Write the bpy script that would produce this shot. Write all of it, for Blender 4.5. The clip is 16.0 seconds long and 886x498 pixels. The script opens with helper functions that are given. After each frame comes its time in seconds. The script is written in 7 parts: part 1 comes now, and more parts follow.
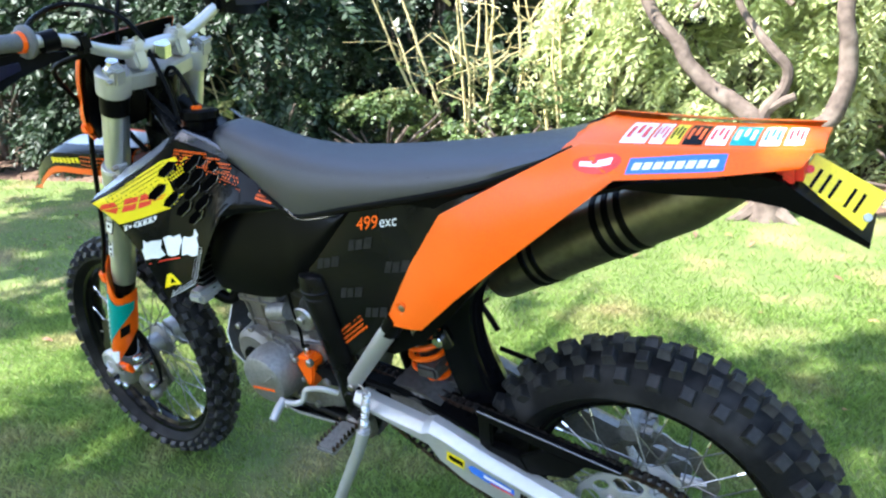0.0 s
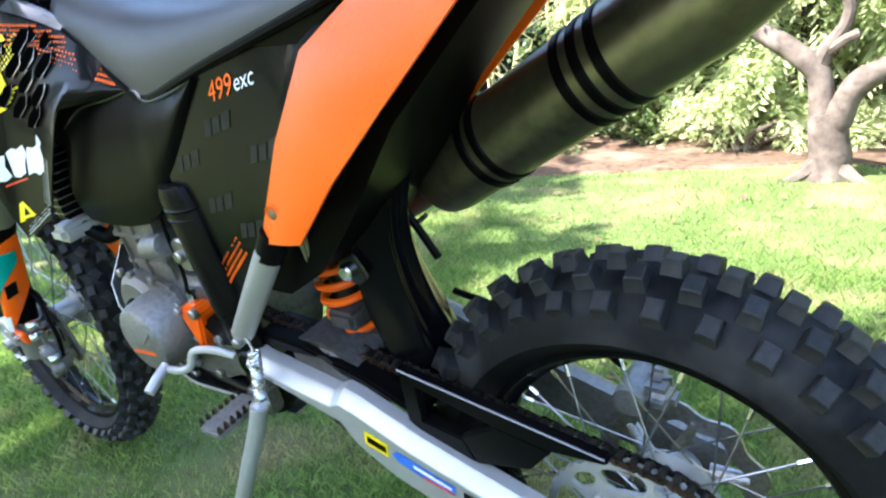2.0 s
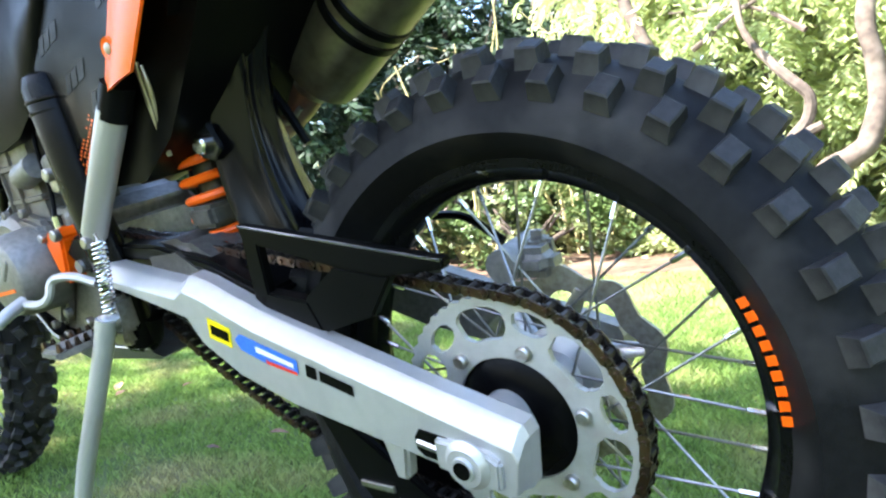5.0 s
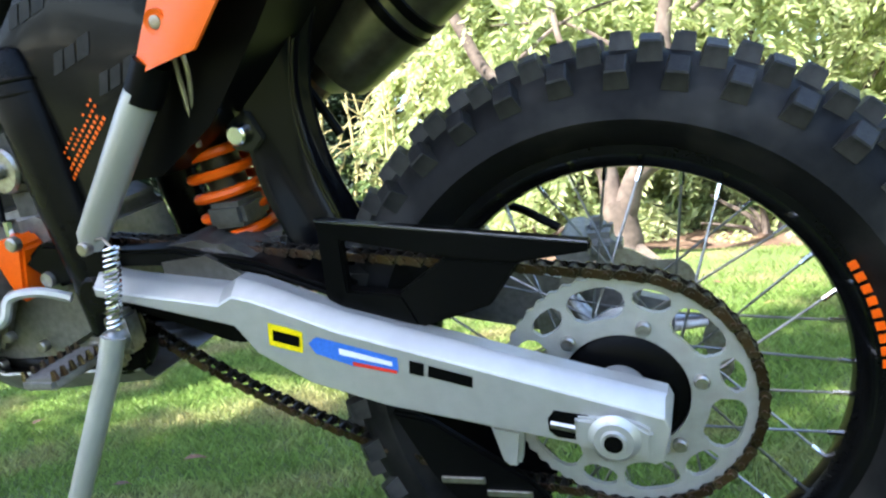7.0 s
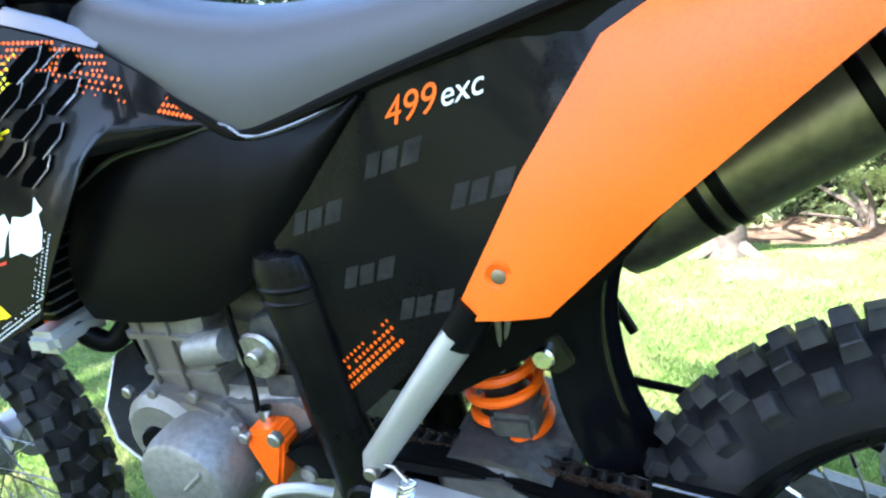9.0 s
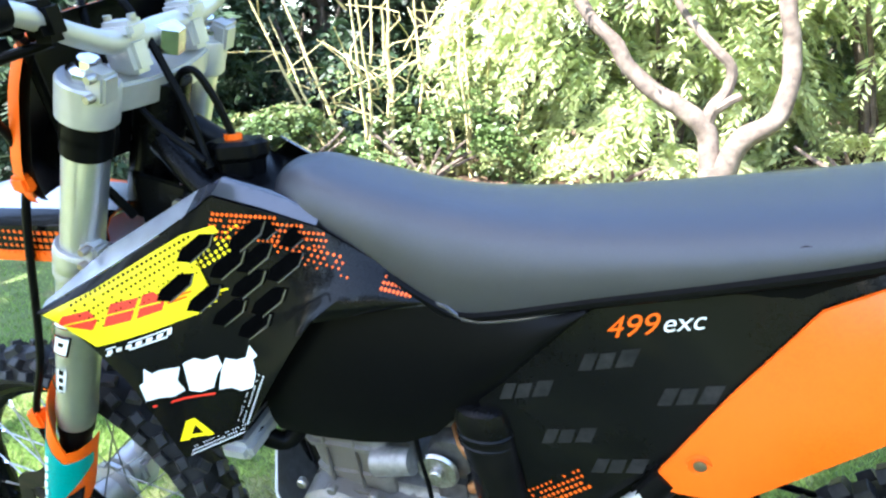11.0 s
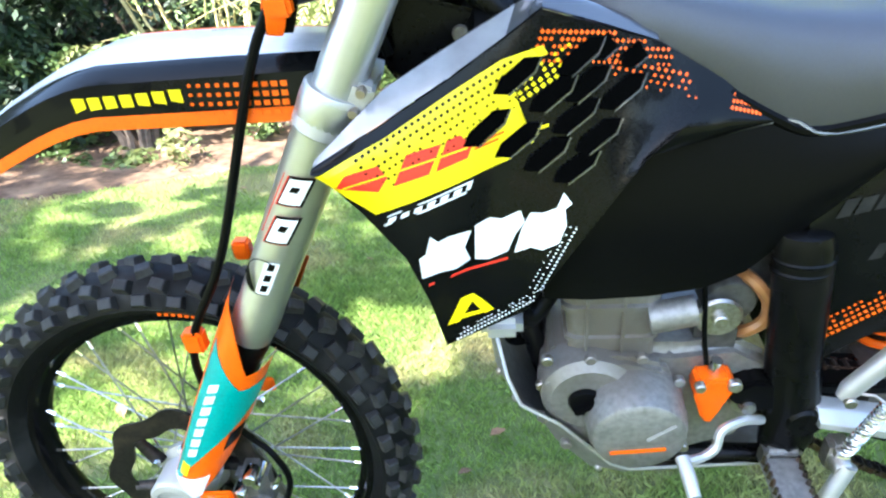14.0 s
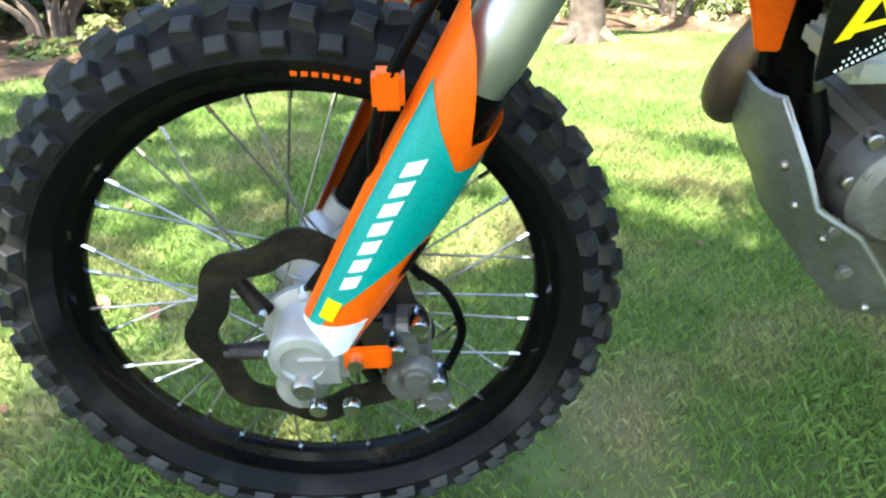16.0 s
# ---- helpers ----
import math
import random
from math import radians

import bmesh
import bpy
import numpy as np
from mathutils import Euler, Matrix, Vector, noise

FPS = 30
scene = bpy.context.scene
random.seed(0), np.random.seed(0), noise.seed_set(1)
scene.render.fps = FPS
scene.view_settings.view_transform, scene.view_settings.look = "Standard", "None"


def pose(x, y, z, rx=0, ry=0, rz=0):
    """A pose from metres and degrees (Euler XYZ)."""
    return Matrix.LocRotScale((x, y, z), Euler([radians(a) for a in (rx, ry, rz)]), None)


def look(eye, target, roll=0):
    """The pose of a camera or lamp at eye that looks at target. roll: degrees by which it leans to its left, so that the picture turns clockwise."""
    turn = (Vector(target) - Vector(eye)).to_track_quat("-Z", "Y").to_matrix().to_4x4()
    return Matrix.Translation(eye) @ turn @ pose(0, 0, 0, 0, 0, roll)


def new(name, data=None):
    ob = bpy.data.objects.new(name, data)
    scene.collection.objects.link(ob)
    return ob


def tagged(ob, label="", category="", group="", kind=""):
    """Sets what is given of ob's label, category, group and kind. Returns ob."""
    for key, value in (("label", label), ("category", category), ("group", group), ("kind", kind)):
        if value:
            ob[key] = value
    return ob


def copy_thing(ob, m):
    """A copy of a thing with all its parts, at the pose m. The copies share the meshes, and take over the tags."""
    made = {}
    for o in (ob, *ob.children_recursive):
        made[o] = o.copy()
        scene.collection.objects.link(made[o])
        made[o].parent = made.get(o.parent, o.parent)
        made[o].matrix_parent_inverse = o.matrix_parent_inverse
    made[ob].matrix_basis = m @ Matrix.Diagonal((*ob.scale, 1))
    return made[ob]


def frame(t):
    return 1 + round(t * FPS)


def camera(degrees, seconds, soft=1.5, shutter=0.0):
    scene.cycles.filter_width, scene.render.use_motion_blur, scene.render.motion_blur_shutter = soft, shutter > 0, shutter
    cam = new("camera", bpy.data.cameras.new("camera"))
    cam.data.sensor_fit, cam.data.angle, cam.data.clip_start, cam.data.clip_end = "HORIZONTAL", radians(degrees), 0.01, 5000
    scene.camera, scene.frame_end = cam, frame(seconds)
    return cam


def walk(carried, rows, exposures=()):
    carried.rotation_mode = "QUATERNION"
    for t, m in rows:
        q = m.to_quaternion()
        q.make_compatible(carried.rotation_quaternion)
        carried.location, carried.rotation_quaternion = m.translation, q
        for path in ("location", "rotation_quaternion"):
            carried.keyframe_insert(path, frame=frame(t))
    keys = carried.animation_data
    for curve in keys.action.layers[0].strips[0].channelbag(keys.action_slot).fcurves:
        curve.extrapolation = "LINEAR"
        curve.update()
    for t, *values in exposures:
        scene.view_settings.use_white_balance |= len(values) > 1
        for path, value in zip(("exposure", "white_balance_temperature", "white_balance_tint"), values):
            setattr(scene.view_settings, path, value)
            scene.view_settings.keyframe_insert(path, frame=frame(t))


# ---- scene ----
cam = camera(65.0, 16.0, 2.3)
PATH = [
    (0, (0.326, -1.157, 1.178), (-0.765, 0.410, 0.583), -3.2),
    (0.5, (0.314, -1.056, 1.138), (-0.700, 0.554, 0.523), -3.5),
    (1, (0.260, -0.937, 1.094), (-0.702, 0.676, 0.406), -2.7),
    (1.5, (0.233, -0.838, 1.039), (-0.810, 0.723, 0.350), -3.6),
    (2, (0.266, -0.774, 0.903), (-0.937, 0.715, 0.322), -5.6),
    (2.5, (0.311, -0.695, 0.804), (-1.028, 0.722, 0.356), -7.2),
    (3, (0.313, -0.646, 0.752), (-1.073, 0.770, 0.478), -6.8),
    (3.5, (0.304, -0.636, 0.709), (-1.099, 0.787, 0.634), -6.5),
    (4, (0.327, -0.642, 0.645), (-1.047, 0.811, 0.616), -6.2),
    (4.5, (0.358, -0.656, 0.550), (-0.959, 0.848, 0.499), -6.2),
    (4.7, (0.368, -0.660, 0.536), (-0.924, 0.863, 0.444), -6.1),
    (6.8, (0.142, -0.813, 0.502), (-0.607, 1.038, 0.384), -5.5),
    (7, (0.095, -0.824, 0.538), (-0.623, 1.034, 0.370), -6.7),
    (7.5, (-0.019, -0.852, 0.602), (-0.829, 0.963, 0.387), -8.7),
    (8, (-0.102, -0.829, 0.654), (-0.958, 0.957, 0.376), -7.6),
    (8.5, (-0.156, -0.803, 0.750), (-0.996, 0.985, 0.440), -6.7),
    (9, (-0.181, -0.804, 0.849), (-1.014, 0.983, 0.509), -5.6),
    (9.2, (-0.181, -0.787, 0.897), (-1.030, 0.985, 0.521), -4.2),
    (11.3, (-0.435, -0.937, 1.163), (-1.145, 0.829, 0.548), -4.3),
    (11.5, (-0.477, -0.931, 1.161), (-1.189, 0.829, 0.533), -4.5),
    (12, (-0.597, -0.935, 1.165), (-1.252, 0.847, 0.537), -6.9),
    (12.5, (-0.690, -0.940, 1.187), (-1.297, 0.842, 0.514), -7.1),
    (13, (-0.794, -0.968, 1.174), (-1.203, 0.852, 0.453), -7.8),
    (13.5, (-0.881, -0.997, 1.122), (-1.163, 0.830, 0.360), -5.7),
    (14, (-0.942, -1.002, 1.048), (-1.135, 0.837, 0.285), -4.2),
    (14.5, (-1.017, -0.977, 0.966), (-1.118, 0.871, 0.208), -3.2),
    (15, (-1.137, -0.906, 0.891), (-1.134, 0.918, 0.073), -2.3),
    (15.5, (-1.234, -0.858, 0.813), (-1.200, 0.932, -0.075), -1.5),
    (16, (-1.318, -0.816, 0.768), (-1.246, 0.964, -0.140), -0.5),
]
LEANED = pose(0, 0, 0, 12.3, 0, 0)
walk(cam, [(t, look(eye, target, roll)) for t, eye, target, roll in PATH], ((0, 2.53, 6020, 11), (1, 2.6, 5980, 11), (2, 2.75, 5980, 11), (3, 2.95, 5980, 11), (4.5, 3.13, 6080, 11), (7, 2.6, 6150, 11), (8.5, 3.1, 5950, 10), (9.2, 3.2, 5650, 8), (11.5, 3.22, 5900, 12), (13, 3.42, 5950, 11), (14.5, 3.2, 6300, 7), (16, 2.82, 6450, 4)))

# ---- light ----
world = bpy.data.worlds.new("sky")
scene.world = world
world.use_nodes = True
wn = world.node_tree.nodes
sky = wn.new("ShaderNodeTexSky")
sky.sky_type, sky.sun_disc = "NISHITA", False
SUN_UP, SUN_ROUND = radians(52), radians(215)
sky.sun_elevation, sky.sun_rotation = SUN_UP, SUN_ROUND
wn["Background"].inputs["Strength"].default_value = 0.15
world.node_tree.links.new(sky.outputs["Color"], wn["Background"].inputs["Color"])
sun_lamp = bpy.data.lights.new("sun", "SUN")
sun_lamp.energy, sun_lamp.angle, sun_lamp.color = 5.0, radians(0.6), (1.0, 0.95, 0.87)
sun = new("sun", sun_lamp)
SUN_FROM = Vector((math.sin(SUN_ROUND) * math.cos(SUN_UP), math.cos(SUN_ROUND) * math.cos(SUN_UP), math.sin(SUN_UP)))
sun.matrix_world = look(SUN_FROM * 30, (0, 0, 0))

# ---- materials ----


def material(name, colour, rough=0.5, metal=0.0, spec=0.5, dark=None, scale=40.0, amount=0.5, bump=0.0, bump_scale=200.0,
             stain=None, stain_scale=4.0, coat=0.0, detail=6.0, translucent=0.0, per_piece=0.0, rough_vary=0.12):
    """A principled surface whose colour, roughness and relief vary at two scales."""
    m = bpy.data.materials.new(name)
    m.use_nodes = True
    nt = m.node_tree
    n, link = nt.nodes, nt.links.new
    b = n["Principled BSDF"]
    b.inputs["Metallic"].default_value, b.inputs["Specular IOR Level"].default_value = metal, spec
    b.inputs["Coat Weight"].default_value, b.inputs["Coat Roughness"].default_value = coat, 0.06
    tc = n.new("ShaderNodeTexCoord")
    fine = n.new("ShaderNodeTexNoise")
    fine.inputs["Scale"].default_value, fine.inputs["Detail"].default_value = scale, detail
    link(tc.outputs["Object"], fine.inputs["Vector"])
    broad = n.new("ShaderNodeTexNoise")
    broad.inputs["Scale"].default_value, broad.inputs["Detail"].default_value = stain_scale, 4
    link(tc.outputs["Object"], broad.inputs["Vector"])
    dark = dark or tuple(c * 0.7 for c in colour)
    stain = stain or tuple(c * 0.85 for c in colour)
    ramp = n.new("ShaderNodeValToRGB")
    ramp.color_ramp.elements[0].position, ramp.color_ramp.elements[1].position = 0.5 - amount / 2, 0.5 + amount / 4
    ramp.color_ramp.elements[0].color, ramp.color_ramp.elements[1].color = (*dark, 1), (*colour, 1)
    link(fine.outputs["Fac"], ramp.inputs["Fac"])
    edge = n.new("ShaderNodeMapRange")
    edge.inputs["From Min"].default_value, edge.inputs["From Max"].default_value = 0.5, 0.68
    link(broad.outputs["Fac"], edge.inputs["Value"])
    mix = n.new("ShaderNodeMix")
    mix.data_type = "RGBA"
    mix.inputs["B"].default_value = (*stain, 1)
    link(edge.outputs["Result"], mix.inputs["Factor"])
    link(ramp.outputs["Color"], mix.inputs["A"])
    last = mix.outputs["Result"]
    if per_piece:
        info = n.new("ShaderNodeNewGeometry" if per_piece < 0 else "ShaderNodeObjectInfo")
        hsv = n.new("ShaderNodeHueSaturation")
        span = n.new("ShaderNodeMapRange")
        span.inputs["To Min"].default_value, span.inputs["To Max"].default_value = 1 - abs(per_piece), 1 + abs(per_piece)
        link(info.outputs["Random Per Island" if per_piece < 0 else "Random"], span.inputs["Value"])
        link(span.outputs["Result"], hsv.inputs["Value"])
        link(last, hsv.inputs["Color"])
        last = hsv.outputs["Color"]
    link(last, b.inputs["Base Color"])
    span = n.new("ShaderNodeMapRange")
    span.inputs["To Min"].default_value, span.inputs["To Max"].default_value = max(0.03, rough - rough_vary), min(1, rough + rough_vary)
    link(broad.outputs["Fac"], span.inputs["Value"])
    link(span.outputs["Result"], b.inputs["Roughness"])
    if bump:
        grain = n.new("ShaderNodeTexNoise")
        grain.inputs["Scale"].default_value, grain.inputs["Detail"].default_value = bump_scale, 3
        link(tc.outputs["Object"], grain.inputs["Vector"])
        relief = n.new("ShaderNodeBump")
        relief.inputs["Strength"].default_value, relief.inputs["Distance"].default_value = bump, 0.002
        link(grain.outputs["Fac"], relief.inputs["Height"])
        link(relief.outputs["Normal"], b.inputs["Normal"])
    if translucent:
        out = n["Material Output"]
        tr = n.new("ShaderNodeBsdfTranslucent")
        link(last, tr.inputs["Color"])
        ms = n.new("ShaderNodeMixShader")
        ms.inputs["Fac"].default_value = translucent
        link(b.outputs["BSDF"], ms.inputs[1])
        link(tr.outputs["BSDF"], ms.inputs[2])
        link(ms.outputs["Shader"], out.inputs["Surface"])
    return m


ORANGE = material("orange plastic", (0.86, 0.112, 0.001), 0.32, spec=0.28, dark=(0.81, 0.1, 0.001), scale=300, amount=0.2, stain=(0.8, 0.12, 0.004), bump=0.03, bump_scale=500)
RED = material("red plastic", (0.75, 0.03, 0.015), 0.35, scale=200)
BLACK = material("black plastic", (0.0025, 0.0025, 0.0028), 0.3, spec=0.05, dark=(0.0018, 0.0018, 0.0018), stain=(0.004, 0.004, 0.0038), scale=300, bump=0.05, bump_scale=900)
GLOSS = material("gloss black decal", (0.003, 0.003, 0.0034), 0.22, spec=0.06, dark=(0.0022, 0.0022, 0.0022), stain=(0.005, 0.005, 0.0047), coat=0.1, scale=300, amount=0.3)
SEAT = material("ribbed black vinyl", (0.024, 0.024, 0.028), 0.4, spec=0.65, dark=(0.017, 0.017, 0.02), stain=(0.022, 0.022, 0.025), scale=600, bump=0.25, bump_scale=1200)
RUBBER = material("tyre rubber", (0.007, 0.007, 0.007), 0.55, spec=0.1, dark=(0.004, 0.004, 0.004), stain=(0.03, 0.0285, 0.0265), stain_scale=9, scale=120, bump=0.15, bump_scale=700)
KNOB = material("worn knob rubber", (0.022, 0.0215, 0.0215), 0.5, spec=0.22, dark=(0.01, 0.0098, 0.0095), stain=(0.045, 0.043, 0.04), stain_scale=14, scale=160, bump=0.2, bump_scale=600, per_piece=0.3)
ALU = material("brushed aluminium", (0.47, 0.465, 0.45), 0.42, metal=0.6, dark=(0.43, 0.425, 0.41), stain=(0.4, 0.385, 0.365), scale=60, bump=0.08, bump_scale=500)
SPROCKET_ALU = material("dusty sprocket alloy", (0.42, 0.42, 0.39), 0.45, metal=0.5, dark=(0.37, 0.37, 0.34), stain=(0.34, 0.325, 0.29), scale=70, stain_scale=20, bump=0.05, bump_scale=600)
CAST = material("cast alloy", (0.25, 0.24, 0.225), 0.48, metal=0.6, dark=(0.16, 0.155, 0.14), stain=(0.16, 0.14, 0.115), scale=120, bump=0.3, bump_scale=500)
ANODISED = material("silver anodised tube", (0.55, 0.55, 0.55), 0.33, metal=0.9, dark=(0.5, 0.5, 0.5), scale=60, amount=0.3)
CHROME = material("bright metal", (0.75, 0.75, 0.75), 0.16, metal=1.0, dark=(0.6, 0.6, 0.6), scale=80)
STEEL = material("dull steel", (0.42, 0.41, 0.39), 0.38, metal=0.95, dark=(0.25, 0.23, 0.2), stain=(0.3, 0.25, 0.2), scale=150)
GUNMETAL = material("dark muffler sleeve", (0.19, 0.175, 0.12), 0.34, metal=0.85, dark=(0.13, 0.12, 0.085), stain=(0.23, 0.21, 0.14), scale=60, amount=0.4)
RUST = material("rusty chain", (0.16, 0.125, 0.1), 0.28, metal=0.95, dark=(0.05, 0.034, 0.026), stain=(0.13, 0.075, 0.05), stain_scale=40, scale=300, per_piece=0.4)
DARKSTEEL = material("oily dark steel", (0.03, 0.026, 0.023), 0.4, metal=0.7, dark=(0.012, 0.01, 0.009), stain=(0.06, 0.045, 0.035), stain_scale=30, scale=200, per_piece=0.3)
# Darker copy of the cast alloy, with the shade between parts in its colour.
CASTDARK = material("grimy cast alloy", (0.1, 0.097, 0.09), 0.55, metal=0.6, dark=(0.05, 0.048, 0.045), stain=(0.06, 0.05, 0.04), scale=90, bump=0.3, bump_scale=400)
GLOSSY = material("shiny black plastic", (0.005, 0.005, 0.005), 0.22, spec=0.4, scale=200, stain=(0.01, 0.01, 0.009))
# Base greyer than the black panels, so edge strips carry the sky's sheen.
FRAMEGLOSS = material("polished grey plastic", (0.03, 0.03, 0.034), 0.18, spec=0.5, scale=40, dark=(0.026, 0.026, 0.029), stain=(0.045, 0.045, 0.05), coat=0.8)
SPOKE = material("grey steel wire", (0.3, 0.3, 0.3), 0.35, metal=0.9, dark=(0.2, 0.2, 0.2), scale=60)
# Pale grey base holds the sky's reflection on the dark shroud lip.
GREYSHEEN = material("silver grey decal film", (0.2, 0.2, 0.215), 0.2, spec=0.5, scale=40, dark=(0.16, 0.16, 0.17), stain=(0.26, 0.26, 0.275), stain_scale=9, coat=0.8)
SHEET = material("scuffed alloy sheet", (0.3, 0.295, 0.28), 0.42, metal=0.7, dark=(0.22, 0.215, 0.2), stain=(0.24, 0.225, 0.2), stain_scale=12, scale=80, bump=0.1, bump_scale=300)
HEADER = material("heat stained pipe", (0.3, 0.2, 0.15), 0.4, metal=0.8, dark=(0.2, 0.12, 0.09), stain=(0.16, 0.11, 0.1), stain_scale=14, scale=40)
FRAME = material("black painted steel", (0.003, 0.003, 0.0033), 0.28, spec=0.09, dark=(0.002, 0.002, 0.002), stain=(0.006, 0.0055, 0.005), stain_scale=12, scale=150)
WHITE = material("white decal", (0.78, 0.78, 0.76), 0.3, dark=(0.68, 0.68, 0.66), stain=(0.7, 0.69, 0.66), scale=300)
YELLOW = material("yellow decal", (0.85, 0.66, 0.0), 0.3, dark=(0.75, 0.57, 0.0), scale=300)
TEAL = material("teal decal", (0.0, 0.3, 0.26), 0.35, scale=300)
BLUE = material("blue decal", (0.04, 0.16, 0.6), 0.35, scale=300)
NAVY = material("dark blue plastic", (0.007, 0.01, 0.045), 0.38, spec=0.2, scale=200)
GREYGRIP = material("grey grip rubber", (0.1, 0.1, 0.1), 0.6, scale=300, bump=0.2, bump_scale=900)
GRASSLAND = material("lawn soil and moss", (0.105, 0.14, 0.042), 0.95, spec=0.2, dark=(0.06, 0.078, 0.026), stain=(0.17, 0.15, 0.07), stain_scale=2.4, scale=18, amount=0.7, bump=0.9, bump_scale=70)
BLADE = material("grass blades", (0.22, 0.31, 0.08), 0.6, spec=0.25, dark=(0.14, 0.23, 0.05), stain=(0.37, 0.33, 0.155), stain_scale=2.4, scale=7, translucent=0.5, per_piece=-0.4)
MULCH = material("bark mulch", (0.13, 0.08, 0.052), 0.9, spec=0.2, dark=(0.035, 0.022, 0.015), stain=(0.18, 0.12, 0.08), scale=22, bump=0.9, bump_scale=40)
BARK = material("tree bark", (0.125, 0.095, 0.075), 0.9, spec=0.2, dark=(0.045, 0.034, 0.028), stain=(0.19, 0.15, 0.12), stain_scale=7, scale=26, amount=0.7, bump=0.9, bump_scale=45)
TWIG = material("pale twigs", (0.5, 0.42, 0.2), 0.8, dark=(0.3, 0.24, 0.11), scale=40, per_piece=-0.25)
LEAF_PALE = material("conifer sprays", (0.51, 0.56, 0.27), 0.6, spec=0.3, dark=(0.37, 0.44, 0.18), stain=(0.58, 0.6, 0.34), stain_scale=2, scale=6, translucent=0.5, per_piece=-0.12)
LEAF_DARK = material("dark hedge leaves", (0.022, 0.046, 0.017), 0.55, dark=(0.01, 0.024, 0.01), stain=(0.036, 0.065, 0.024), stain_scale=3, scale=8, translucent=0.2, per_piece=-0.3)
LEAF_MID = material("laurel leaves", (0.1, 0.15, 0.045), 0.45, dark=(0.06, 0.1, 0.03), stain=(0.18, 0.18, 0.07), stain_scale=3, scale=8, translucent=0.35, per_piece=-0.3)

# ---- mesh tools ----


def part(name, bm, mat, parent=None, label="", smooth=True, angle=35):
    """Links a bmesh as one mesh object under a thing or under a part."""
    me = bpy.data.meshes.new(name)
    bmesh.ops.recalc_face_normals(bm, faces=bm.faces)
    if smooth:
        for f in bm.faces:
            f.smooth = True
        limit = radians(angle)
        for e in bm.edges:
            if len(e.link_faces) == 2 and e.calc_face_angle(0) > limit:
                e.smooth = False
    bm.to_mesh(me)
    bm.free()
    me.materials.append(mat)
    ob = new(name, me)
    ob.parent = parent
    if label:
        ob["label"] = label
    return ob


def again(ob, m, parent):
    """The same mesh once more as a part of its own."""
    o = new(ob.name.split(".")[0], ob.data)
    o.parent, o.matrix_basis = parent, m
    return o


def move(bm, m):
    bmesh.ops.transform(bm, matrix=m, verts=bm.verts)
    return bm


def join(*bms):
    out = bms[0]
    for b in bms[1:]:
        me = bpy.data.meshes.new("tmp")
        b.to_mesh(me)
        b.free()
        out.from_mesh(me)
        bpy.data.meshes.remove(me)
    return out


def smooth_path(pts, steps=6):
    """A rounded line through the points."""
    pts = [Vector(p) for p in pts]
    ends = [2 * pts[0] - pts[1]] + pts + [2 * pts[-1] - pts[-2]]
    out = []
    for a, b, c, d in zip(ends, ends[1:], ends[2:], ends[3:]):
        for i in range(steps):
            t = i / steps
            out.append(0.5 * (2 * b + (c - a) * t + (2 * a - 5 * b + 4 * c - d) * t * t + (3 * b - a - 3 * c + d) * t ** 3))
    return out + [pts[-1]]


def tube(pts, r, n=10, flat=1.0):
    """A round bar along the points; r is one radius, or one for each point."""
    bm = bmesh.new()
    pts = [Vector(p) for p in pts]
    rs = r if isinstance(r, (list, tuple)) else [r] * len(pts)
    up, rings = None, []
    for i, p in enumerate(pts):
        d = (pts[min(i + 1, len(pts) - 1)] - pts[max(i - 1, 0)]).normalized()
        if up is None:
            up = d.orthogonal().normalized()
        up = (up - d * up.dot(d)).normalized()
        side = d.cross(up)
        rings.append([bm.verts.new(p + rs[i] * (up * math.cos(2 * math.pi * k / n) + side * flat * math.sin(2 * math.pi * k / n))) for k in range(n)])
    for a, b in zip(rings, rings[1:]):
        for k in range(n):
            bm.faces.new((a[k], a[(k + 1) % n], b[(k + 1) % n], b[k]))
    bm.faces.new(rings[0][::-1])
    bm.faces.new(rings[-1])
    return bm


def lathe(profile, n=48, closed=False, wave=None):
    """Turns a profile of (radius, y) round the y axis."""
    bm = bmesh.new()
    rings = []
    for k in range(n):
        a = 2 * math.pi * k / n
        g = wave(a) if wave else 1.0
        rings.append([bm.verts.new((r * g * math.sin(a), y, r * g * math.cos(a))) for r, y in profile])
    m = len(profile)
    for k in range(n):
        a, b = rings[k], rings[(k + 1) % n]
        for i in range(m if closed else m - 1):
            bm.faces.new((a[i], a[(i + 1) % m], b[(i + 1) % m], b[i]))
    if not closed:
        for i in (0, m - 1):
            if profile[i][0] > 1e-5:
                bm.faces.new([rings[k][i] for k in range(n)])
    bmesh.ops.remove_doubles(bm, verts=bm.verts, dist=1e-6)
    return bm


def prism(outline, y0, y1, bevel=0.0, segments=2):
    """A flat shape given by (x, z), made thick from y0 to y1."""
    bm = bmesh.new()
    f = bm.faces.new([bm.verts.new((x, y0, z)) for x, z in outline])
    ex = bmesh.ops.extrude_face_region(bm, geom=[f])
    bmesh.ops.translate(bm, verts=[v for v in ex["geom"] if isinstance(v, bmesh.types.BMVert)], vec=(0, y1 - y0, 0))
    if bevel:
        bmesh.ops.bevel(bm, geom=list(bm.edges), offset=bevel, segments=segments, affect="EDGES", clamp_overlap=True)
    return bm


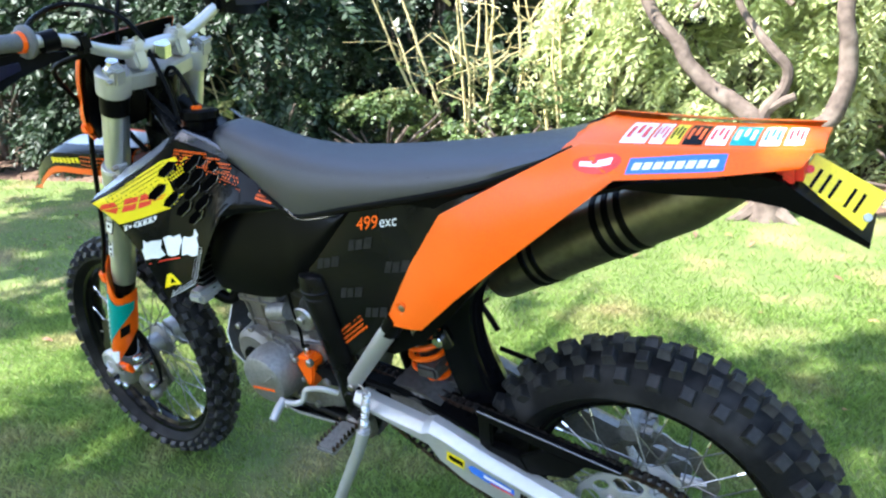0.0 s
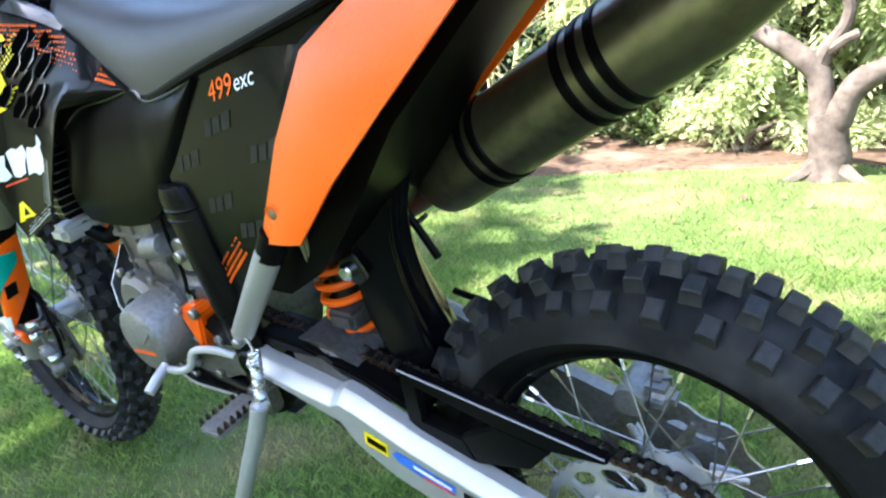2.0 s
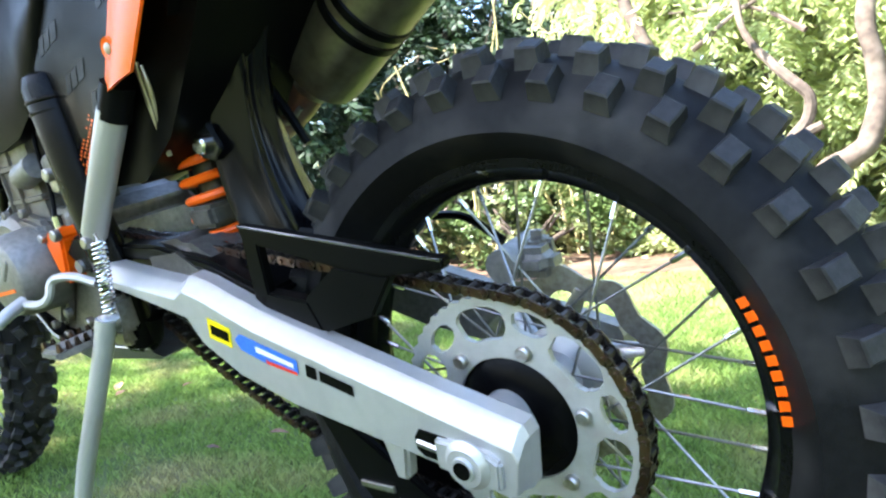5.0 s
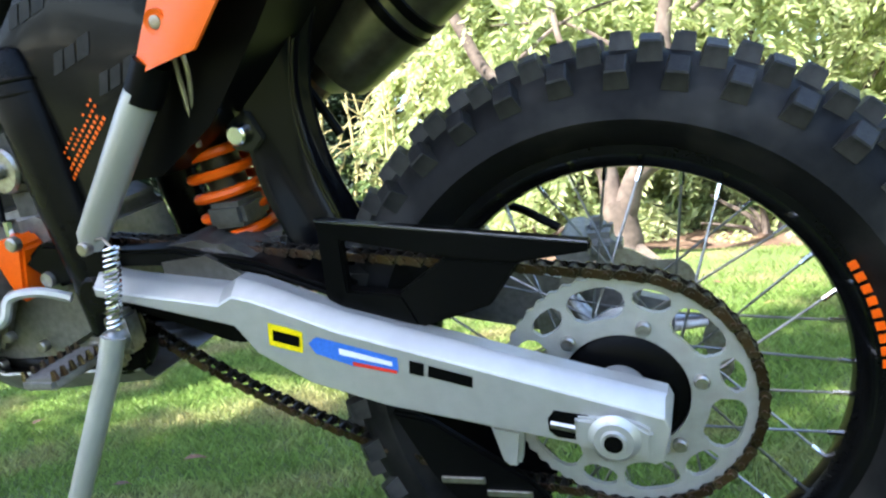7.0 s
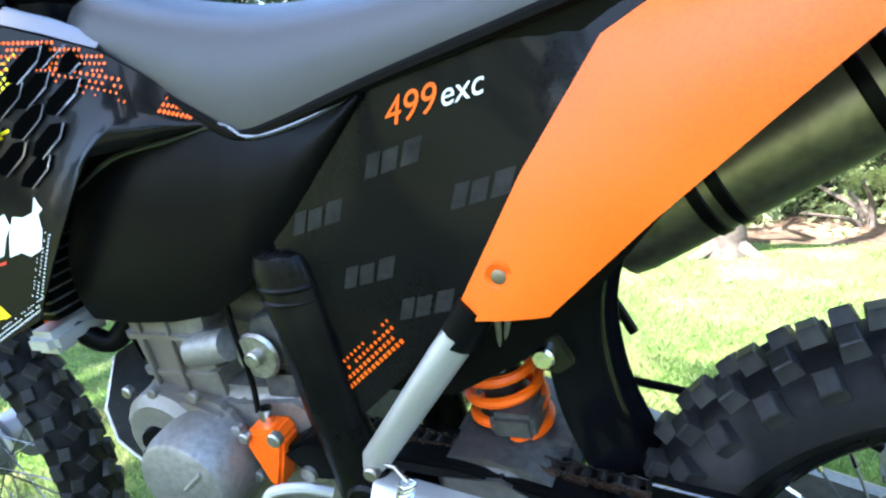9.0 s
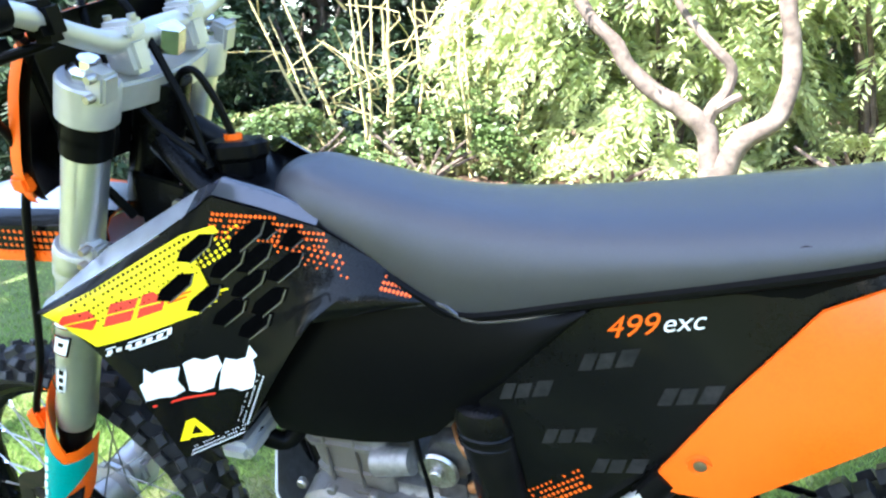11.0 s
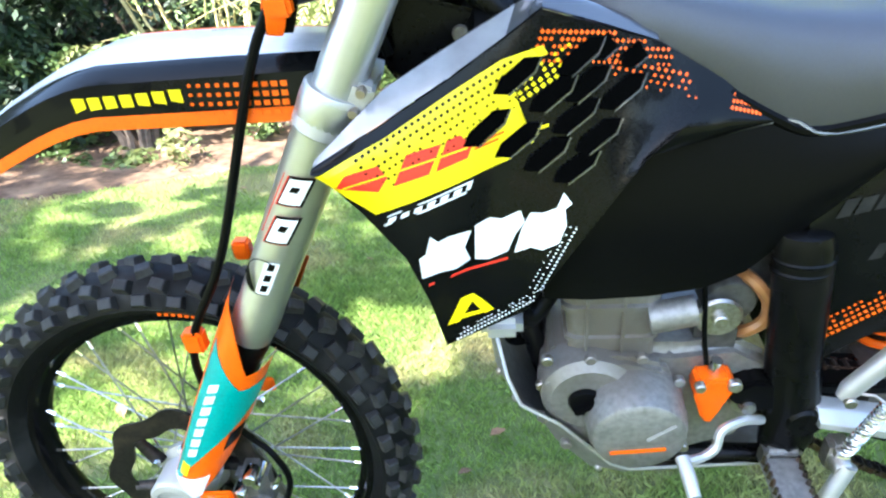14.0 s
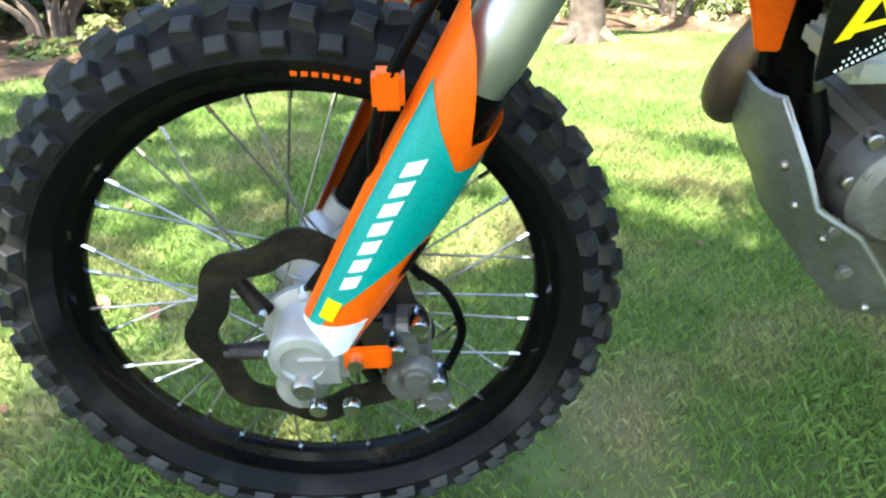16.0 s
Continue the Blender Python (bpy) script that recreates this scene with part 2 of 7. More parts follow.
def box(cx, cy, cz, sx, sy, sz, bevel=0.0, segments=2):
    bm = bmesh.new()
    bmesh.ops.create_cube(bm, size=1)
    move(bm, Matrix.Translation((cx, cy, cz)) @ Matrix.Diagonal((sx, sy, sz, 1)))
    if bevel:
        bmesh.ops.bevel(bm, geom=list(bm.edges), offset=bevel, segments=segments, affect="EDGES")
    return bm


def loft(rings, cap=True, closed=True):
    """Skins rings of equal counts."""
    bm = bmesh.new()
    rows = [[bm.verts.new(p) for p in ring] for ring in rings]
    n = len(rows[0])
    for a, b in zip(rows, rows[1:]):
        for k in range(n if closed else n - 1):
            bm.faces.new((a[k], a[(k + 1) % n], b[(k + 1) % n], b[k]))
    if cap and closed:
        bm.faces.new(rows[0])
        bm.faces.new(rows[-1][::-1])
    return bm


def panel(upper, lower, rows=6, bulge=0.0, thick=0.004, steps=3, inward=1, round_ends=True):
    """A bowed sheet between two edge lines of equal counts; bulge pushes its middle out along -y."""
    if steps > 1:
        upper, lower = smooth_path(upper, steps), smooth_path(lower, steps)
    upper, lower = [Vector(p) for p in upper], [Vector(p) for p in lower]
    rings = []
    for i in range(rows + 1):
        t = i / rows
        rings.append([u.lerp(l, t) - Vector((0, inward * bulge * 4 * t * (1 - t), 0)) for u, l in zip(upper, lower)])
    front = loft(rings, closed=False)
    faces = list(front.faces)
    ex = bmesh.ops.extrude_face_region(front, geom=faces)
    bmesh.ops.translate(front, verts=[v for v in ex["geom"] if isinstance(v, bmesh.types.BMVert)], vec=(0, inward * thick, 0))
    bmesh.ops.recalc_face_normals(front, faces=front.faces)
    return front


def mirrored(bm_fn):
    bm = bm_fn()
    bmesh.ops.transform(bm, matrix=Matrix.Diagonal((1, -1, 1, 1)), verts=bm.verts)
    bmesh.ops.reverse_faces(bm, faces=bm.faces)
    return bm

# ---- ground ----
BED_EDGE = [(-14, 1.2), (-9, 1.7), (-6.5, 2.15), (-5.0, 2.45), (-3.4, 2.4), (-2.7, 2.75), (-2.07, 3.0), (-1.2, 3.3), (-0.4, 3.45), (0.4, 3.5), (1.6, 3.3), (3.2, 2.6), (6, 0.6), (10, -3)]


def bed_line(x):
    for (x0, y0), (x1, y1) in zip(BED_EDGE, BED_EDGE[1:]):
        if x0 <= x <= x1:
            return y0 + (y1 - y0) * (x - x0) / (x1 - x0)
    return 1.0


def lawn_height(x, y):
    near = max(0.0, 1 - math.hypot(x + 0.75, y) / 2.2)
    h = 0.02 * noise.noise((x * 0.6, y * 0.6, 3)) + 0.008 * noise.noise((x * 3, y * 3, 1))
    mound = 0.05 * math.exp(-((x + 0.38) ** 2 + (y - 3.35) ** 2) / 0.25)
    rise = 0.016 * math.exp(-((x + 1.45) ** 2 + (y + 0.1) ** 2) / 0.5)
    return h * (1 - near) - 0.004 + mound + rise


def ground_sheet():
    bm = bmesh.new()
    xs = sorted({*np.linspace(-9, 4, 90).tolist(), *[-400, -120, -45, -22, -13, 7, 14, 30, 90, 400]})
    ys = sorted({*np.linspace(-3, 10, 90).tolist(), *[-400, -120, -45, -16, -7, 14, 22, 45, 120, 400]})
    grid = [[bm.verts.new((x, y, lawn_height(x, y))) for x in xs] for y in ys]
    for a, b in zip(grid, grid[1:]):
        for i in range(len(xs) - 1):
            bm.faces.new((a[i], a[i + 1], b[i + 1], b[i]))
    return bm


ground = tagged(part("ground", ground_sheet(), GRASSLAND), "mossy green lawn with fallen leaves", "lawn", kind="structure")


def bed_sheet():
    rng = np.random.default_rng(4)
    bm = bmesh.new()
    rows = []
    for x in np.linspace(-13, 5, 190):
        e = bed_line(x) + 0.05 * noise.noise((x * 3, 0, 0))
        rows.append([bm.verts.new((x, e + d, lawn_height(x, e + d) + (0.012 if d > 0 else -0.03) + 0.03 * min(1, d) + (0.03 * noise.noise((x * 4, (e + d) * 4, 7)) if d > 0.02 else 0))) for d in (-0.03, 0.0, 0.05, 0.15, 0.3, 0.5, 0.8, 1.2, 1.8, 2.6, 4.0)])
    for a, b in zip(rows, rows[1:]):
        for i in range(len(a) - 1):
            bm.faces.new((a[i], b[i], b[i + 1], a[i + 1]))
    return bm


tagged(part("planting_bed", bed_sheet(), MULCH), "brown bark mulch bed under the shrubs", "mulch bed", kind="structure")


def blades(name, count, seed, x_range, y_range, tall, label):
    """Short grass blades, each a bent sliver."""
    rng = np.random.default_rng(seed)
    x, y = rng.uniform(*x_range, count * 2), rng.uniform(*y_range, count * 2)
    fade = np.minimum.reduce([x - x_range[0], x_range[1] - x, y - y_range[0], y_range[1] - y]) / 0.7
    keep = [i for i in range(count * 2) if y[i] < bed_line(x[i]) + 0.02 and rng.random() < fade[i] and rng.random() < 0.7 + 0.7 * noise.noise((x[i] * 2.2, y[i] * 2.2, 0))][:count]
    verts, faces = np.zeros((len(keep) * 4, 3)), []
    for k, i in enumerate(keep):
        z = lawn_height(x[i], y[i]) - 0.003
        a, lean = rng.uniform(0, 6.283), rng.uniform(0, 6.283)
        h = tall * rng.uniform(0.45, 1.3) * (1 + 0.5 * noise.noise((x[i] * 1.3, y[i] * 1.3, 5)))
        w, b = rng.uniform(0.0009, 0.002), h * rng.uniform(0.2, 1.0)
        dx, dy, lx, ly = w * math.cos(a), w * math.sin(a), b * math.cos(lean), b * math.sin(lean)
        verts[4 * k] = (x[i] - dx, y[i] - dy, z)
        verts[4 * k + 1] = (x[i] + dx, y[i] + dy, z)
        verts[4 * k + 2] = (x[i] + dx * 0.8 + lx * 0.4, y[i] + dy * 0.8 + ly * 0.4, z + h * 0.65)
        verts[4 * k + 3] = (x[i] + lx, y[i] + ly, z + h)
        faces += [(4 * k, 4 * k + 1, 4 * k + 2), (4 * k, 4 * k + 2, 4 * k + 3)]
    me = bpy.data.meshes.new(name)
    me.from_pydata(verts.tolist(), [], faces)
    me.materials.append(BLADE)
    return tagged(new(name, me), label, "grass", kind="stuff")


blades("grass", 140000, 1, (-3.7, 1.5), (-1.5, 2.5), 0.025, "short mown green grass blades")
blades("grass", 85000, 3, (-3.1, 0.8), (-1.2, 1.5), 0.024, "short mown green grass blades")
blades("grass", 95000, 2, (-8.0, 3.0), (-1.6, 4.4), 0.024, "short mown green grass blades")

# ---- motorcycle ----
# Bike axes: x runs from the nose (minus) to the tail, y from the left side (minus) to the right, the rear axle is at x = 0.
bike = tagged(new("motorcycle"), "orange and black enduro motorcycle leaning on its side stand", "motorcycle")
bike.matrix_world = LEANED
REAR, FRONT = Vector((0, 0, 0.337)), Vector((-1.434, -0.053, 0.38))


def tyre_profile(r_bead, r_out, half, rim_half):
    """The carcass section, from bead to bead, as (radius, y)."""
    out = []
    for i in range(17):
        a = math.pi * (i / 16)
        y = -half * math.cos(a) if 0 < i < 16 else -rim_half * math.cos(a)
        out.append((r_bead + (r_out - r_bead) * math.sin(a) ** 0.75, y))
    return out + [(r_bead - 0.002, rim_half * 0.8), (r_bead - 0.002, -rim_half * 0.8)]


WHEEL_TILT = Matrix.Rotation(radians(-6), 4, "X")


def wheel(centre, r_bead, r_out, half, rim_half, name, knob_rows, knob_size):
    tyre = part(name + "_tyre", move(lathe(tyre_profile(r_bead, r_out, half, rim_half), 96, closed=True), Matrix.Translation(centre) @ WHEEL_TILT), RUBBER, bike, "black off-road tyre with worn dusty side walls")
    first = None
    for count, lat, shift, slant in knob_rows:
        for k in range(count):
            a = 2 * math.pi * (k + shift) / count
            # seat the block on the carcass at the side angle lat
            side = radians(lat)
            r = r_bead + (r_out - r_bead) * math.cos(side) ** 0.75
            y = half * math.sin(side)
            m = Matrix.Translation(centre) @ WHEEL_TILT @ Matrix.Rotation(a, 4, "Y") @ Matrix.Translation((0, y, r)) @ Matrix.Rotation(-side * 0.85, 4, "X") @ Matrix.Rotation(radians(slant), 4, "Z")
            if first is None or first[0] != abs(lat):
                sx, sy, sz = knob_size
                bm = bmesh.new()
                bmesh.ops.create_cube(bm, size=1)
                for v in bm.verts:
                    g = 1.0 if v.co.z > 0 else 1.22
                    v.co = Vector((v.co.x * sx * g, v.co.y * sy * g, (v.co.z + 0.3) * sz))
                bmesh.ops.bevel(bm, geom=[e for e in bm.edges if e.verts[0].co.z > 0 and e.verts[1].co.z > 0], offset=0.0015, segments=1, affect="EDGES")
                k0 = part("knob", bm, KNOB, tyre, smooth=False)
                k0.matrix_basis = m
                first = (abs(lat), k0)
            else:
                again(first[1], m, tyre)
    rim_sec = [(r_bead + 0.006, -rim_half - 0.002), (r_bead - 0.008, -rim_half), (r_bead - 0.012, -rim_half * 0.6), (r_bead - 0.022, -rim_half * 0.35),
               (r_bead - 0.024, 0), (r_bead - 0.022, rim_half * 0.35), (r_bead - 0.012, rim_half * 0.6), (r_bead - 0.008, rim_half), (r_bead + 0.006, rim_half + 0.002),
               (r_bead + 0.006, rim_half - 0.004), (r_bead - 0.004, rim_half * 0.5), (r_bead - 0.004, -rim_half * 0.5), (r_bead + 0.006, -rim_half + 0.004)]
    rim = part(name + "_rim", move(lathe(rim_sec, 96, closed=True), Matrix.Translation(centre) @ WHEEL_TILT), GLOSS, bike, "black anodised rim with orange lettering")
    hub = part(name + "_hub", move(lathe([(0.012, -0.085), (0.024, -0.085), (0.026, -0.06), (0.052, -0.048), (0.052, -0.04), (0.03, -0.03), (0.027, 0), (0.03, 0.03), (0.052, 0.04), (0.052, 0.048), (0.026, 0.06), (0.024, 0.085), (0.012, 0.085)], 32, closed=True), Matrix.Translation(centre) @ WHEEL_TILT), ALU, bike, "silver wheel hub")
    return tyre, rim, hub


def spokes(centre, rim, r_hub, r_rim, count, y_hub, nipple_len=0.018):
    first = None
    for k in range(count):
        a = 2 * math.pi * k / count
        side = -1 if k % 2 else 1
        twist = radians(52) * (1 if (k // 2) % 2 else -1)
        p0 = Vector((r_hub * math.sin(a + twist), side * y_hub, r_hub * math.cos(a + twist)))
        p1 = Vector((r_rim * math.sin(a), side * 0.006, r_rim * math.cos(a)))
        d = (p1 - p0).normalized()
        part("spoke", move(tube([p0, p1 - d * nipple_len * 0.9], 0.0015, 6), Matrix.Translation(centre) @ WHEEL_TILT), SPOKE, rim)
        part("nipple", move(tube([p1 - d * nipple_len, p1], 0.0029, 6), Matrix.Translation(centre) @ WHEEL_TILT), CHROME, rim)


rear_rows = [(36, 0, 0.5, 0), (36, -24, 0, 4), (36, 24, 0.0, -4), (36, -50, 0.5, 0), (36, 50, 0.5, 0)]
rear_tyre, rear_rim, rear_hub = wheel(REAR, 0.237, 0.328, 0.066, 0.031, "rear", rear_rows, (0.0195, 0.0225, 0.0205))
front_rows = [(40, -17, 0, 24), (40, 17, 0.5, -24), (40, -44, 0.5, -12), (40, 44, 0.0, 12), (40, -66, 0.0, 0), (40, 66, 0.5, 0)]
front_tyre, front_rim, front_hub = wheel(FRONT, 0.271, 0.335, 0.044, 0.023, "front", front_rows, (0.0205, 0.0155, 0.0135))
spokes(REAR, rear_rim, 0.05, 0.217, 36, 0.043)
spokes(FRONT, front_rim, 0.046, 0.254, 36, 0.036)


# seat: cross sections from nose to tail
def seat_shape():
    rings = []
    #      x      z_top  z_low  half_top half_low
    for x, zt, zl, ht, hl in ((-0.868, 1.024, 1.014, 0.018, 0.02), (-0.854, 1.046, 1.004, 0.036, 0.042), (-0.82, 1.053, 0.988, 0.05, 0.056), (-0.79, 1.047, 0.978, 0.056, 0.06),
                              (-0.73, 1.03, 0.95, 0.063, 0.067), (-0.665, 1.015, 0.914, 0.069, 0.075), (-0.63, 1.01, 0.9, 0.072, 0.078),
                              (-0.58, 1.006, 0.908, 0.076, 0.081), (-0.48, 1.006, 0.934, 0.08, 0.084), (-0.34, 1.016, 0.966, 0.08, 0.085),
                              (-0.22, 1.03, 0.994, 0.075, 0.08), (-0.12, 1.047, 1.029, 0.066, 0.072), (-0.05, 1.06, 1.055, 0.052, 0.056)):
        ring = []
        for i in range(15):
            u = -1 + 2 * i / 14
            ring.append((x, ht * u * (1 - 0.08 * u * u), zt - (0.02 * (zt - zl) / 0.1) * abs(u) ** 3.5 - 0.004 * u * u))
        mid = zl + (zt - zl) * 0.4
        ring += [(x, ht + (hl - ht) * 0.55 + 0.003, mid), (x, hl, zl), (x, 0, zl + 0.004), (x, -hl, zl), (x, -(ht + (hl - ht) * 0.55 + 0.003), mid)]
        rings.append(ring)
    fine = [smooth_path([r[k] for r in rings], 4) for k in range(len(rings[0]))]
    return loft(list(zip(*fine)))


seat = part("seat", seat_shape(), SEAT, bike, "black ribbed vinyl seat", angle=60)
SEAM = [(-0.864, 0.028, 1.008), (-0.842, 0.05, 0.998), (-0.79, 0.06, 0.977), (-0.73, 0.067, 0.949), (-0.665, 0.074, 0.912), (-0.63, 0.077, 0.898), (-0.58, 0.08, 0.906), (-0.48, 0.082, 0.932), (-0.34, 0.084, 0.964), (-0.22, 0.08, 0.993), (-0.12, 0.072, 1.027), (-0.06, 0.058, 1.053)]
for s in (-1, 1):
    part("seam", tube(smooth_path([(x, y * s, z) for x, y, z in SEAM], 4), 0.0065, 8), BLACK, seat, "dark lower seam of the seat")


def side_pair(name, fn, mat, label=""):
    """A left panel and its mirror twin."""
    a = part(name, fn(), mat, bike, label)
    part(name, mirrored(fn), mat, bike, label)
    return a


def dense(pts, n):
    """The polyline cut into n even steps between its corners."""
    pts = [Vector(p) for p in pts]
    return [a.lerp(b, k / n) for a, b in zip(pts, pts[1:]) for k in range(n)] + [pts[-1]]


def shroud():
    up = [(-1.128, -0.18, 0.934), (-1.06, -0.15, 0.962), (-0.99, -0.12, 0.995), (-0.94, -0.1, 1.022), (-0.905, -0.088, 1.043), (-0.85, -0.078, 1.022), (-0.788, -0.07, 0.998), (-0.72, -0.068, 0.955), (-0.657, -0.064, 0.913)]
    low = [(-1.126, -0.18, 0.931), (-1.088, -0.173, 0.878), (-1.05, -0.172, 0.82), (-1.03, -0.171, 0.758), (-1.018, -0.166, 0.692), (-0.926, -0.15, 0.728), (-0.877, -0.14, 0.796), (-0.80, -0.12, 0.9), (-0.658, -0.068, 0.909)]
    return panel(dense(up, 3), dense(low, 3), 10, 0.01, 0.004, 1)


LIP_IN = [(-1.125, -0.174, 0.94), (-1.06, -0.118, 0.985), (-0.985, -0.09, 1.02), (-0.93, -0.076, 1.046), (-0.9, -0.066, 1.057), (-0.85, -0.054, 1.035), (-0.79, -0.054, 1.008)]
LIP_OUT = [(-1.127, -0.179, 0.935), (-1.06, -0.149, 0.964), (-0.99, -0.119, 0.997), (-0.94, -0.099, 1.024), (-0.905, -0.086, 1.045), (-0.85, -0.075, 1.024), (-0.79, -0.068, 1.0)]
side_pair("shroud_lip", lambda: panel(dense(LIP_IN[:4], 3), dense(LIP_OUT[:4], 3), 4, 0.0, 0.003, 1), GREYSHEEN, "upper edge of the shroud with painted sky sheen")
side_pair("shroud_lip", lambda: panel(dense(LIP_IN[3:], 3), dense(LIP_OUT[3:], 3), 4, 0.0, 0.003, 1), FRAMEGLOSS, "dark upper edge of the shroud with grey sheen")
left_shroud = side_pair("radiator_shroud", shroud, GLOSS, "black shroud with yellow and orange dot decals")


FLANK_TOP = [(-0.905, -0.096, 0.8), (-0.86, -0.09, 0.862), (-0.8, -0.084, 0.89), (-0.72, -0.077, 0.902), (-0.655, -0.074, 0.911), (-0.62, -0.08, 0.897), (-0.56, -0.081, 0.905), (-0.49, -0.079, 0.926)]


def tank_flank():
    up = FLANK_TOP
    low = [(-0.905, -0.1, 0.704), (-0.85, -0.1, 0.7), (-0.78, -0.1, 0.703), (-0.72, -0.1, 0.713), (-0.675, -0.099, 0.735), (-0.645, -0.096, 0.765), (-0.6, -0.091, 0.803), (-0.488, -0.08, 0.92)]
    return panel(dense(up, 3), dense(low, 3), 8, 0.011, 0.02, 1)


side_pair("tank_flank", tank_flank, BLACK, "matt black lower tank")
# Grey bead added to carry the highlight along the tank's rim.
part("tank_edge", tube(smooth_path([(x, y - 0.0015, z) for x, y, z in FLANK_TOP[1:]], 4), 0.0032, 8), FRAMEGLOSS, bike, "shiny rim of the tank under the seat")
tank_rings = []
for x, zt, zl, h in ((-1.0, 1.0, 0.85, 0.06), (-0.97, 1.045, 0.82, 0.08), (-0.92, 1.05, 0.78, 0.09), (-0.84, 1.008, 0.74, 0.09), (-0.75, 0.955, 0.74, 0.08), (-0.64, 0.91, 0.77, 0.07), (-0.5, 0.93, 0.84, 0.06)):
    tank_rings.append([(x, h * math.copysign(abs(math.cos(a)) ** 0.5, math.cos(a)), (zt + zl) / 2 + (zt - zl) / 2 * math.copysign(abs(math.sin(a)) ** 0.6, math.sin(a))) for a in [2 * math.pi * k / 24 for k in range(24)]])
part("fuel_tank", loft(tank_rings), BLACK, bike, "black plastic fuel tank")


def airbox_panel():
    up = [(-0.618, -0.09, 0.812), (-0.545, -0.086, 0.872), (-0.474, -0.082, 0.931), (-0.37, -0.078, 0.955), (-0.29, -0.074, 0.963), (-0.14, -0.075, 1.016)]
    low = [(-0.602, -0.094, 0.713), (-0.582, -0.096, 0.64), (-0.566, -0.1, 0.595), (-0.49, -0.104, 0.66), (-0.40, -0.104, 0.76), (-0.17, -0.09, 0.988)]
    return panel(dense(up, 3), dense(low, 3), 6, 0.006, 0.005, 1)


left_airbox = side_pair("side_panel", airbox_panel, GLOSS, "carbon patterned airbox side panel")


def tail_panel():
    up = [(-0.429, -0.112, 0.725), (-0.352, -0.102, 0.85), (-0.282, -0.088, 0.945), (-0.153, -0.08, 1.013), (-0.044, -0.064, 1.066), (0.1, -0.052, 1.061), (0.232, -0.045, 1.063)]
    low = [(-0.336, -0.126, 0.738), (-0.25, -0.13, 0.818), (-0.169, -0.127, 0.886), (-0.064, -0.121, 0.972), (0.018, -0.114, 1.039), (0.13, -0.094, 1.043), (0.22, -0.06, 1.045)]
    return move(panel(dense(up, 4), dense(low, 4), 8, 0.005, 0.004, 1), Matrix.Translation((0, -0.004, 0)))


left_tail = side_pair("tail_panel", tail_panel, ORANGE, "orange plastic tail side panel with sponsor decals")


def fender_top():
    rings = []
    for x, z, h in ((-0.08, 1.05, 0.062), (-0.044, 1.062, 0.063), (0.0, 1.059, 0.059), (0.1, 1.058, 0.052), (0.18, 1.059, 0.048), (0.24, 1.061, 0.036)):
        rings.append([(x, h * u, z + 0.004 - 0.006 * u * u) for u in (-1, -0.6, 0, 0.6, 1)])
    bm = loft(rings, closed=False)
    ex = bmesh.ops.extrude_face_region(bm, geom=list(bm.faces))
    bmesh.ops.translate(bm, verts=[v for v in ex["geom"] if isinstance(v, bmesh.types.BMVert)], vec=(0, 0, -0.004))
    return bm


part("rear_fender", fender_top(), ORANGE, bike, "orange rear fender top with white sticker strip")
part("tail_light", box(0.205, -0.012, 1.026, 0.03, 0.055, 0.04, 0.009), RED, bike, "red tail light lens")


def plate_holder():
    rings = []
    for x, z, h, t in ((-0.02, 1.005, 0.07, 0.03), (0.078, 0.998, 0.06, 0.045), (0.152, 0.996, 0.052, 0.038), (0.202, 0.985, 0.045, 0.033), (0.25, 0.962, 0.042, 0.018), (0.296, 0.938, 0.04, 0.008)):
        rings.append([(x, -h, z), (x, -h, z + t), (x, 0, z + t + 0.004), (x, h, z + t), (x, h, z), (x, 0, z - 0.002)])
    return loft(rings)


part("plate_holder", plate_holder(), BLACK, bike, "black plate holder under the tail")
plate = part("number_plate", prism([(-0.046, -0.027), (0.046, -0.027), (0.046, 0.027), (-0.046, 0.027)], -0.0012, 0.0012, 0.001), YELLOW, bike, "yellow plate with black bars")


# fork, clamps and bars
FORK_TOP, FORK_LOW = Vector((-1.006, 0, 1.18)), Vector((-1.441, 0, 0.345))

# ---- front end of the motorcycle ----


def fork_at(z, y):
    t = (FORK_TOP.z - z) / (FORK_TOP.z - FORK_LOW.z)
    p = FORK_TOP.lerp(FORK_LOW, t)
    return Vector((p.x, y - 0.033 * min(1.0, max(0.0, t)), z))


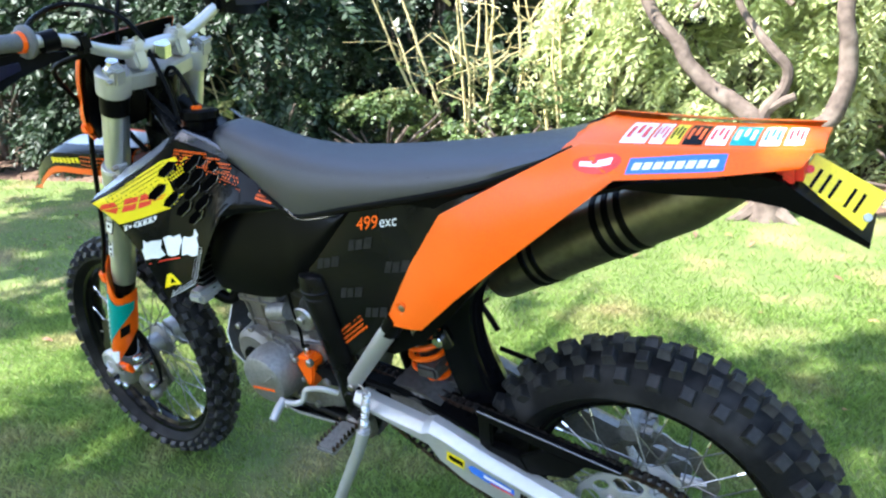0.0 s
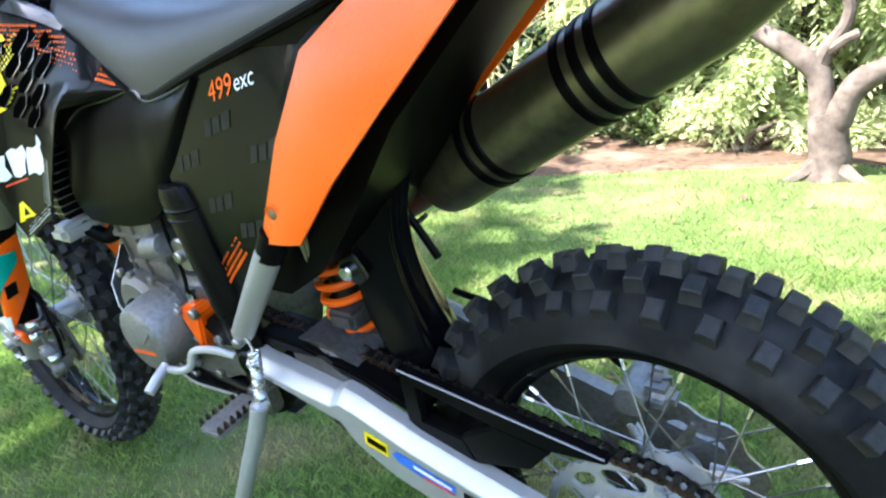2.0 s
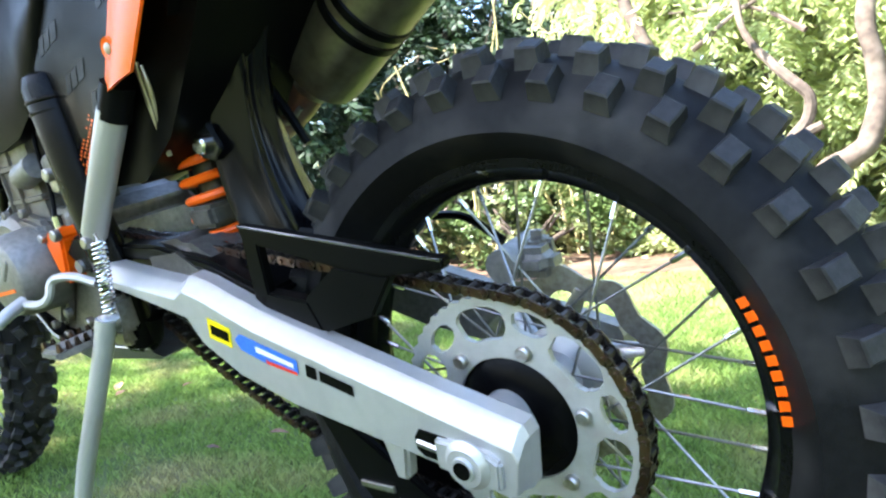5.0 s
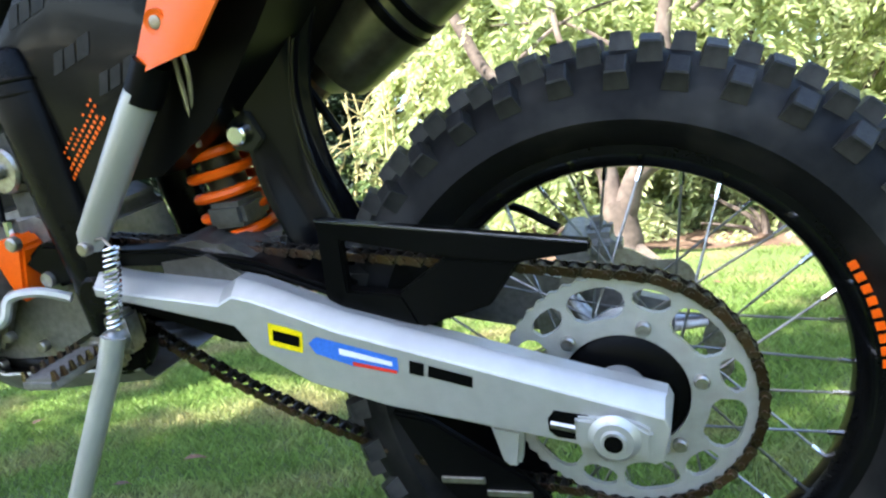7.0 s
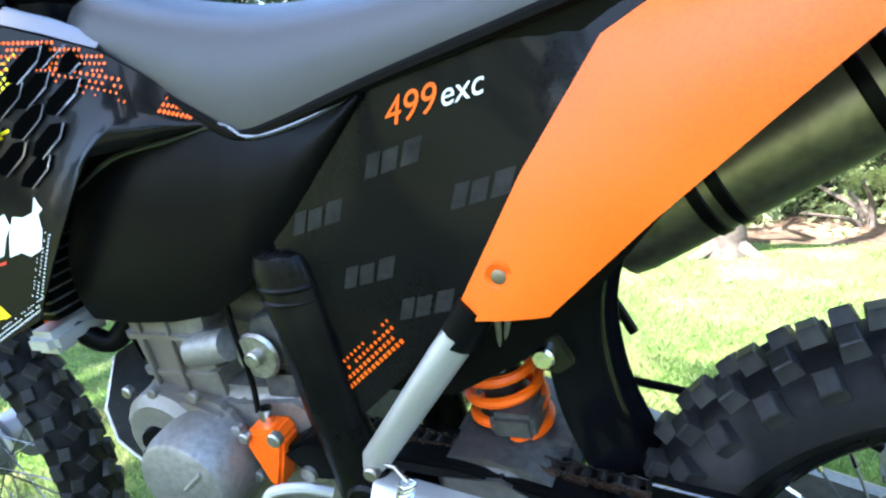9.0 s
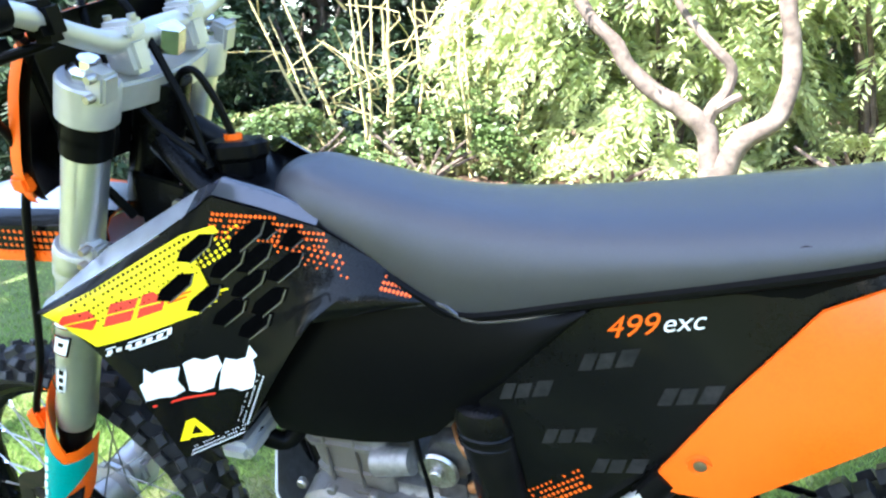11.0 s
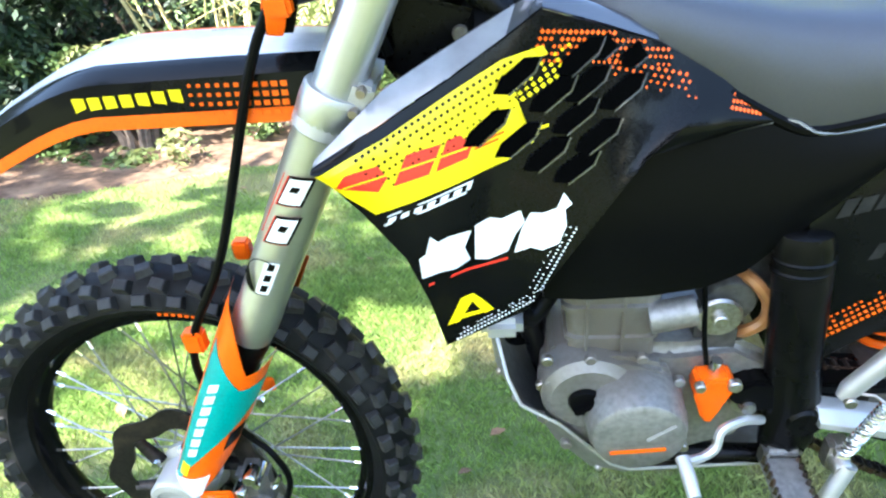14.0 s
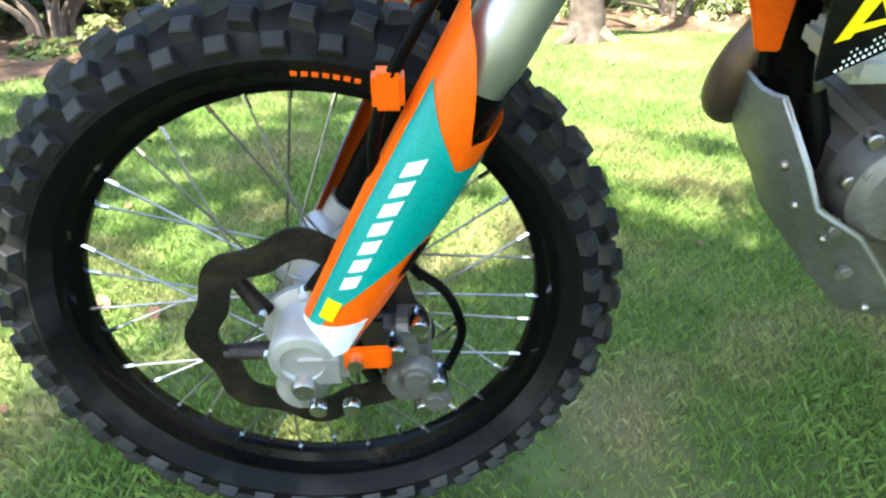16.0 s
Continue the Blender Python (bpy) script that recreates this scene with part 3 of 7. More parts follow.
for s in (-1, 1):
    y = 0.1 * s
    zs = [(1.185, 0.024), (1.182, 0.026), (0.985, 0.026), (0.98, 0.0335), (0.972, 0.0345), (0.955, 0.0335), (0.945, 0.0305), (0.726, 0.0285), (0.721, 0.0293), (0.696, 0.0293), (0.686, 0.027), (0.674, 0.0265), (0.668, 0.024)]
    part("fork_tube", tube([fork_at(z, y) for z, r in zs], [r for z, r in zs], 32), ANODISED, bike, "silver anodised fork tube")
    part("fork_slider", tube([fork_at(0.676, y), fork_at(0.661, y), fork_at(0.651, y), fork_at(0.40, y), fork_at(0.33, y)], [0.027, 0.027, 0.0235, 0.0235, 0.022], 20), BLACK, bike, "dark fork slider")
    lug = part("axle_lug", join(move(lathe([(0.0, -0.028), (0.02, -0.028), (0.022, -0.032), (0.031, -0.03), (0.034, -0.024), (0.034, 0.024), (0.03, 0.028), (0.0, 0.028)], 28), Matrix.Translation(FRONT) @ WHEEL_TILT @ Matrix.Translation((0, 0.94 * y, 0.016))),
                                tube([fork_at(0.43, y), fork_at(0.36, y), fork_at(0.322, y)], [0.028, 0.029, 0.026], 18),
                                move(box(0, 0, 0, 0.055, 0.046, 0.05, 0.008), Matrix.Translation((FRONT.x + 0.016, FRONT.y + y, FRONT.z + 0.006 - 0.1 * y)))), ALU, bike, "silver front axle clamp")
    for k in range(2):
        part("pinch_bolt", move(lathe([(0, -0.006), (0.009, -0.006), (0.01, -0.004), (0.01, 0.004), (0, 0.004)], 12), Matrix.Translation((FRONT.x + 0.01 + 0.034 * k, FRONT.y + y + 0.026 * s, FRONT.z - 0.034))), CHROME, lug)
part("front_axle", move(lathe([(0, -0.135), (0.011, -0.135), (0.013, -0.132), (0.013, 0.132), (0, 0.135)], 18), Matrix.Translation(FRONT)), STEEL, bike)

# triple clamps
for z, thick, mat, label in ((1.168, 0.036, ALU, "cast aluminium upper fork clamp"), (0.965, 0.03, ALU, "cast aluminium lower fork clamp")):
    ring = []
    outline = []
    for k in range(28):
        a = 2 * math.pi * k / 28
        cx = 0.027 * math.cos(a)
        sy = 0.112 * math.copysign(abs(math.sin(a)) ** 0.75, math.sin(a))
        outline.append((cx + 0.012 * (1 - abs(math.sin(a))), sy))
    bm = bmesh.new()
    f = bm.faces.new([bm.verts.new((x, y, -thick / 2)) for x, y in outline])
    ex = bmesh.ops.extrude_face_region(bm, geom=[f])
    bmesh.ops.translate(bm, verts=[v for v in ex["geom"] if isinstance(v, bmesh.types.BMVert)], vec=(0, 0, thick))
    bmesh.ops.bevel(bm, geom=list(bm.edges), offset=0.004, segments=2, affect="EDGES", clamp_overlap=True)
    clamp = part("triple_clamp", move(bm, Matrix.Translation(fork_at(z, 0)) @ Matrix.Rotation(radians(26.6), 4, "Y")), mat, bike, label)
    for s in (-1, 1):
        for dz in (-0.01, 0.01):
            p = fork_at(z + dz, 0.1 * s)
            part("clamp_bolt", move(lathe([(0, -0.007), (0.0045, -0.007), (0.0052, -0.005), (0.0052, 0.005), (0, 0.007)], 10), Matrix.Translation((p.x + 0.034, p.y + 0.024 * s, p.z + 0.014))), STEEL, clamp)
        part("clamp_collar", join(tube([fork_at(z - 0.023, 0.1 * s), fork_at(z - 0.021, 0.1 * s), fork_at(z + 0.017, 0.1 * s), fork_at(z + 0.02, 0.1 * s)], [0.0315, 0.0335, 0.0335, 0.0315], 28), move(box(0, 0, 0, 0.026, 0.026, 0.036, 0.004), Matrix.Translation(fork_at(z, 0.1 * s) + Vector((0.033, 0.008 * s, 0.013))) @ Matrix.Rotation(radians(26.6), 4, "Y"))), ALU, clamp, "round fork collar")
for s in (-1, 1):
    part("fork_cap", tube([fork_at(1.183, 0.1 * s), fork_at(1.197, 0.1 * s), fork_at(1.2, 0.1 * s), fork_at(1.208, 0.1 * s)], [0.0225, 0.0225, 0.013, 0.012], 8), CHROME, bike, "silver fork cap")
part("stem_nut", tube([fork_at(1.18, 0) + Vector((0.03, 0, 0.012)), fork_at(1.205, 0) + Vector((0.03, 0, 0.012))], [0.02, 0.018], 6), CHROME, bike)
for z in (1.118, 1.135):
    for s in (-1,):
        part("wire_strap", tube([fork_at(z - 0.012, 0.1 * s), fork_at(z + 0.012, 0.1 * s)], 0.0285, 24), BLACK, bike)

# handlebar
BAR = [(-0.927, -0.385, 1.304), (-0.94, -0.3, 1.29), (-0.952, -0.2, 1.272), (-0.968, -0.13, 1.238), (-0.98, -0.07, 1.216), (-0.982, 0, 1.214), (-0.98, 0.07, 1.216), (-0.968, 0.13, 1.238), (-0.952, 0.2, 1.272), (-0.94, 0.3, 1.29), (-0.927, 0.385, 1.304)]
line = smooth_path(BAR, 6)
part("handlebar", tube(line, [0.011 + 0.0035 * max(0, 1 - abs(p.y) / 0.16) for p in line], 16), ALU, bike, "silver tapered handlebar")
for s in (-1, 1):
    part("bar_mount", join(box(-0.986, 0.052 * s, 1.198, 0.044, 0.03, 0.04, 0.006), box(-0.98, 0.052 * s, 1.226, 0.046, 0.03, 0.018, 0.005)), ALU, bike, "silver bar clamp")
    for dx in (-0.017, 0.017):
        part("bar_bolt", move(lathe([(0, -0.004), (0.005, -0.004), (0.005, 0.004), (0, 0.004)], 10), Matrix.Translation((-0.98 + dx, 0.052 * s, 1.237)) @ Matrix.Rotation(radians(90), 4, "X")), STEEL, bike)
    g0, g1 = Vector((-0.926, 0.388 * s, 1.305)), Vector((-0.943, 0.268 * s, 1.286))
    d = (g1 - g0).normalized()
    grip = part("grip", tube([g0, g0 + d * 0.004, g0 + d * 0.012, g0 + d * 0.1, g1 - d * 0.004, g1], [0.0135, 0.0158, 0.015, 0.0145, 0.0165, 0.0165], 20), GREYGRIP, bike, "grey rubber grip with orange rings")
    part("grip_flange", tube([g1 - d * 0.004, g1, g1 + d * 0.007, g1 + d * 0.011], [0.018, 0.028, 0.028, 0.018], 24), GREYGRIP, grip)
    part("grip_ring", tube([g0 + d * 0.017, g0 + d * 0.024], [0.0162, 0.0162], 20), ORANGE, grip, "orange ring")
    part("grip_ring", tube([g1 - d * 0.012, g1 - d * 0.005], [0.0172, 0.0185], 20), ORANGE, grip, "orange ring")
    part("bar_end", tube([g0 - d * 0.006, g0 - d * 0.004, g0 + d * 0.001], [0.008, 0.0135, 0.015], 20), ALU, grip, "silver bar end plug")
    c0 = Vector((-0.95, 0.225 * s, 1.277))
    part("lever_perch", join(tube([c0 + Vector((0, -0.014, 0.0)), c0 + Vector((0, 0.014, 0))], 0.018, 14), tube([c0, c0 + Vector((-0.05, 0, -0.006))], [0.013, 0.016], 10), box(c0.x - 0.02, c0.y - 0.05 * s, c0.z - 0.012, 0.03, 0.06, 0.024, 0.006)), BLACK, bike, "black lever perch and master cylinder")
    part("lever", tube(smooth_path([c0 + Vector((-0.05, 0, -0.006)), c0 + Vector((-0.052, 0.06 * s, -0.006)), c0 + Vector((-0.03, 0.15 * s, 0.004)), c0 + Vector((-0.028, 0.19 * s, 0.008))], 5), 0.006, 8, 0.7), BLACK, bike, "black lever")
    part("switch_block", box(-0.958, 0.165 * s, 1.258, 0.034, 0.028, 0.038, 0.007), BLACK, bike, "black switch housing")

    def shield(s=s):
        up = [(-0.962, 0.435 * s, 1.325), (-1.025, 0.412 * s, 1.328), (-1.055, 0.362 * s, 1.31), (-1.052, 0.32 * s, 1.292), (-1.03, 0.25 * s, 1.264), (-1.0, 0.17 * s, 1.246)]
        low = [(-0.975, 0.435 * s, 1.285), (-1.028, 0.41 * s, 1.25), (-1.05, 0.362 * s, 1.212), (-1.048, 0.32 * s, 1.203), (-1.032, 0.25 * s, 1.222), (-1.0, 0.17 * s, 1.236)]
        bm = panel(up, low, 8, 0.0, 0.005, 5)
        for v in bm.verts:
            v.co.x -= 0.014 * math.sin(math.pi * min(1, max(0, (v.co.z - 1.2) / 0.12)))
        return bm

    hg = part("hand_guard", shield(), BLACK, bike, "black and dark blue plastic hand guard")
    part("guard_inset", move(panel([(-1.02, 0.385 * s, 1.26), (-1.035, 0.34 * s, 1.25), (-1.025, 0.26 * s, 1.246)], [(-1.03, 0.385 * s, 1.222), (-1.04, 0.34 * s, 1.218), (-1.028, 0.26 * s, 1.232)], 4, 0, 0.003, 3), Matrix.Translation((0.012, 0, 0.004))), NAVY, hg, "dark blue inner face")

# headlight mask
def mask(out):
    rings = []
    for z, xf, xe, hw in ((1.252, -1.044, -1.012, 0.1), (1.235, -1.069, -1.032, 0.106), (1.19, -1.106, -1.068, 0.108), (1.14, -1.137, -1.099, 0.106), (1.09, -1.166, -1.128, 0.103), (1.055, -1.176, -1.142, 0.094), (1.04, -1.178, -1.15, 0.085)):
        ring = []
        for k in range(13):
            a = math.pi * (k / 12 - 0.5)
            ring.append((xe + (xf - xe) * math.cos(a) ** 0.6 - out, -0.02 + (hw + out) * math.sin(a), z))
        rings.append(ring)
    fine = [smooth_path([r[k] for r in rings], 3) for k in range(13)]
    bm = loft(list(zip(*fine)), closed=False)
    ex = bmesh.ops.extrude_face_region(bm, geom=list(bm.faces))
    bmesh.ops.translate(bm, verts=[v for v in ex["geom"] if isinstance(v, bmesh.types.BMVert)], vec=(0.004, 0, 0))
    return bm


part("headlight_mask", mask(0.004), ORANGE, bike, "orange headlight mask")
part("mask_lining", mask(-0.004), BLACK, bike, "black back of the mask")
part("head_lamp", move(lathe([(0, -0.02), (0.04, -0.02), (0.055, 0.0), (0.05, 0.03), (0, 0.035)], 24), Matrix.Translation((-1.155, -0.02, 1.1)) @ Matrix.Rotation(radians(-90), 4, "Z")), BLACK, bike, "black lamp bowl")
for s in (-1, 1):
    part("mask_strap_clip", box(-1.145, -0.02 + 0.1 * s, 1.072, 0.026, 0.018, 0.022, 0.004), ORANGE, bike, "orange hose clip")


def fender_line(u):
    """Height, half width and side depth of the front fender, from its root (0) to its tip (1)."""
    fall = max(0.0, u - 0.52) / 0.48
    z = 0.998 + 0.005 * math.sin(math.pi * min(1, u * 1.4)) - 0.118 * fall ** 1.5
    w = 0.056 + 0.022 * math.sin(math.pi * min(1, u * 1.1)) - 0.02 * max(0, u - 0.8) * 4
    return z, w, 0.05 * (1 - 0.2 * u) if u < 0.86 else 0.041 * (1 - (u - 0.86) / 0.16)


def fender_side(x, z):
    """The outer side of the fender's left flank at a place along it."""
    zt, w, drop = fender_line((-1.09 - x) / 0.53)
    return -0.022 - w - 0.012 * min(1, max(0, (zt - z) / drop)) - 0.0026


def front_fender(lo, hi, grow, mat, name, label):
    rings = []
    for i in range(22):
        u = i / 21
        x = -1.09 - 0.53 * u
        z = fender_line(u)[0]
        w = fender_line(u)[1]
        drop = fender_line(u)[2]
        ring = []
        for k in range(lo, hi + 1):
            v = -1 + 2 * k / 16
            side = max(0, abs(v) - 0.55) / 0.45
            ring.append((x, -0.022 + math.copysign(min(abs(v) / 0.6, 1) * w + 0.012 * side + grow, v), z + 0.012 * (1 - abs(v)) - drop * side + grow * (1 - side)))
        rings.append(ring)
    bm = loft(rings, closed=False)
    ex = bmesh.ops.extrude_face_region(bm, geom=list(bm.faces))
    bmesh.ops.translate(bm, verts=[v for v in ex["geom"] if isinstance(v, bmesh.types.BMVert)], vec=(0, 0, -0.003))
    return part(name, bm, mat, bike if grow == 0 else fender, label)


fender = front_fender(0, 16, 0, ORANGE, "front_fender", "orange front fender with black and white decal")

# fork guards
def guard_shell(s, r, top, low, u0, u1, thick=0.003, n=18):
    """A bent sheet round the fork leg: u runs from the front (0) over the outer side (0.5) to the rear (1)."""
    rows = []
    for j in range(13):
        v = j / 12
        ring = []
        for k in range(n + 1):
            u = u0 + (u1 - u0) * k / n
            a = math.pi * (u * 1.05)
            z = top(u) + (low(u) - top(u)) * v
            c = fork_at(z, 0.1 * s) + Vector((-0.003, 0, 0))
            wide = 0.84 + 0.2 * min(1, max(0, (z - 0.38) / 0.18))
            ring.append(c + Vector((-math.cos(a) * r * wide, s * math.sin(a) * r, 0)))
        rows.append(ring)
    bm = loft(rows, closed=False)
    ex = bmesh.ops.extrude_face_region(bm, geom=list(bm.faces))
    bmesh.ops.translate(bm, verts=[v for v in ex["geom"] if isinstance(v, bmesh.types.BMVert)], vec=(0, -s * thick, 0))
    return bm


for s in (-1, 1):
    guard = part("fork_guard", guard_shell(s, 0.041, lambda u: 0.762 - 0.035 * min(1, u / 0.25) - 0.09 * min(1, max(0, (u - 0.25) / 0.35)) ** 1.3 + 0.012 * max(0, (u - 0.72) / 0.28), lambda u: 0.392 + 0.13 * max(0, u - 0.45) ** 1.2 * 2, 0.0, 1.0), ORANGE, bike, "orange plastic fork guard with coloured decal")
    part("guard_decal", guard_shell(s, 0.0425, lambda u: 0.69 - 0.075 * min(1, (u - 0.16) / 0.44), lambda u: 0.44 + 0.15 * max(0, (u - 0.27) / 0.66) ** 0.75, 0.16 if s < 0 else 0.0, 0.93, 0.001), TEAL if s < 0 else BLUE, guard, "teal sticker" if s < 0 else "blue sticker")
    part("guard_decal", guard_shell(s, 0.0425, lambda u: 0.44 + 0.03 * u, lambda u: 0.398 + 0.03 * u, 0.06 if s < 0 else 0.0, 0.62, 0.001), WHITE, guard, "white sticker")
    for k in range(7):
        part("lettering_bar", guard_shell(s, 0.0434, lambda u, k=k: 0.51 + 0.0195 * k + 0.07 * (u - 0.34), lambda u, k=k: 0.497 + 0.0195 * k + 0.07 * (u - 0.34), 0.29 if s < 0 else 0.06, 0.39 if s < 0 else 0.16, 0.0008, 5), WHITE, guard, "white lettering drawn as a bar")
    part("decal_dot", guard_shell(s, 0.0434, lambda u: 0.48, lambda u: 0.458, 0.24, 0.36, 0.0008, 6), YELLOW, guard, "yellow badge")
    # No opening is cut; a black patch paints the slot's shade.
    part("guard_slot", guard_shell(s, 0.0428, lambda u: 0.547 - 0.05 * (0.85 - u), lambda u: 0.514 - 0.05 * (0.85 - u), 0.66, 0.84, 0.0006, 6), BLACK, guard, "black patch standing in for a slot's shade")
    part("guard_foot", box(FRONT.x + 0.062, FRONT.y + 0.112 * s, FRONT.z + 0.024, 0.05, 0.008, 0.03, 0.003), ORANGE, guard, "orange guard foot")
    part("guard_bolt", move(lathe([(0, -0.005), (0.008, -0.005), (0.008, 0.004), (0, 0.004)], 12), Matrix.Translation((FRONT.x + 0.052, FRONT.y + 0.118 * s, FRONT.z + 0.022))), CHROME, guard)
    part("hose_clip", box(-1.338, -0.028 + 0.1 * s, 0.675, 0.026, 0.022, 0.032, 0.004), ORANGE, guard, "orange hose clip")


def strap(name, pts, r, mat, label="", n=8, steps=8):
    return part(name, tube(smooth_path(pts, steps), r, n), mat, bike, label)


# hoses and cables
strap("brake_hose", [(-0.985, -0.14, 1.235), (-1.08, -0.17, 1.21), (-1.13, -0.12, 1.12), (-1.157, -0.108, 1.07), (-1.195, -0.108, 1.0), (-1.272, -0.122, 0.8), (-1.338, -0.13, 0.68), (-1.355, -0.12, 0.58), (-1.335, -0.115, 0.5), (-1.315, -0.11, 0.46)], 0.0055, BLACK, "black front brake hose", 10)
strap("throttle_cable", [(-0.96, 0.2, 1.262), (-1.05, 0.16, 1.31), (-1.08, 0.05, 1.33), (-1.04, -0.04, 1.24), (-1.0, -0.05, 1.14), (-0.93, -0.05, 1.07)], 0.0045, BLACK, "black throttle cable")
strap("clutch_hose", [(-0.965, -0.21, 1.262), (-1.05, -0.2, 1.3), (-1.075, -0.1, 1.32), (-1.0, -0.035, 1.27), (-0.955, -0.03, 1.15), (-0.93, -0.045, 1.06)], 0.005, BLACK, "black clutch hose")
strap("wiring_loom", [(-0.99, -0.17, 1.25), (-1.05, -0.12, 1.22), (-1.08, -0.09, 1.1), (-1.06, -0.06, 1.0)], 0.006, BLACK)
strap("vent_hose", [(-0.922, 0.0, 1.08), (-0.93, 0.0, 1.125), (-0.945, -0.005, 1.165), (-0.968, -0.01, 1.155), (-0.972, -0.01, 1.11), (-0.965, -0.01, 1.07)], 0.0048, BLACK, "black tank vent hose")

# fuel cap
cap_wave = lambda a: 1 + 0.07 * math.cos(7 * a)
cap = part("fuel_cap", move(lathe([(0, -0.018), (0.03, -0.018), (0.032, 0.0), (0.038, 0.006), (0.038, 0.02), (0.032, 0.025), (0.012, 0.025), (0, 0.025)], 56, wave=cap_wave), Matrix.Translation((-0.922, 0.0, 1.052)) @ Matrix.Rotation(radians(78), 4, "X")), BLACK, bike, "black scalloped fuel cap")
part("cap_ring", move(lathe([(0.007, -0.004), (0.011, -0.004), (0.011, 0.004), (0.007, 0.004)], 18, closed=True), Matrix.Translation((-0.922, 0.0, 1.081)) @ Matrix.Rotation(radians(78), 4, "X")), ORANGE, cap, "orange vent ring")

# head tube, radiators and frame in front of the engine
part("head_tube", tube([fork_at(1.15, 0) + Vector((0.03, 0.0, 0.012)), fork_at(0.98, 0) + Vector((0.03, 0.0, 0.01))], 0.032, 18), FRAME, bike, "black steering head")
for s in (-1, 1):
    part("frame_spar", tube(smooth_path([(-1.0, 0.028 * s - 0.005, 1.09), (-0.93, 0.05 * s, 1.02), (-0.82, 0.058 * s, 0.93), (-0.7, 0.068 * s, 0.84), (-0.63, 0.08 * s, 0.76)], 4), 0.017, 12), FRAME, bike, "black frame tube")
    part("frame_brace", tube([(-1.02, 0.03 * s, 1.02), (-0.94, 0.06 * s, 0.92), (-0.86, 0.06 * s, 0.85)], 0.013, 10), FRAME, bike)
    part("gusset", prism([(-1.05, 1.06), (-0.95, 1.03), (-0.93, 0.95), (-1.0, 0.93), (-1.06, 0.98)], 0.045 * s, 0.052 * s, 0.003), FRAME, bike, "black head gusset")
    for bx, bz in ((-0.985, 1.015), (-0.995, 0.965), (-0.955, 0.985)):
        part("gusset_bolt", move(lathe([(0, -0.005), (0.008, -0.005), (0.009, 0.0), (0, 0.004)], 12), Matrix.Translation((bx, 0.055 * s, bz))), STEEL, bike)
    rad = part("radiator", box(-0.955, 0.088 * s, 0.81, 0.032, 0.07, 0.2, 0.004), BLACK, bike, "black finned radiator")
    for k in range(14):
        part("fin", box(-0.955, 0.088 * s, 0.722 + 0.0135 * k, 0.036, 0.072, 0.002), STEEL, rad)
    part("radiator_tank", box(-0.955, 0.1 * s, 0.69, 0.05, 0.09, 0.03, 0.009), ALU, rad, "silver radiator end tank")
    part("louvre", prism([(-1.112, 0.838), (-1.107, 0.828), (-1.063, 0.757), (-1.037, 0.716), (-1.021, 0.676), (-1.0, 0.675), (-1.0, 0.75), (-1.03, 0.8)], 0.066 * s, 0.074 * s, 0.002), ORANGE, bike, "orange radiator louvre")
part("coolant_hose", tube(smooth_path([(-0.95, -0.1, 0.69), (-0.92, -0.08, 0.66), (-0.89, -0.06, 0.69), (-0.86, -0.05, 0.72)], 5), 0.014, 12), BLACK, bike, "black coolant hose")
part("down_tube", tube(smooth_path([(-1.0, 0, 0.98), (-0.985, 0, 0.85), (-0.955, 0, 0.66), (-0.93, 0, 0.56)], 5), 0.026, 16), FRAME, bike, "black frame down tube")
for s in (-1, 1):
    part("cradle_tube", tube(smooth_path([(-0.925, 0.015 * s, 0.61), (-0.89, 0.045 * s, 0.51), (-0.85, 0.066 * s, 0.435), (-0.8, 0.072 * s, 0.4), (-0.68, 0.08 * s, 0.396), (-0.58, 0.085 * s, 0.4), (-0.55, 0.085 * s, 0.44)], 5), 0.0155, 12), FRAME, bike, "black frame cradle tube")


def skid():
    rings = []
    # left edge and front corner of each cross section; the right side mirrors them
    for (xl, yl, zl), (xs, ys, zs) in (((-0.968, 0.05, 0.618), (-0.978, 0.02, 0.614)), ((-0.952, 0.1, 0.57), (-0.968, 0.05, 0.555)), ((-0.936, 0.112, 0.532), (-0.945, 0.055, 0.512)), ((-0.884, 0.118, 0.5), (-0.914, 0.062, 0.466)),
                                       ((-0.848, 0.118, 0.458), (-0.884, 0.07, 0.412)), ((-0.812, 0.115, 0.413), (-0.834, 0.078, 0.362)), ((-0.785, 0.11, 0.396), (-0.79, 0.082, 0.356)), ((-0.57, 0.095, 0.392), (-0.57, 0.08, 0.37))):
        mid = ((xl + xs) / 2 - 0.002, (yl + ys) / 2 + 0.003, (zl + zs) / 2)
        rings.append([(xl, -yl, zl), (mid[0], -mid[1], mid[2]), (xs, -ys, zs), (xs, ys, zs), (mid[0], mid[1], mid[2]), (xl, yl, zl)])
    bm = loft(rings, closed=False)
    ex = bmesh.ops.extrude_face_region(bm, geom=list(bm.faces))
    bmesh.ops.translate(bm, verts=[v for v in ex["geom"] if isinstance(v, bmesh.types.BMVert)], vec=(0.003, 0, 0.003))
    return bm


plate_skid = part("skid_plate", skid(), SHEET, bike, "silver aluminium skid plate with dust")
EDGE = [(-0.968, -0.05, 0.618), (-0.952, -0.1, 0.57), (-0.936, -0.112, 0.532), (-0.884, -0.118, 0.5), (-0.848, -0.118, 0.458), (-0.812, -0.115, 0.413), (-0.785, -0.11, 0.396), (-0.57, -0.095, 0.392)]
part("rolled_edge", tube(EDGE, 0.0022, 6), ALU, plate_skid, "bright aluminium edge of the plate")
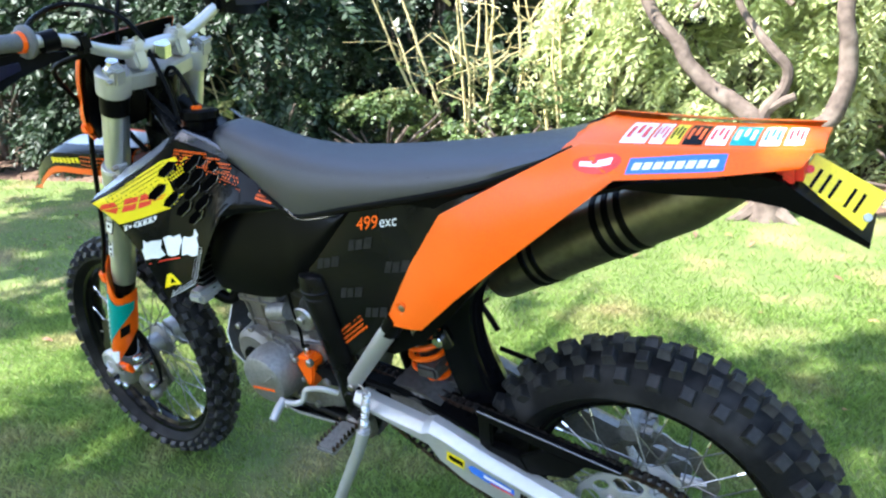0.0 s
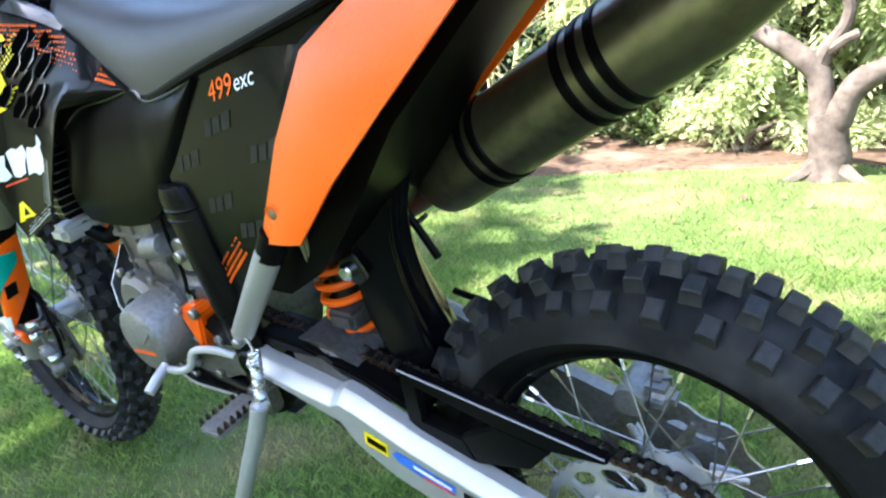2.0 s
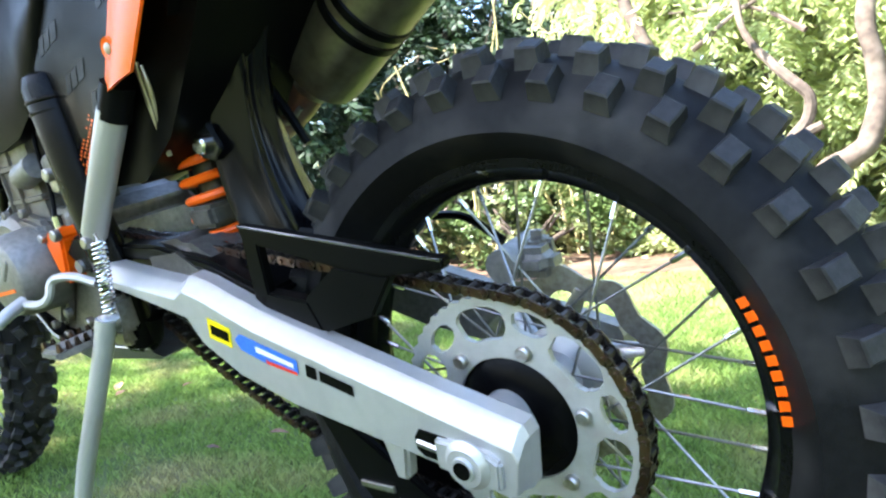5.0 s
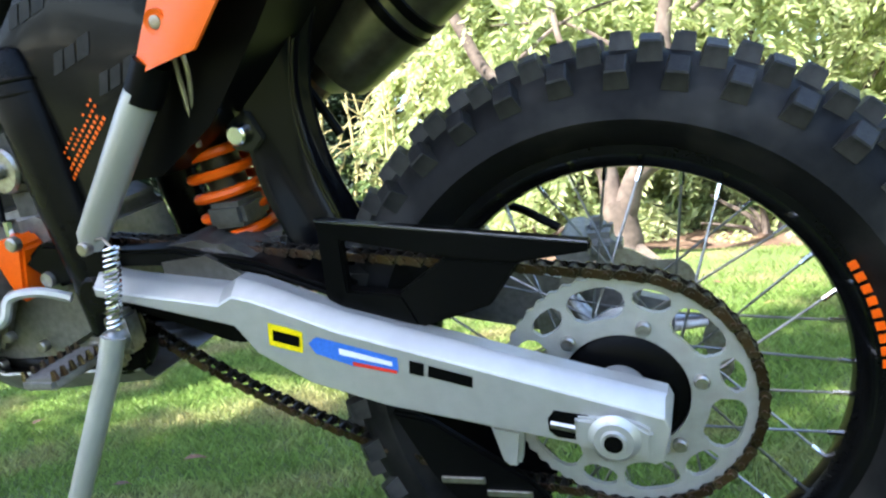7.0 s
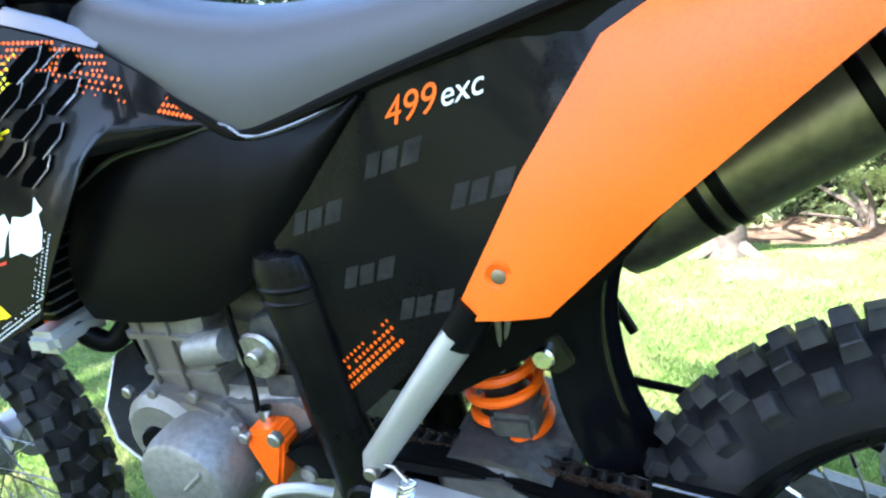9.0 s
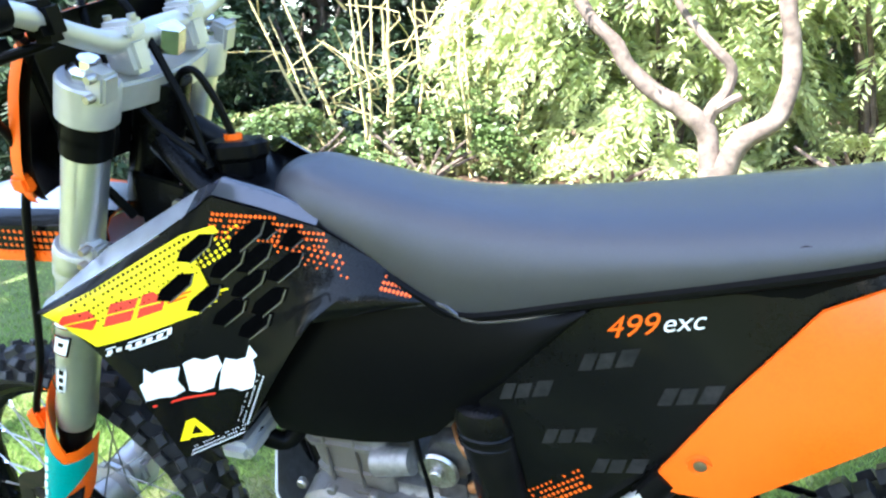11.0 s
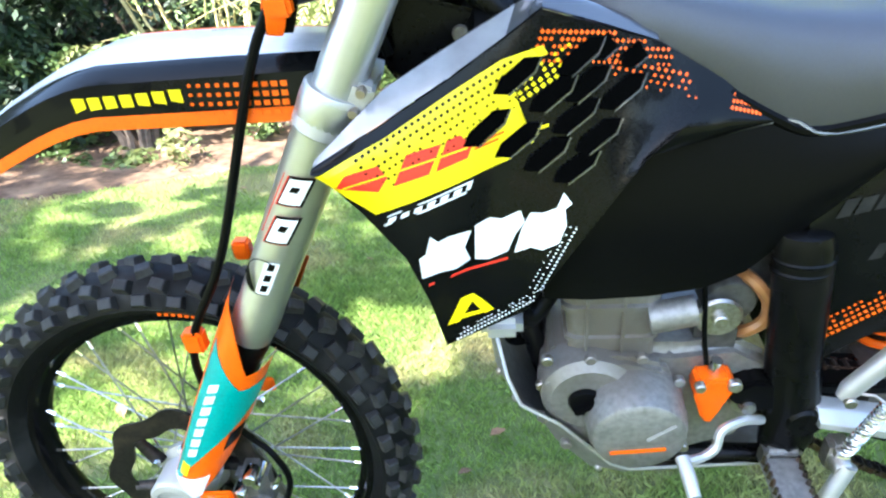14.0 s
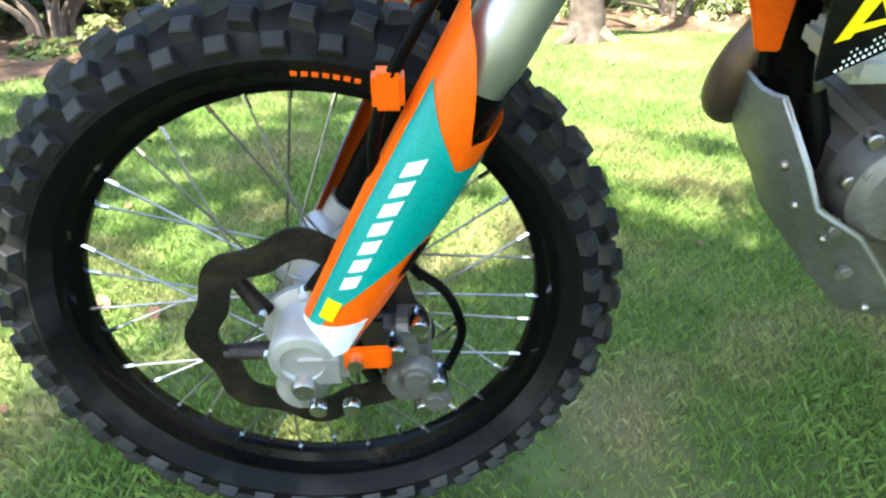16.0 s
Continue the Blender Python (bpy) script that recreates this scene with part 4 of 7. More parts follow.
for bx, by, bz in ((-0.962, -0.078, 0.562), (-0.942, -0.087, 0.52), (-0.903, -0.093, 0.481), (-0.869, -0.097, 0.433), (-0.826, -0.1, 0.387)):
    head = bmesh.new()
    bmesh.ops.create_uvsphere(head, u_segments=12, v_segments=8, radius=0.0055)
    part("skid_bolt", move(head, Matrix.Translation((bx, by, bz))), STEEL, plate_skid)

# front disc and caliper
strap("caliper_hose", [(-1.322, -0.11, 0.47), (-1.29, -0.125, 0.45), (-1.275, -0.13, 0.4), (-1.29, -0.135, 0.35)], 0.005, BLACK, "black caliper hose")
disc_wave = lambda a: 1 + 0.05 * math.cos(8 * a)
tilted = Matrix.Translation(FRONT) @ WHEEL_TILT
disc = part("front_disc", move(lathe([(0.092, -0.062), (0.126, -0.062), (0.126, -0.058), (0.092, -0.058)], 120, closed=True, wave=disc_wave), tilted), DARKSTEEL, bike, "wavy dark steel front brake disc")
for k in range(6):
    a = math.pi * k / 3 + 0.3
    part("disc_arm", move(tube([(0.05 * math.sin(a - 0.3), -0.056, 0.05 * math.cos(a - 0.3)), (0.098 * math.sin(a), -0.06, 0.098 * math.cos(a))], [0.011, 0.008], 8, 0.4), tilted), DARKSTEEL, disc)
    part("disc_bolt", move(lathe([(0, -0.068), (0.006, -0.068), (0.007, -0.06), (0, -0.058)], 10), tilted @ Matrix.Translation((0.056 * math.sin(a - 0.3), 0, 0.056 * math.cos(a - 0.3)))), CHROME, disc)
def spun_cap(x, z, r):
    return move(lathe([(0, -0.012), (r * 0.55, -0.012), (r * 0.6, -0.008), (r * 0.9, -0.008), (r, -0.004), (r, 0.01), (0, 0.01)], 24), Matrix.Translation((x, -0.14, z)))


cal = part("front_caliper", join(box(-1.345, -0.108, 0.345, 0.05, 0.05, 0.085, 0.014, 3), box(-1.332, -0.118, 0.3, 0.05, 0.05, 0.05, 0.014, 3), box(-1.36, -0.11, 0.29, 0.03, 0.03, 0.03, 0.008),
                                 move(lathe([(0, -0.03), (0.02, -0.03), (0.024, -0.024), (0.024, 0.02), (0, 0.02)], 24), Matrix.Translation((-1.345, -0.118, 0.312)))), CAST, bike, "cast front brake caliper")
for dx, dz in ((0.012, 0.065), (-0.012, 0.03), (0.03, -0.02), (0.015, -0.06)):
    part("caliper_bolt", move(lathe([(0, -0.012), (0.009, -0.012), (0.011, -0.008), (0.011, 0.012), (0, 0.012)], 14), Matrix.Translation((-1.345 + dx, -0.138, 0.335 + dz))), CHROME, cal)
for cx, cz, cr in ((-1.338, 0.325, 0.021), (-1.318, 0.288, 0.018)):
    part("piston_cap", spun_cap(cx, cz, cr), CAST, cal, "round piston cap")
part("pad_pin", tube([(-1.33, -0.142, 0.378), (-1.33, -0.1, 0.378)], 0.006, 10), CHROME, cal)
part("bleed_nipple", tube([(-1.312, -0.125, 0.36), (-1.3, -0.128, 0.378), (-1.296, -0.129, 0.386)], [0.006, 0.005, 0.003], 8), CHROME, cal)
cal.location = (0.014, -0.012, 0.036)
part("caliper_bracket", prism([(-1.426, 0.4), (-1.386, 0.44), (-1.326, 0.43), (-1.306, 0.32), (-1.346, 0.29), (-1.416, 0.35)], -0.098, -0.088, 0.002), CAST, bike, "cast caliper bracket")

# ---- engine, drive and rear end of the motorcycle ----


def bolt(x, y, z, r=0.006, parent=None, mat=None, h=0.006, n=12):
    """A round headed bolt that faces the left side, or the right when y is positive."""
    s = -1 if y < 0 else 1
    b = join(lathe([(0, h * s), (r * 0.8, h * s), (r, h * 0.7 * s), (r, -0.004 * s), (0, -0.004 * s)], n), lathe([(0, h * 1.02 * s), (r * 0.45, h * 1.02 * s), (r * 0.45, h * 0.5 * s), (0, h * 0.5 * s)], 6))
    return part("bolt", move(b, Matrix.Translation((x, y, z))), mat or STEEL, parent or bike)


def spun(x, y, z, profile, n=32):
    """A turned part whose axis runs across the bike."""
    return move(lathe(profile, n), Matrix.Translation((x, y, z)))


# engine
AMBER = material("amber hose rubber", (0.28, 0.12, 0.04), 0.4, scale=80)
engine = part("crankcase", join(prism([(-0.905, 0.58), (-0.88, 0.61), (-0.8, 0.612), (-0.74, 0.6), (-0.66, 0.61), (-0.61, 0.58), (-0.6, 0.5), (-0.63, 0.43), (-0.72, 0.392), (-0.82, 0.388), (-0.88, 0.44), (-0.91, 0.52)], -0.085, 0.085, 0.014, 3),
                                spun(-0.846, -0.1, 0.546, [(0, -0.018), (0.05, -0.018), (0.062, -0.008), (0.066, 0.03), (0, 0.03)], 40),
                                prism([(-0.9, 0.56), (-0.87, 0.6), (-0.8, 0.606), (-0.75, 0.59), (-0.72, 0.52), (-0.79, 0.42), (-0.86, 0.45), (-0.9, 0.5)], -0.106, -0.08, 0.008, 2)), CAST, bike, "grey cast engine case")
cover = part("ignition_cover", spun(-0.788, -0.128, 0.522, [(0, -0.036), (0.052, -0.036), (0.058, -0.032), (0.063, -0.018), (0.067, 0.03), (0, 0.03)], 56), CAST, bike, "round grey ignition cover with orange stripe")
part("cover_rib", tube([(-0.778, -0.1635, 0.522), (-0.745, -0.1635, 0.549)], 0.0035, 6), CAST, cover)
part("cover_stripe", move(box(0, 0, 0, 0.07, 0.0015, 0.0055), Matrix.Translation((-0.789, -0.1645, 0.502)) @ Matrix.Rotation(radians(-6), 4, "Y")), ORANGE, cover, "thin orange stripe of lettering")
part("oil_plug", join(spun(-0.852, -0.122, 0.546, [(0, -0.004), (0.02, -0.004), (0.022, 0.0), (0.022, 0.01), (0, 0.01)], 24), move(box(0, 0, 0, 0.034, 0.012, 0.008, 0.002), Matrix.Translation((-0.852, -0.13, 0.546)) @ Matrix.Rotation(radians(-35), 4, "Y"))), BLACK, bike, "black oil filler plug")
for k in range(9):
    a = math.radians(-60 + 40 * k)
    bolt(-0.814 + 0.094 * math.sin(a), -0.106, 0.52 + 0.094 * math.cos(a), 0.0075, engine, CAST)
for bx, bz in ((-0.8, 0.405), (-0.7, 0.545), (-0.712, 0.43), (-0.907, 0.555), (-0.9, 0.6)):
    bolt(bx, -0.098, bz, 0.008, engine, STEEL)
cyl = part("cylinder", loft([[(x0, -w, z), (x0 + 0.012, -w - 0.008, z), (x1 - 0.012, -w - 0.008, z), (x1, -w, z), (x1, w, z), (x1 - 0.012, w + 0.008, z), (x0 + 0.012, w + 0.008, z), (x0, w, z)]
                             for z, x0, x1, w in ((0.58, -0.872, -0.762, 0.078), (0.62, -0.872, -0.764, 0.078), (0.622, -0.877, -0.76, 0.082), (0.628, -0.877, -0.76, 0.082), (0.63, -0.873, -0.764, 0.078), (0.672, -0.876, -0.764, 0.08), (0.674, -0.882, -0.758, 0.085), (0.68, -0.882, -0.758, 0.085), (0.682, -0.878, -0.762, 0.08), (0.735, -0.888, -0.752, 0.082), (0.8, -0.885, -0.75, 0.076), (0.83, -0.87, -0.76, 0.07))]), CAST, bike, "grey cast cylinder and head")
for k in range(2):
    part("cylinder_rib", box(-0.85 + 0.045 * k, -0.09, 0.648, 0.004, 0.006, 0.15, 0.001), CAST, cyl)
part("starter_boss", tube([(-0.775, -0.09, 0.66), (-0.72, -0.09, 0.672)], [0.02, 0.019], 16), CAST, bike, "grey cast boss")
part("breather_fitting", join(box(-0.735, -0.07, 0.752, 0.03, 0.03, 0.03, 0.006), tube([(-0.735, -0.07, 0.74), (-0.73, -0.07, 0.715)], 0.01, 10)), ALU, bike)
part("carburettor", join(spun(-0.675, -0.045, 0.668, [(0, -0.03), (0.03, -0.03), (0.034, -0.024), (0.034, 0.03), (0, 0.05)], 24), tube([(-0.76, -0.02, 0.7), (-0.67, -0.02, 0.69), (-0.6, -0.02, 0.69)], [0.032, 0.034, 0.03], 18), box(-0.68, -0.045, 0.61, 0.06, 0.06, 0.05, 0.01)), CASTDARK, bike, "grey carburettor")
part("carburettor_pulley", spun(-0.69, -0.085, 0.655, [(0.0, -0.004), (0.026, -0.004), (0.029, 0), (0.026, 0.004), (0, 0.004)], 24), STEEL, bike)
bolt(-0.69, -0.092, 0.655, 0.01)
part("intake_boot", tube([(-0.66, -0.01, 0.69), (-0.6, -0.01, 0.7), (-0.54, -0.01, 0.73)], [0.034, 0.032, 0.045], 18), BLACK, bike, "black rubber intake boot")
strap("carburettor_cable", [(-0.72, -0.07, 0.76), (-0.712, -0.085, 0.7), (-0.705, -0.09, 0.63), (-0.7, -0.1, 0.59)], 0.0035, BLACK)
strap("overflow_hose", [(-0.66, -0.05, 0.6), (-0.65, -0.08, 0.56), (-0.6, -0.075, 0.52), (-0.57, -0.06, 0.46)], 0.004, BLACK)
strap("brown_hose", [(-0.668, -0.05, 0.705), (-0.65, -0.078, 0.7), (-0.634, -0.082, 0.675), (-0.632, -0.08, 0.645), (-0.648, -0.076, 0.625), (-0.655, -0.06, 0.61)], 0.0085, AMBER, "amber rubber hose")
slave = part("clutch_slave", prism([(-0.712, 0.575), (-0.672, 0.58), (-0.662, 0.565), (-0.678, 0.52), (-0.688, 0.495), (-0.7, 0.505), (-0.716, 0.555)], -0.118, -0.085, 0.004), ORANGE, bike, "orange anodised clutch slave cylinder")
bolt(-0.71, -0.12, 0.57, 0.007, slave)
bolt(-0.668, -0.12, 0.572, 0.009, slave)
part("banjo", tube([(-0.69, -0.1, 0.578), (-0.688, -0.1, 0.597)], 0.008, 10), CHROME, slave)
part("sprocket_guard", prism([(-0.68, 0.545), (-0.64, 0.568), (-0.58, 0.56), (-0.565, 0.5), (-0.6, 0.515), (-0.64, 0.51)], -0.112, -0.075, 0.006), BLACK, bike, "black countershaft guard")
part("countershaft", join(spun(-0.642, -0.075, 0.523, [(0, -0.042), (0.009, -0.042), (0.011, -0.03), (0.02, -0.028), (0.022, -0.015), (0, -0.015)], 20), spun(-0.642, -0.06, 0.523, [(0, -0.005), (0.034, -0.004), (0.036, 0), (0.034, 0.004), (0, 0.005)], 30)), STEEL, bike, "steel countershaft sprocket")

# frame uprights, subframe strut, rests and stand
for s in (-1, 1):
    upright = part("frame_upright", loft([[(x + rx * math.cos(a), s * (y + ry * math.sin(a)), z) for a in [2 * math.pi * k / 20 for k in range(20)]] for x, y, z, rx, ry in ((-0.615, 0.093, 0.786, 0.02, 0.012), (-0.615, 0.093, 0.782, 0.029, 0.019), (-0.614, 0.094, 0.768, 0.034, 0.023), (-0.604, 0.096, 0.68, 0.034, 0.023), (-0.596, 0.097, 0.6, 0.034, 0.023), (-0.582, 0.098, 0.52, 0.036, 0.023), (-0.578, 0.098, 0.45, 0.036, 0.022), (-0.58, 0.096, 0.4, 0.026, 0.018))]), FRAME, bike, "black frame upright")
    for z in (0.735, 0.75):
        part("boot_ridge", loft([[(-0.612 + rx * math.cos(a), s * (0.0945 + ry * math.sin(a)), z + dz) for a in [2 * math.pi * k / 20 for k in range(20)]] for dz, rx, ry in ((-0.003, 0.034, 0.023), (-0.001, 0.0358, 0.0248), (0.001, 0.0358, 0.0248), (0.003, 0.034, 0.023))]), FRAME, upright)
    part("pivot_boss", spun(-0.57, 0.112 * s, 0.5, [(0, -0.012), (0.02, -0.012), (0.024, -0.008), (0.024, 0.012), (0, 0.012)], 24), FRAME, bike, "black swingarm pivot boss")
    part("subframe_strut", tube([(-0.542, 0.13 * s, 0.56), (-0.535, 0.129 * s, 0.572), (-0.44, 0.115 * s, 0.69), (-0.425, 0.113 * s, 0.708)], [0.011, 0.0165, 0.0185, 0.0185], 14, 0.75), ALU, bike, "grey alloy subframe strut")
    bolt(-0.537, 0.141 * s, 0.563, 0.008, bike, STEEL)
    part("strut_sleeve", tube([(-0.43, 0.112 * s, 0.7), (-0.405, 0.108 * s, 0.735)], 0.02, 12, 0.8), BLACK, bike)
    part("footpeg_bracket", join(box(-0.585, 0.11 * s, 0.428, 0.05, 0.03, 0.04, 0.006), tube([(-0.605, 0.115 * s, 0.43), (-0.565, 0.115 * s, 0.43)], 0.009, 10)), STEEL, bike, "steel footpeg bracket")
    peg = part("footpeg", box(-0.592, 0.168 * s, 0.434, 0.05, 0.085, 0.014, 0.004), CAST, bike, "cast footpeg with worn teeth")
    for k in range(7):
        for dx in (-0.022, 0.022):
            part("tooth", join(tube([(-0.592 + dx, (0.132 + 0.012 * k) * s, 0.438), (-0.592 + dx, (0.132 + 0.012 * k) * s, 0.449)], [0.0045, 0.0025], 5)), RUST, peg)
stand = part("side_stand", tube([(-0.522, -0.158, 0.465), (-0.535, -0.166, 0.43), (-0.61, -0.21, 0.27), (-0.675, -0.252, 0.1), (-0.69, -0.262, 0.062)], [0.013, 0.013, 0.012, 0.011, 0.011], 14, 0.85), ALU, bike, "silver side stand")
part("stand_foot", box(-0.695, -0.268, 0.06, 0.06, 0.035, 0.008, 0.003), ALU, stand)
part("stand_pivot", join(spun(-0.528, -0.15, 0.458, [(0, -0.014), (0.012, -0.014), (0.014, -0.01), (0.014, 0.02), (0, 0.02)], 16), box(-0.528, -0.135, 0.462, 0.03, 0.03, 0.05, 0.006)), STEEL, bike, "steel stand pivot")
coil = []
for k in range(273):
    t = k / 272
    a = 2 * math.pi * 17 * t
    coil.append((-0.53 + 0.036 * t + 0.008 * math.cos(a), -0.147 + 0.008 * math.sin(a), 0.464 + 0.1 * t))
part("stand_spring", tube(coil, 0.0017, 6), CHROME, bike, "steel stand spring")
part("spring_hook", tube([(-0.494, -0.147, 0.562), (-0.51, -0.14, 0.572), (-0.527, -0.135, 0.57)], 0.002, 6), STEEL, bike)
strap("shift_lever", [(-0.62, -0.11, 0.497), (-0.65, -0.125, 0.512), (-0.68, -0.14, 0.512), (-0.688, -0.15, 0.49), (-0.705, -0.158, 0.482), (-0.726, -0.168, 0.486)], 0.0065, ALU, "aluminium shift lever")
part("shift_tip", tube([(-0.733, -0.165, 0.49), (-0.729, -0.19, 0.482), (-0.726, -0.212, 0.472)], [0.009, 0.0095, 0.0085], 12), ALU, bike, "ribbed shift lever tip")

# swingarm
arm_line = [(-0.56, 0.528), (-0.515, 0.518), (-0.395, 0.498), (-0.375, 0.507), (-0.35, 0.5), (-0.26, 0.462), (-0.045, 0.394), (0.048, 0.366), (0.052, 0.355), (0.044, 0.304), (0.036, 0.3), (-0.044, 0.322), (-0.224, 0.361), (-0.305, 0.388), (-0.361, 0.424), (-0.381, 0.456), (-0.498, 0.486), (-0.56, 0.5)]


def arm_body(s):
    """The swingarm blank: a flat outer face, a sloping upper facet and a narrow lower one."""
    def ring(y, top, low, ends):
        mid = len(arm_line) // 2
        return [(x + (ends if x < -0.5 else -ends if x > 0.03 else 0), y * s, z - top if k < mid else z + low) for k, (x, z) in enumerate(arm_line)]
    return loft([ring(0.095, 0, 0, 0), ring(0.112, 0, 0, 0), ring(0.117, 0.002, 0.002, 0.002), ring(0.131, 0.0135, 0.0035, 0.003), ring(0.132, 0.0155, 0.005, 0.004)])


for s in (-1, 1):
    # Both arms are one aluminium; the right one's darker alloy paints its shade.
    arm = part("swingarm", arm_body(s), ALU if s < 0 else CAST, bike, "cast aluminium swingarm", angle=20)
    # Raised black patch, not a recess: it paints the slot's inner shade.
    part("axle_slot", prism([(-0.062, 0.352), (-0.054, 0.362), (0.006, 0.352), (0.006, 0.322), (-0.054, 0.33), (-0.062, 0.338)], 0.126 * s, 0.1335 * s, 0.002), BLACK, arm, "black patch standing in for the adjuster slot's shade")
    part("axle_block", prism([(-0.034, 0.356), (0.02, 0.35), (0.034, 0.34), (0.03, 0.312), (-0.036, 0.325)], 0.128 * s, 0.139 * s, 0.003), ALU, arm, "axle adjuster block")
    part("adjuster_bolt", tube([(-0.058, 0.131 * s, 0.346), (-0.03, 0.131 * s, 0.34)], 0.005, 6), STEEL, arm)
part("rear_axle", join(spun(0, 0, 0.335, [(0, -0.148), (0.011, -0.148), (0.012, -0.146), (0.012, 0.146), (0, 0.148)], 20), spun(0, -0.139, 0.335, [(0.011, -0.006), (0.018, -0.006), (0.02, -0.003), (0.024, 0.0), (0.024, 0.002), (0.011, 0.002)], 24)), ALU, bike, "rear axle with nut")
# Flat black disc on the axle end paints the shade of its bore.
part("axle_bore", spun(0, -0.1485, 0.335, [(0, -0.0006), (0.0085, -0.0006), (0.0085, 0.001), (0, 0.001)], 20), BLACK, bike, "black disc standing in for the axle bore's shade")
part("swingarm_bridge", prism([(-0.5, 0.54), (-0.42, 0.545), (-0.36, 0.51), (-0.37, 0.45), (-0.42, 0.44), (-0.5, 0.47)], -0.096, 0.096, 0.015, 3), CASTDARK, bike, "grimy cast swingarm bridge")
part("chain_slider", prism([(-0.56, 0.545), (-0.47, 0.54), (-0.36, 0.515), (-0.27, 0.477), (-0.27, 0.465), (-0.36, 0.502), (-0.47, 0.52), (-0.56, 0.525)], -0.094, -0.03, 0.004), BLACK, bike, "black chain slider")
part("lower_chain_slider", prism([(-0.56, 0.488), (-0.46, 0.47), (-0.385, 0.445), (-0.372, 0.424), (-0.42, 0.42), (-0.53, 0.46), (-0.57, 0.468)], -0.094, -0.03, 0.005), BLACK, bike, "black lower chain slider")
guide = part("chain_guide", join(prism([(-0.245, 0.332), (-0.2, 0.322), (-0.1, 0.25), (-0.08, 0.225), (-0.1, 0.2), (-0.17, 0.198), (-0.21, 0.25)], -0.092, -0.082, 0.003), prism([(-0.245, 0.332), (-0.2, 0.322), (-0.1, 0.25), (-0.08, 0.225), (-0.1, 0.2), (-0.17, 0.198), (-0.21, 0.25)], -0.03, -0.02, 0.003), prism([(-0.19, 0.21), (-0.1, 0.205), (-0.085, 0.22), (-0.18, 0.232)], -0.085, -0.025, 0.003)), BLACK, bike, "black chain guide")
for gx, gz in ((-0.155, 0.215), (-0.125, 0.235), (-0.175, 0.25)):
    part("guide_bar", box(gx, -0.094, gz, 0.05, 0.004, 0.008, 0.001), STEEL, guide)
part("guide_lug", prism([(-0.125, 0.335), (-0.09, 0.328), (-0.1, 0.285), (-0.116, 0.285)], -0.118, -0.1, 0.004), ALU, bike)
cg = part("chain_guard", join(prism([(-0.274, 0.558), (-0.004, 0.512), (-0.005, 0.503), (-0.076, 0.497), (-0.142, 0.508), (-0.248, 0.534), (-0.272, 0.538)], -0.104, -0.09, 0.002),
                              prism([(-0.274, 0.545), (-0.249, 0.538), (-0.254, 0.479), (-0.265, 0.461), (-0.281, 0.473)], -0.103, -0.091, 0.002),
                              prism([(-0.27, 0.48), (-0.254, 0.48), (-0.195, 0.471), (-0.181, 0.436), (-0.267, 0.459)], -0.103, -0.085, 0.002),
                              prism([(-0.198, 0.474), (-0.181, 0.436), (-0.105, 0.456), (-0.07, 0.497), (-0.142, 0.508)], -0.103, -0.091, 0.002)), BLACK, bike, "black plastic chain guard")
part("guard_edge", tube([(-0.272, -0.104, 0.5575), (-0.006, -0.104, 0.5115)], 0.0016, 6), FRAMEGLOSS, cg, "thin glossy grey upper edge")

# rear sprocket, chain, disc and caliper
SPROCKET = Vector((0.002, -0.055, 0.335))
R_REAR, R_FRONT = 0.1285, 0.0357


def sprocket_disc():
    """A toothed disc with six long windows between the bolts and six small ones above them."""
    def open_at(r, a):
        a = (math.degrees(a) - 20) % 60
        near = min(a, 60 - a)
        small = (near / 9.5) ** 2.4 + (abs(r - 0.1045) / 0.0105) ** 2.4 < 1
        return small or (abs(a - 30) / 15.5) ** 3 + (abs(r - 0.0985) / 0.0165) ** 3 < 1

    bm, n, radii = bmesh.new(), 300, [0.064] + [0.078 + 0.0016 * k for k in range(25)] + [0.121, 0.126]
    grid = [[bm.verts.new((r * (1 + (0.012 * math.cos(50 * a) if r > 0.125 else 0)) * math.sin(a), 0.003, r * (1 + (0.012 * math.cos(50 * a) if r > 0.125 else 0)) * math.cos(a))) for r in radii] for a in [2 * math.pi * k / n for k in range(n)]]
    for k in range(n):
        for q in range(len(radii) - 1):
            if not open_at((radii[q] + radii[q + 1]) / 2, 2 * math.pi * (k + 0.5) / n):
                bm.faces.new((grid[k][q], grid[k][q + 1], grid[(k + 1) % n][q + 1], grid[(k + 1) % n][q]))
    bmesh.ops.delete(bm, geom=[v for v in bm.verts if not v.link_faces], context="VERTS")
    rim = [v for v in bm.verts if any(len(e.link_faces) == 1 for e in v.link_edges) and 0.079 < v.co.length < 0.118]
    for _ in range(3):
        bmesh.ops.smooth_vert(bm, verts=rim, factor=0.5, use_axis_x=True, use_axis_y=False, use_axis_z=True)
    ex = bmesh.ops.extrude_face_region(bm, geom=list(bm.faces))
    bmesh.ops.translate(bm, verts=[v for v in ex["geom"] if isinstance(v, bmesh.types.BMVert)], vec=(0, -0.006, 0))
    return bm


sp = part("rear_sprocket", move(sprocket_disc(), Matrix.Translation(SPROCKET)), SPROCKET_ALU, bike, "silver aluminium rear sprocket")
for k in range(6):
    a = math.radians(20 + 60 * k)
    bolt(SPROCKET.x + 0.0755 * math.sin(a), SPROCKET.y - 0.004, SPROCKET.z + 0.0755 * math.cos(a), 0.0075, sp, STEEL)
part("hub_carrier", spun(0.002, -0.05, 0.335, [(0, -0.014), (0.03, -0.014), (0.052, -0.012), (0.0635, -0.004), (0.0635, 0.02), (0, 0.02)], 40), BLACK, bike, "dark sprocket carrier")
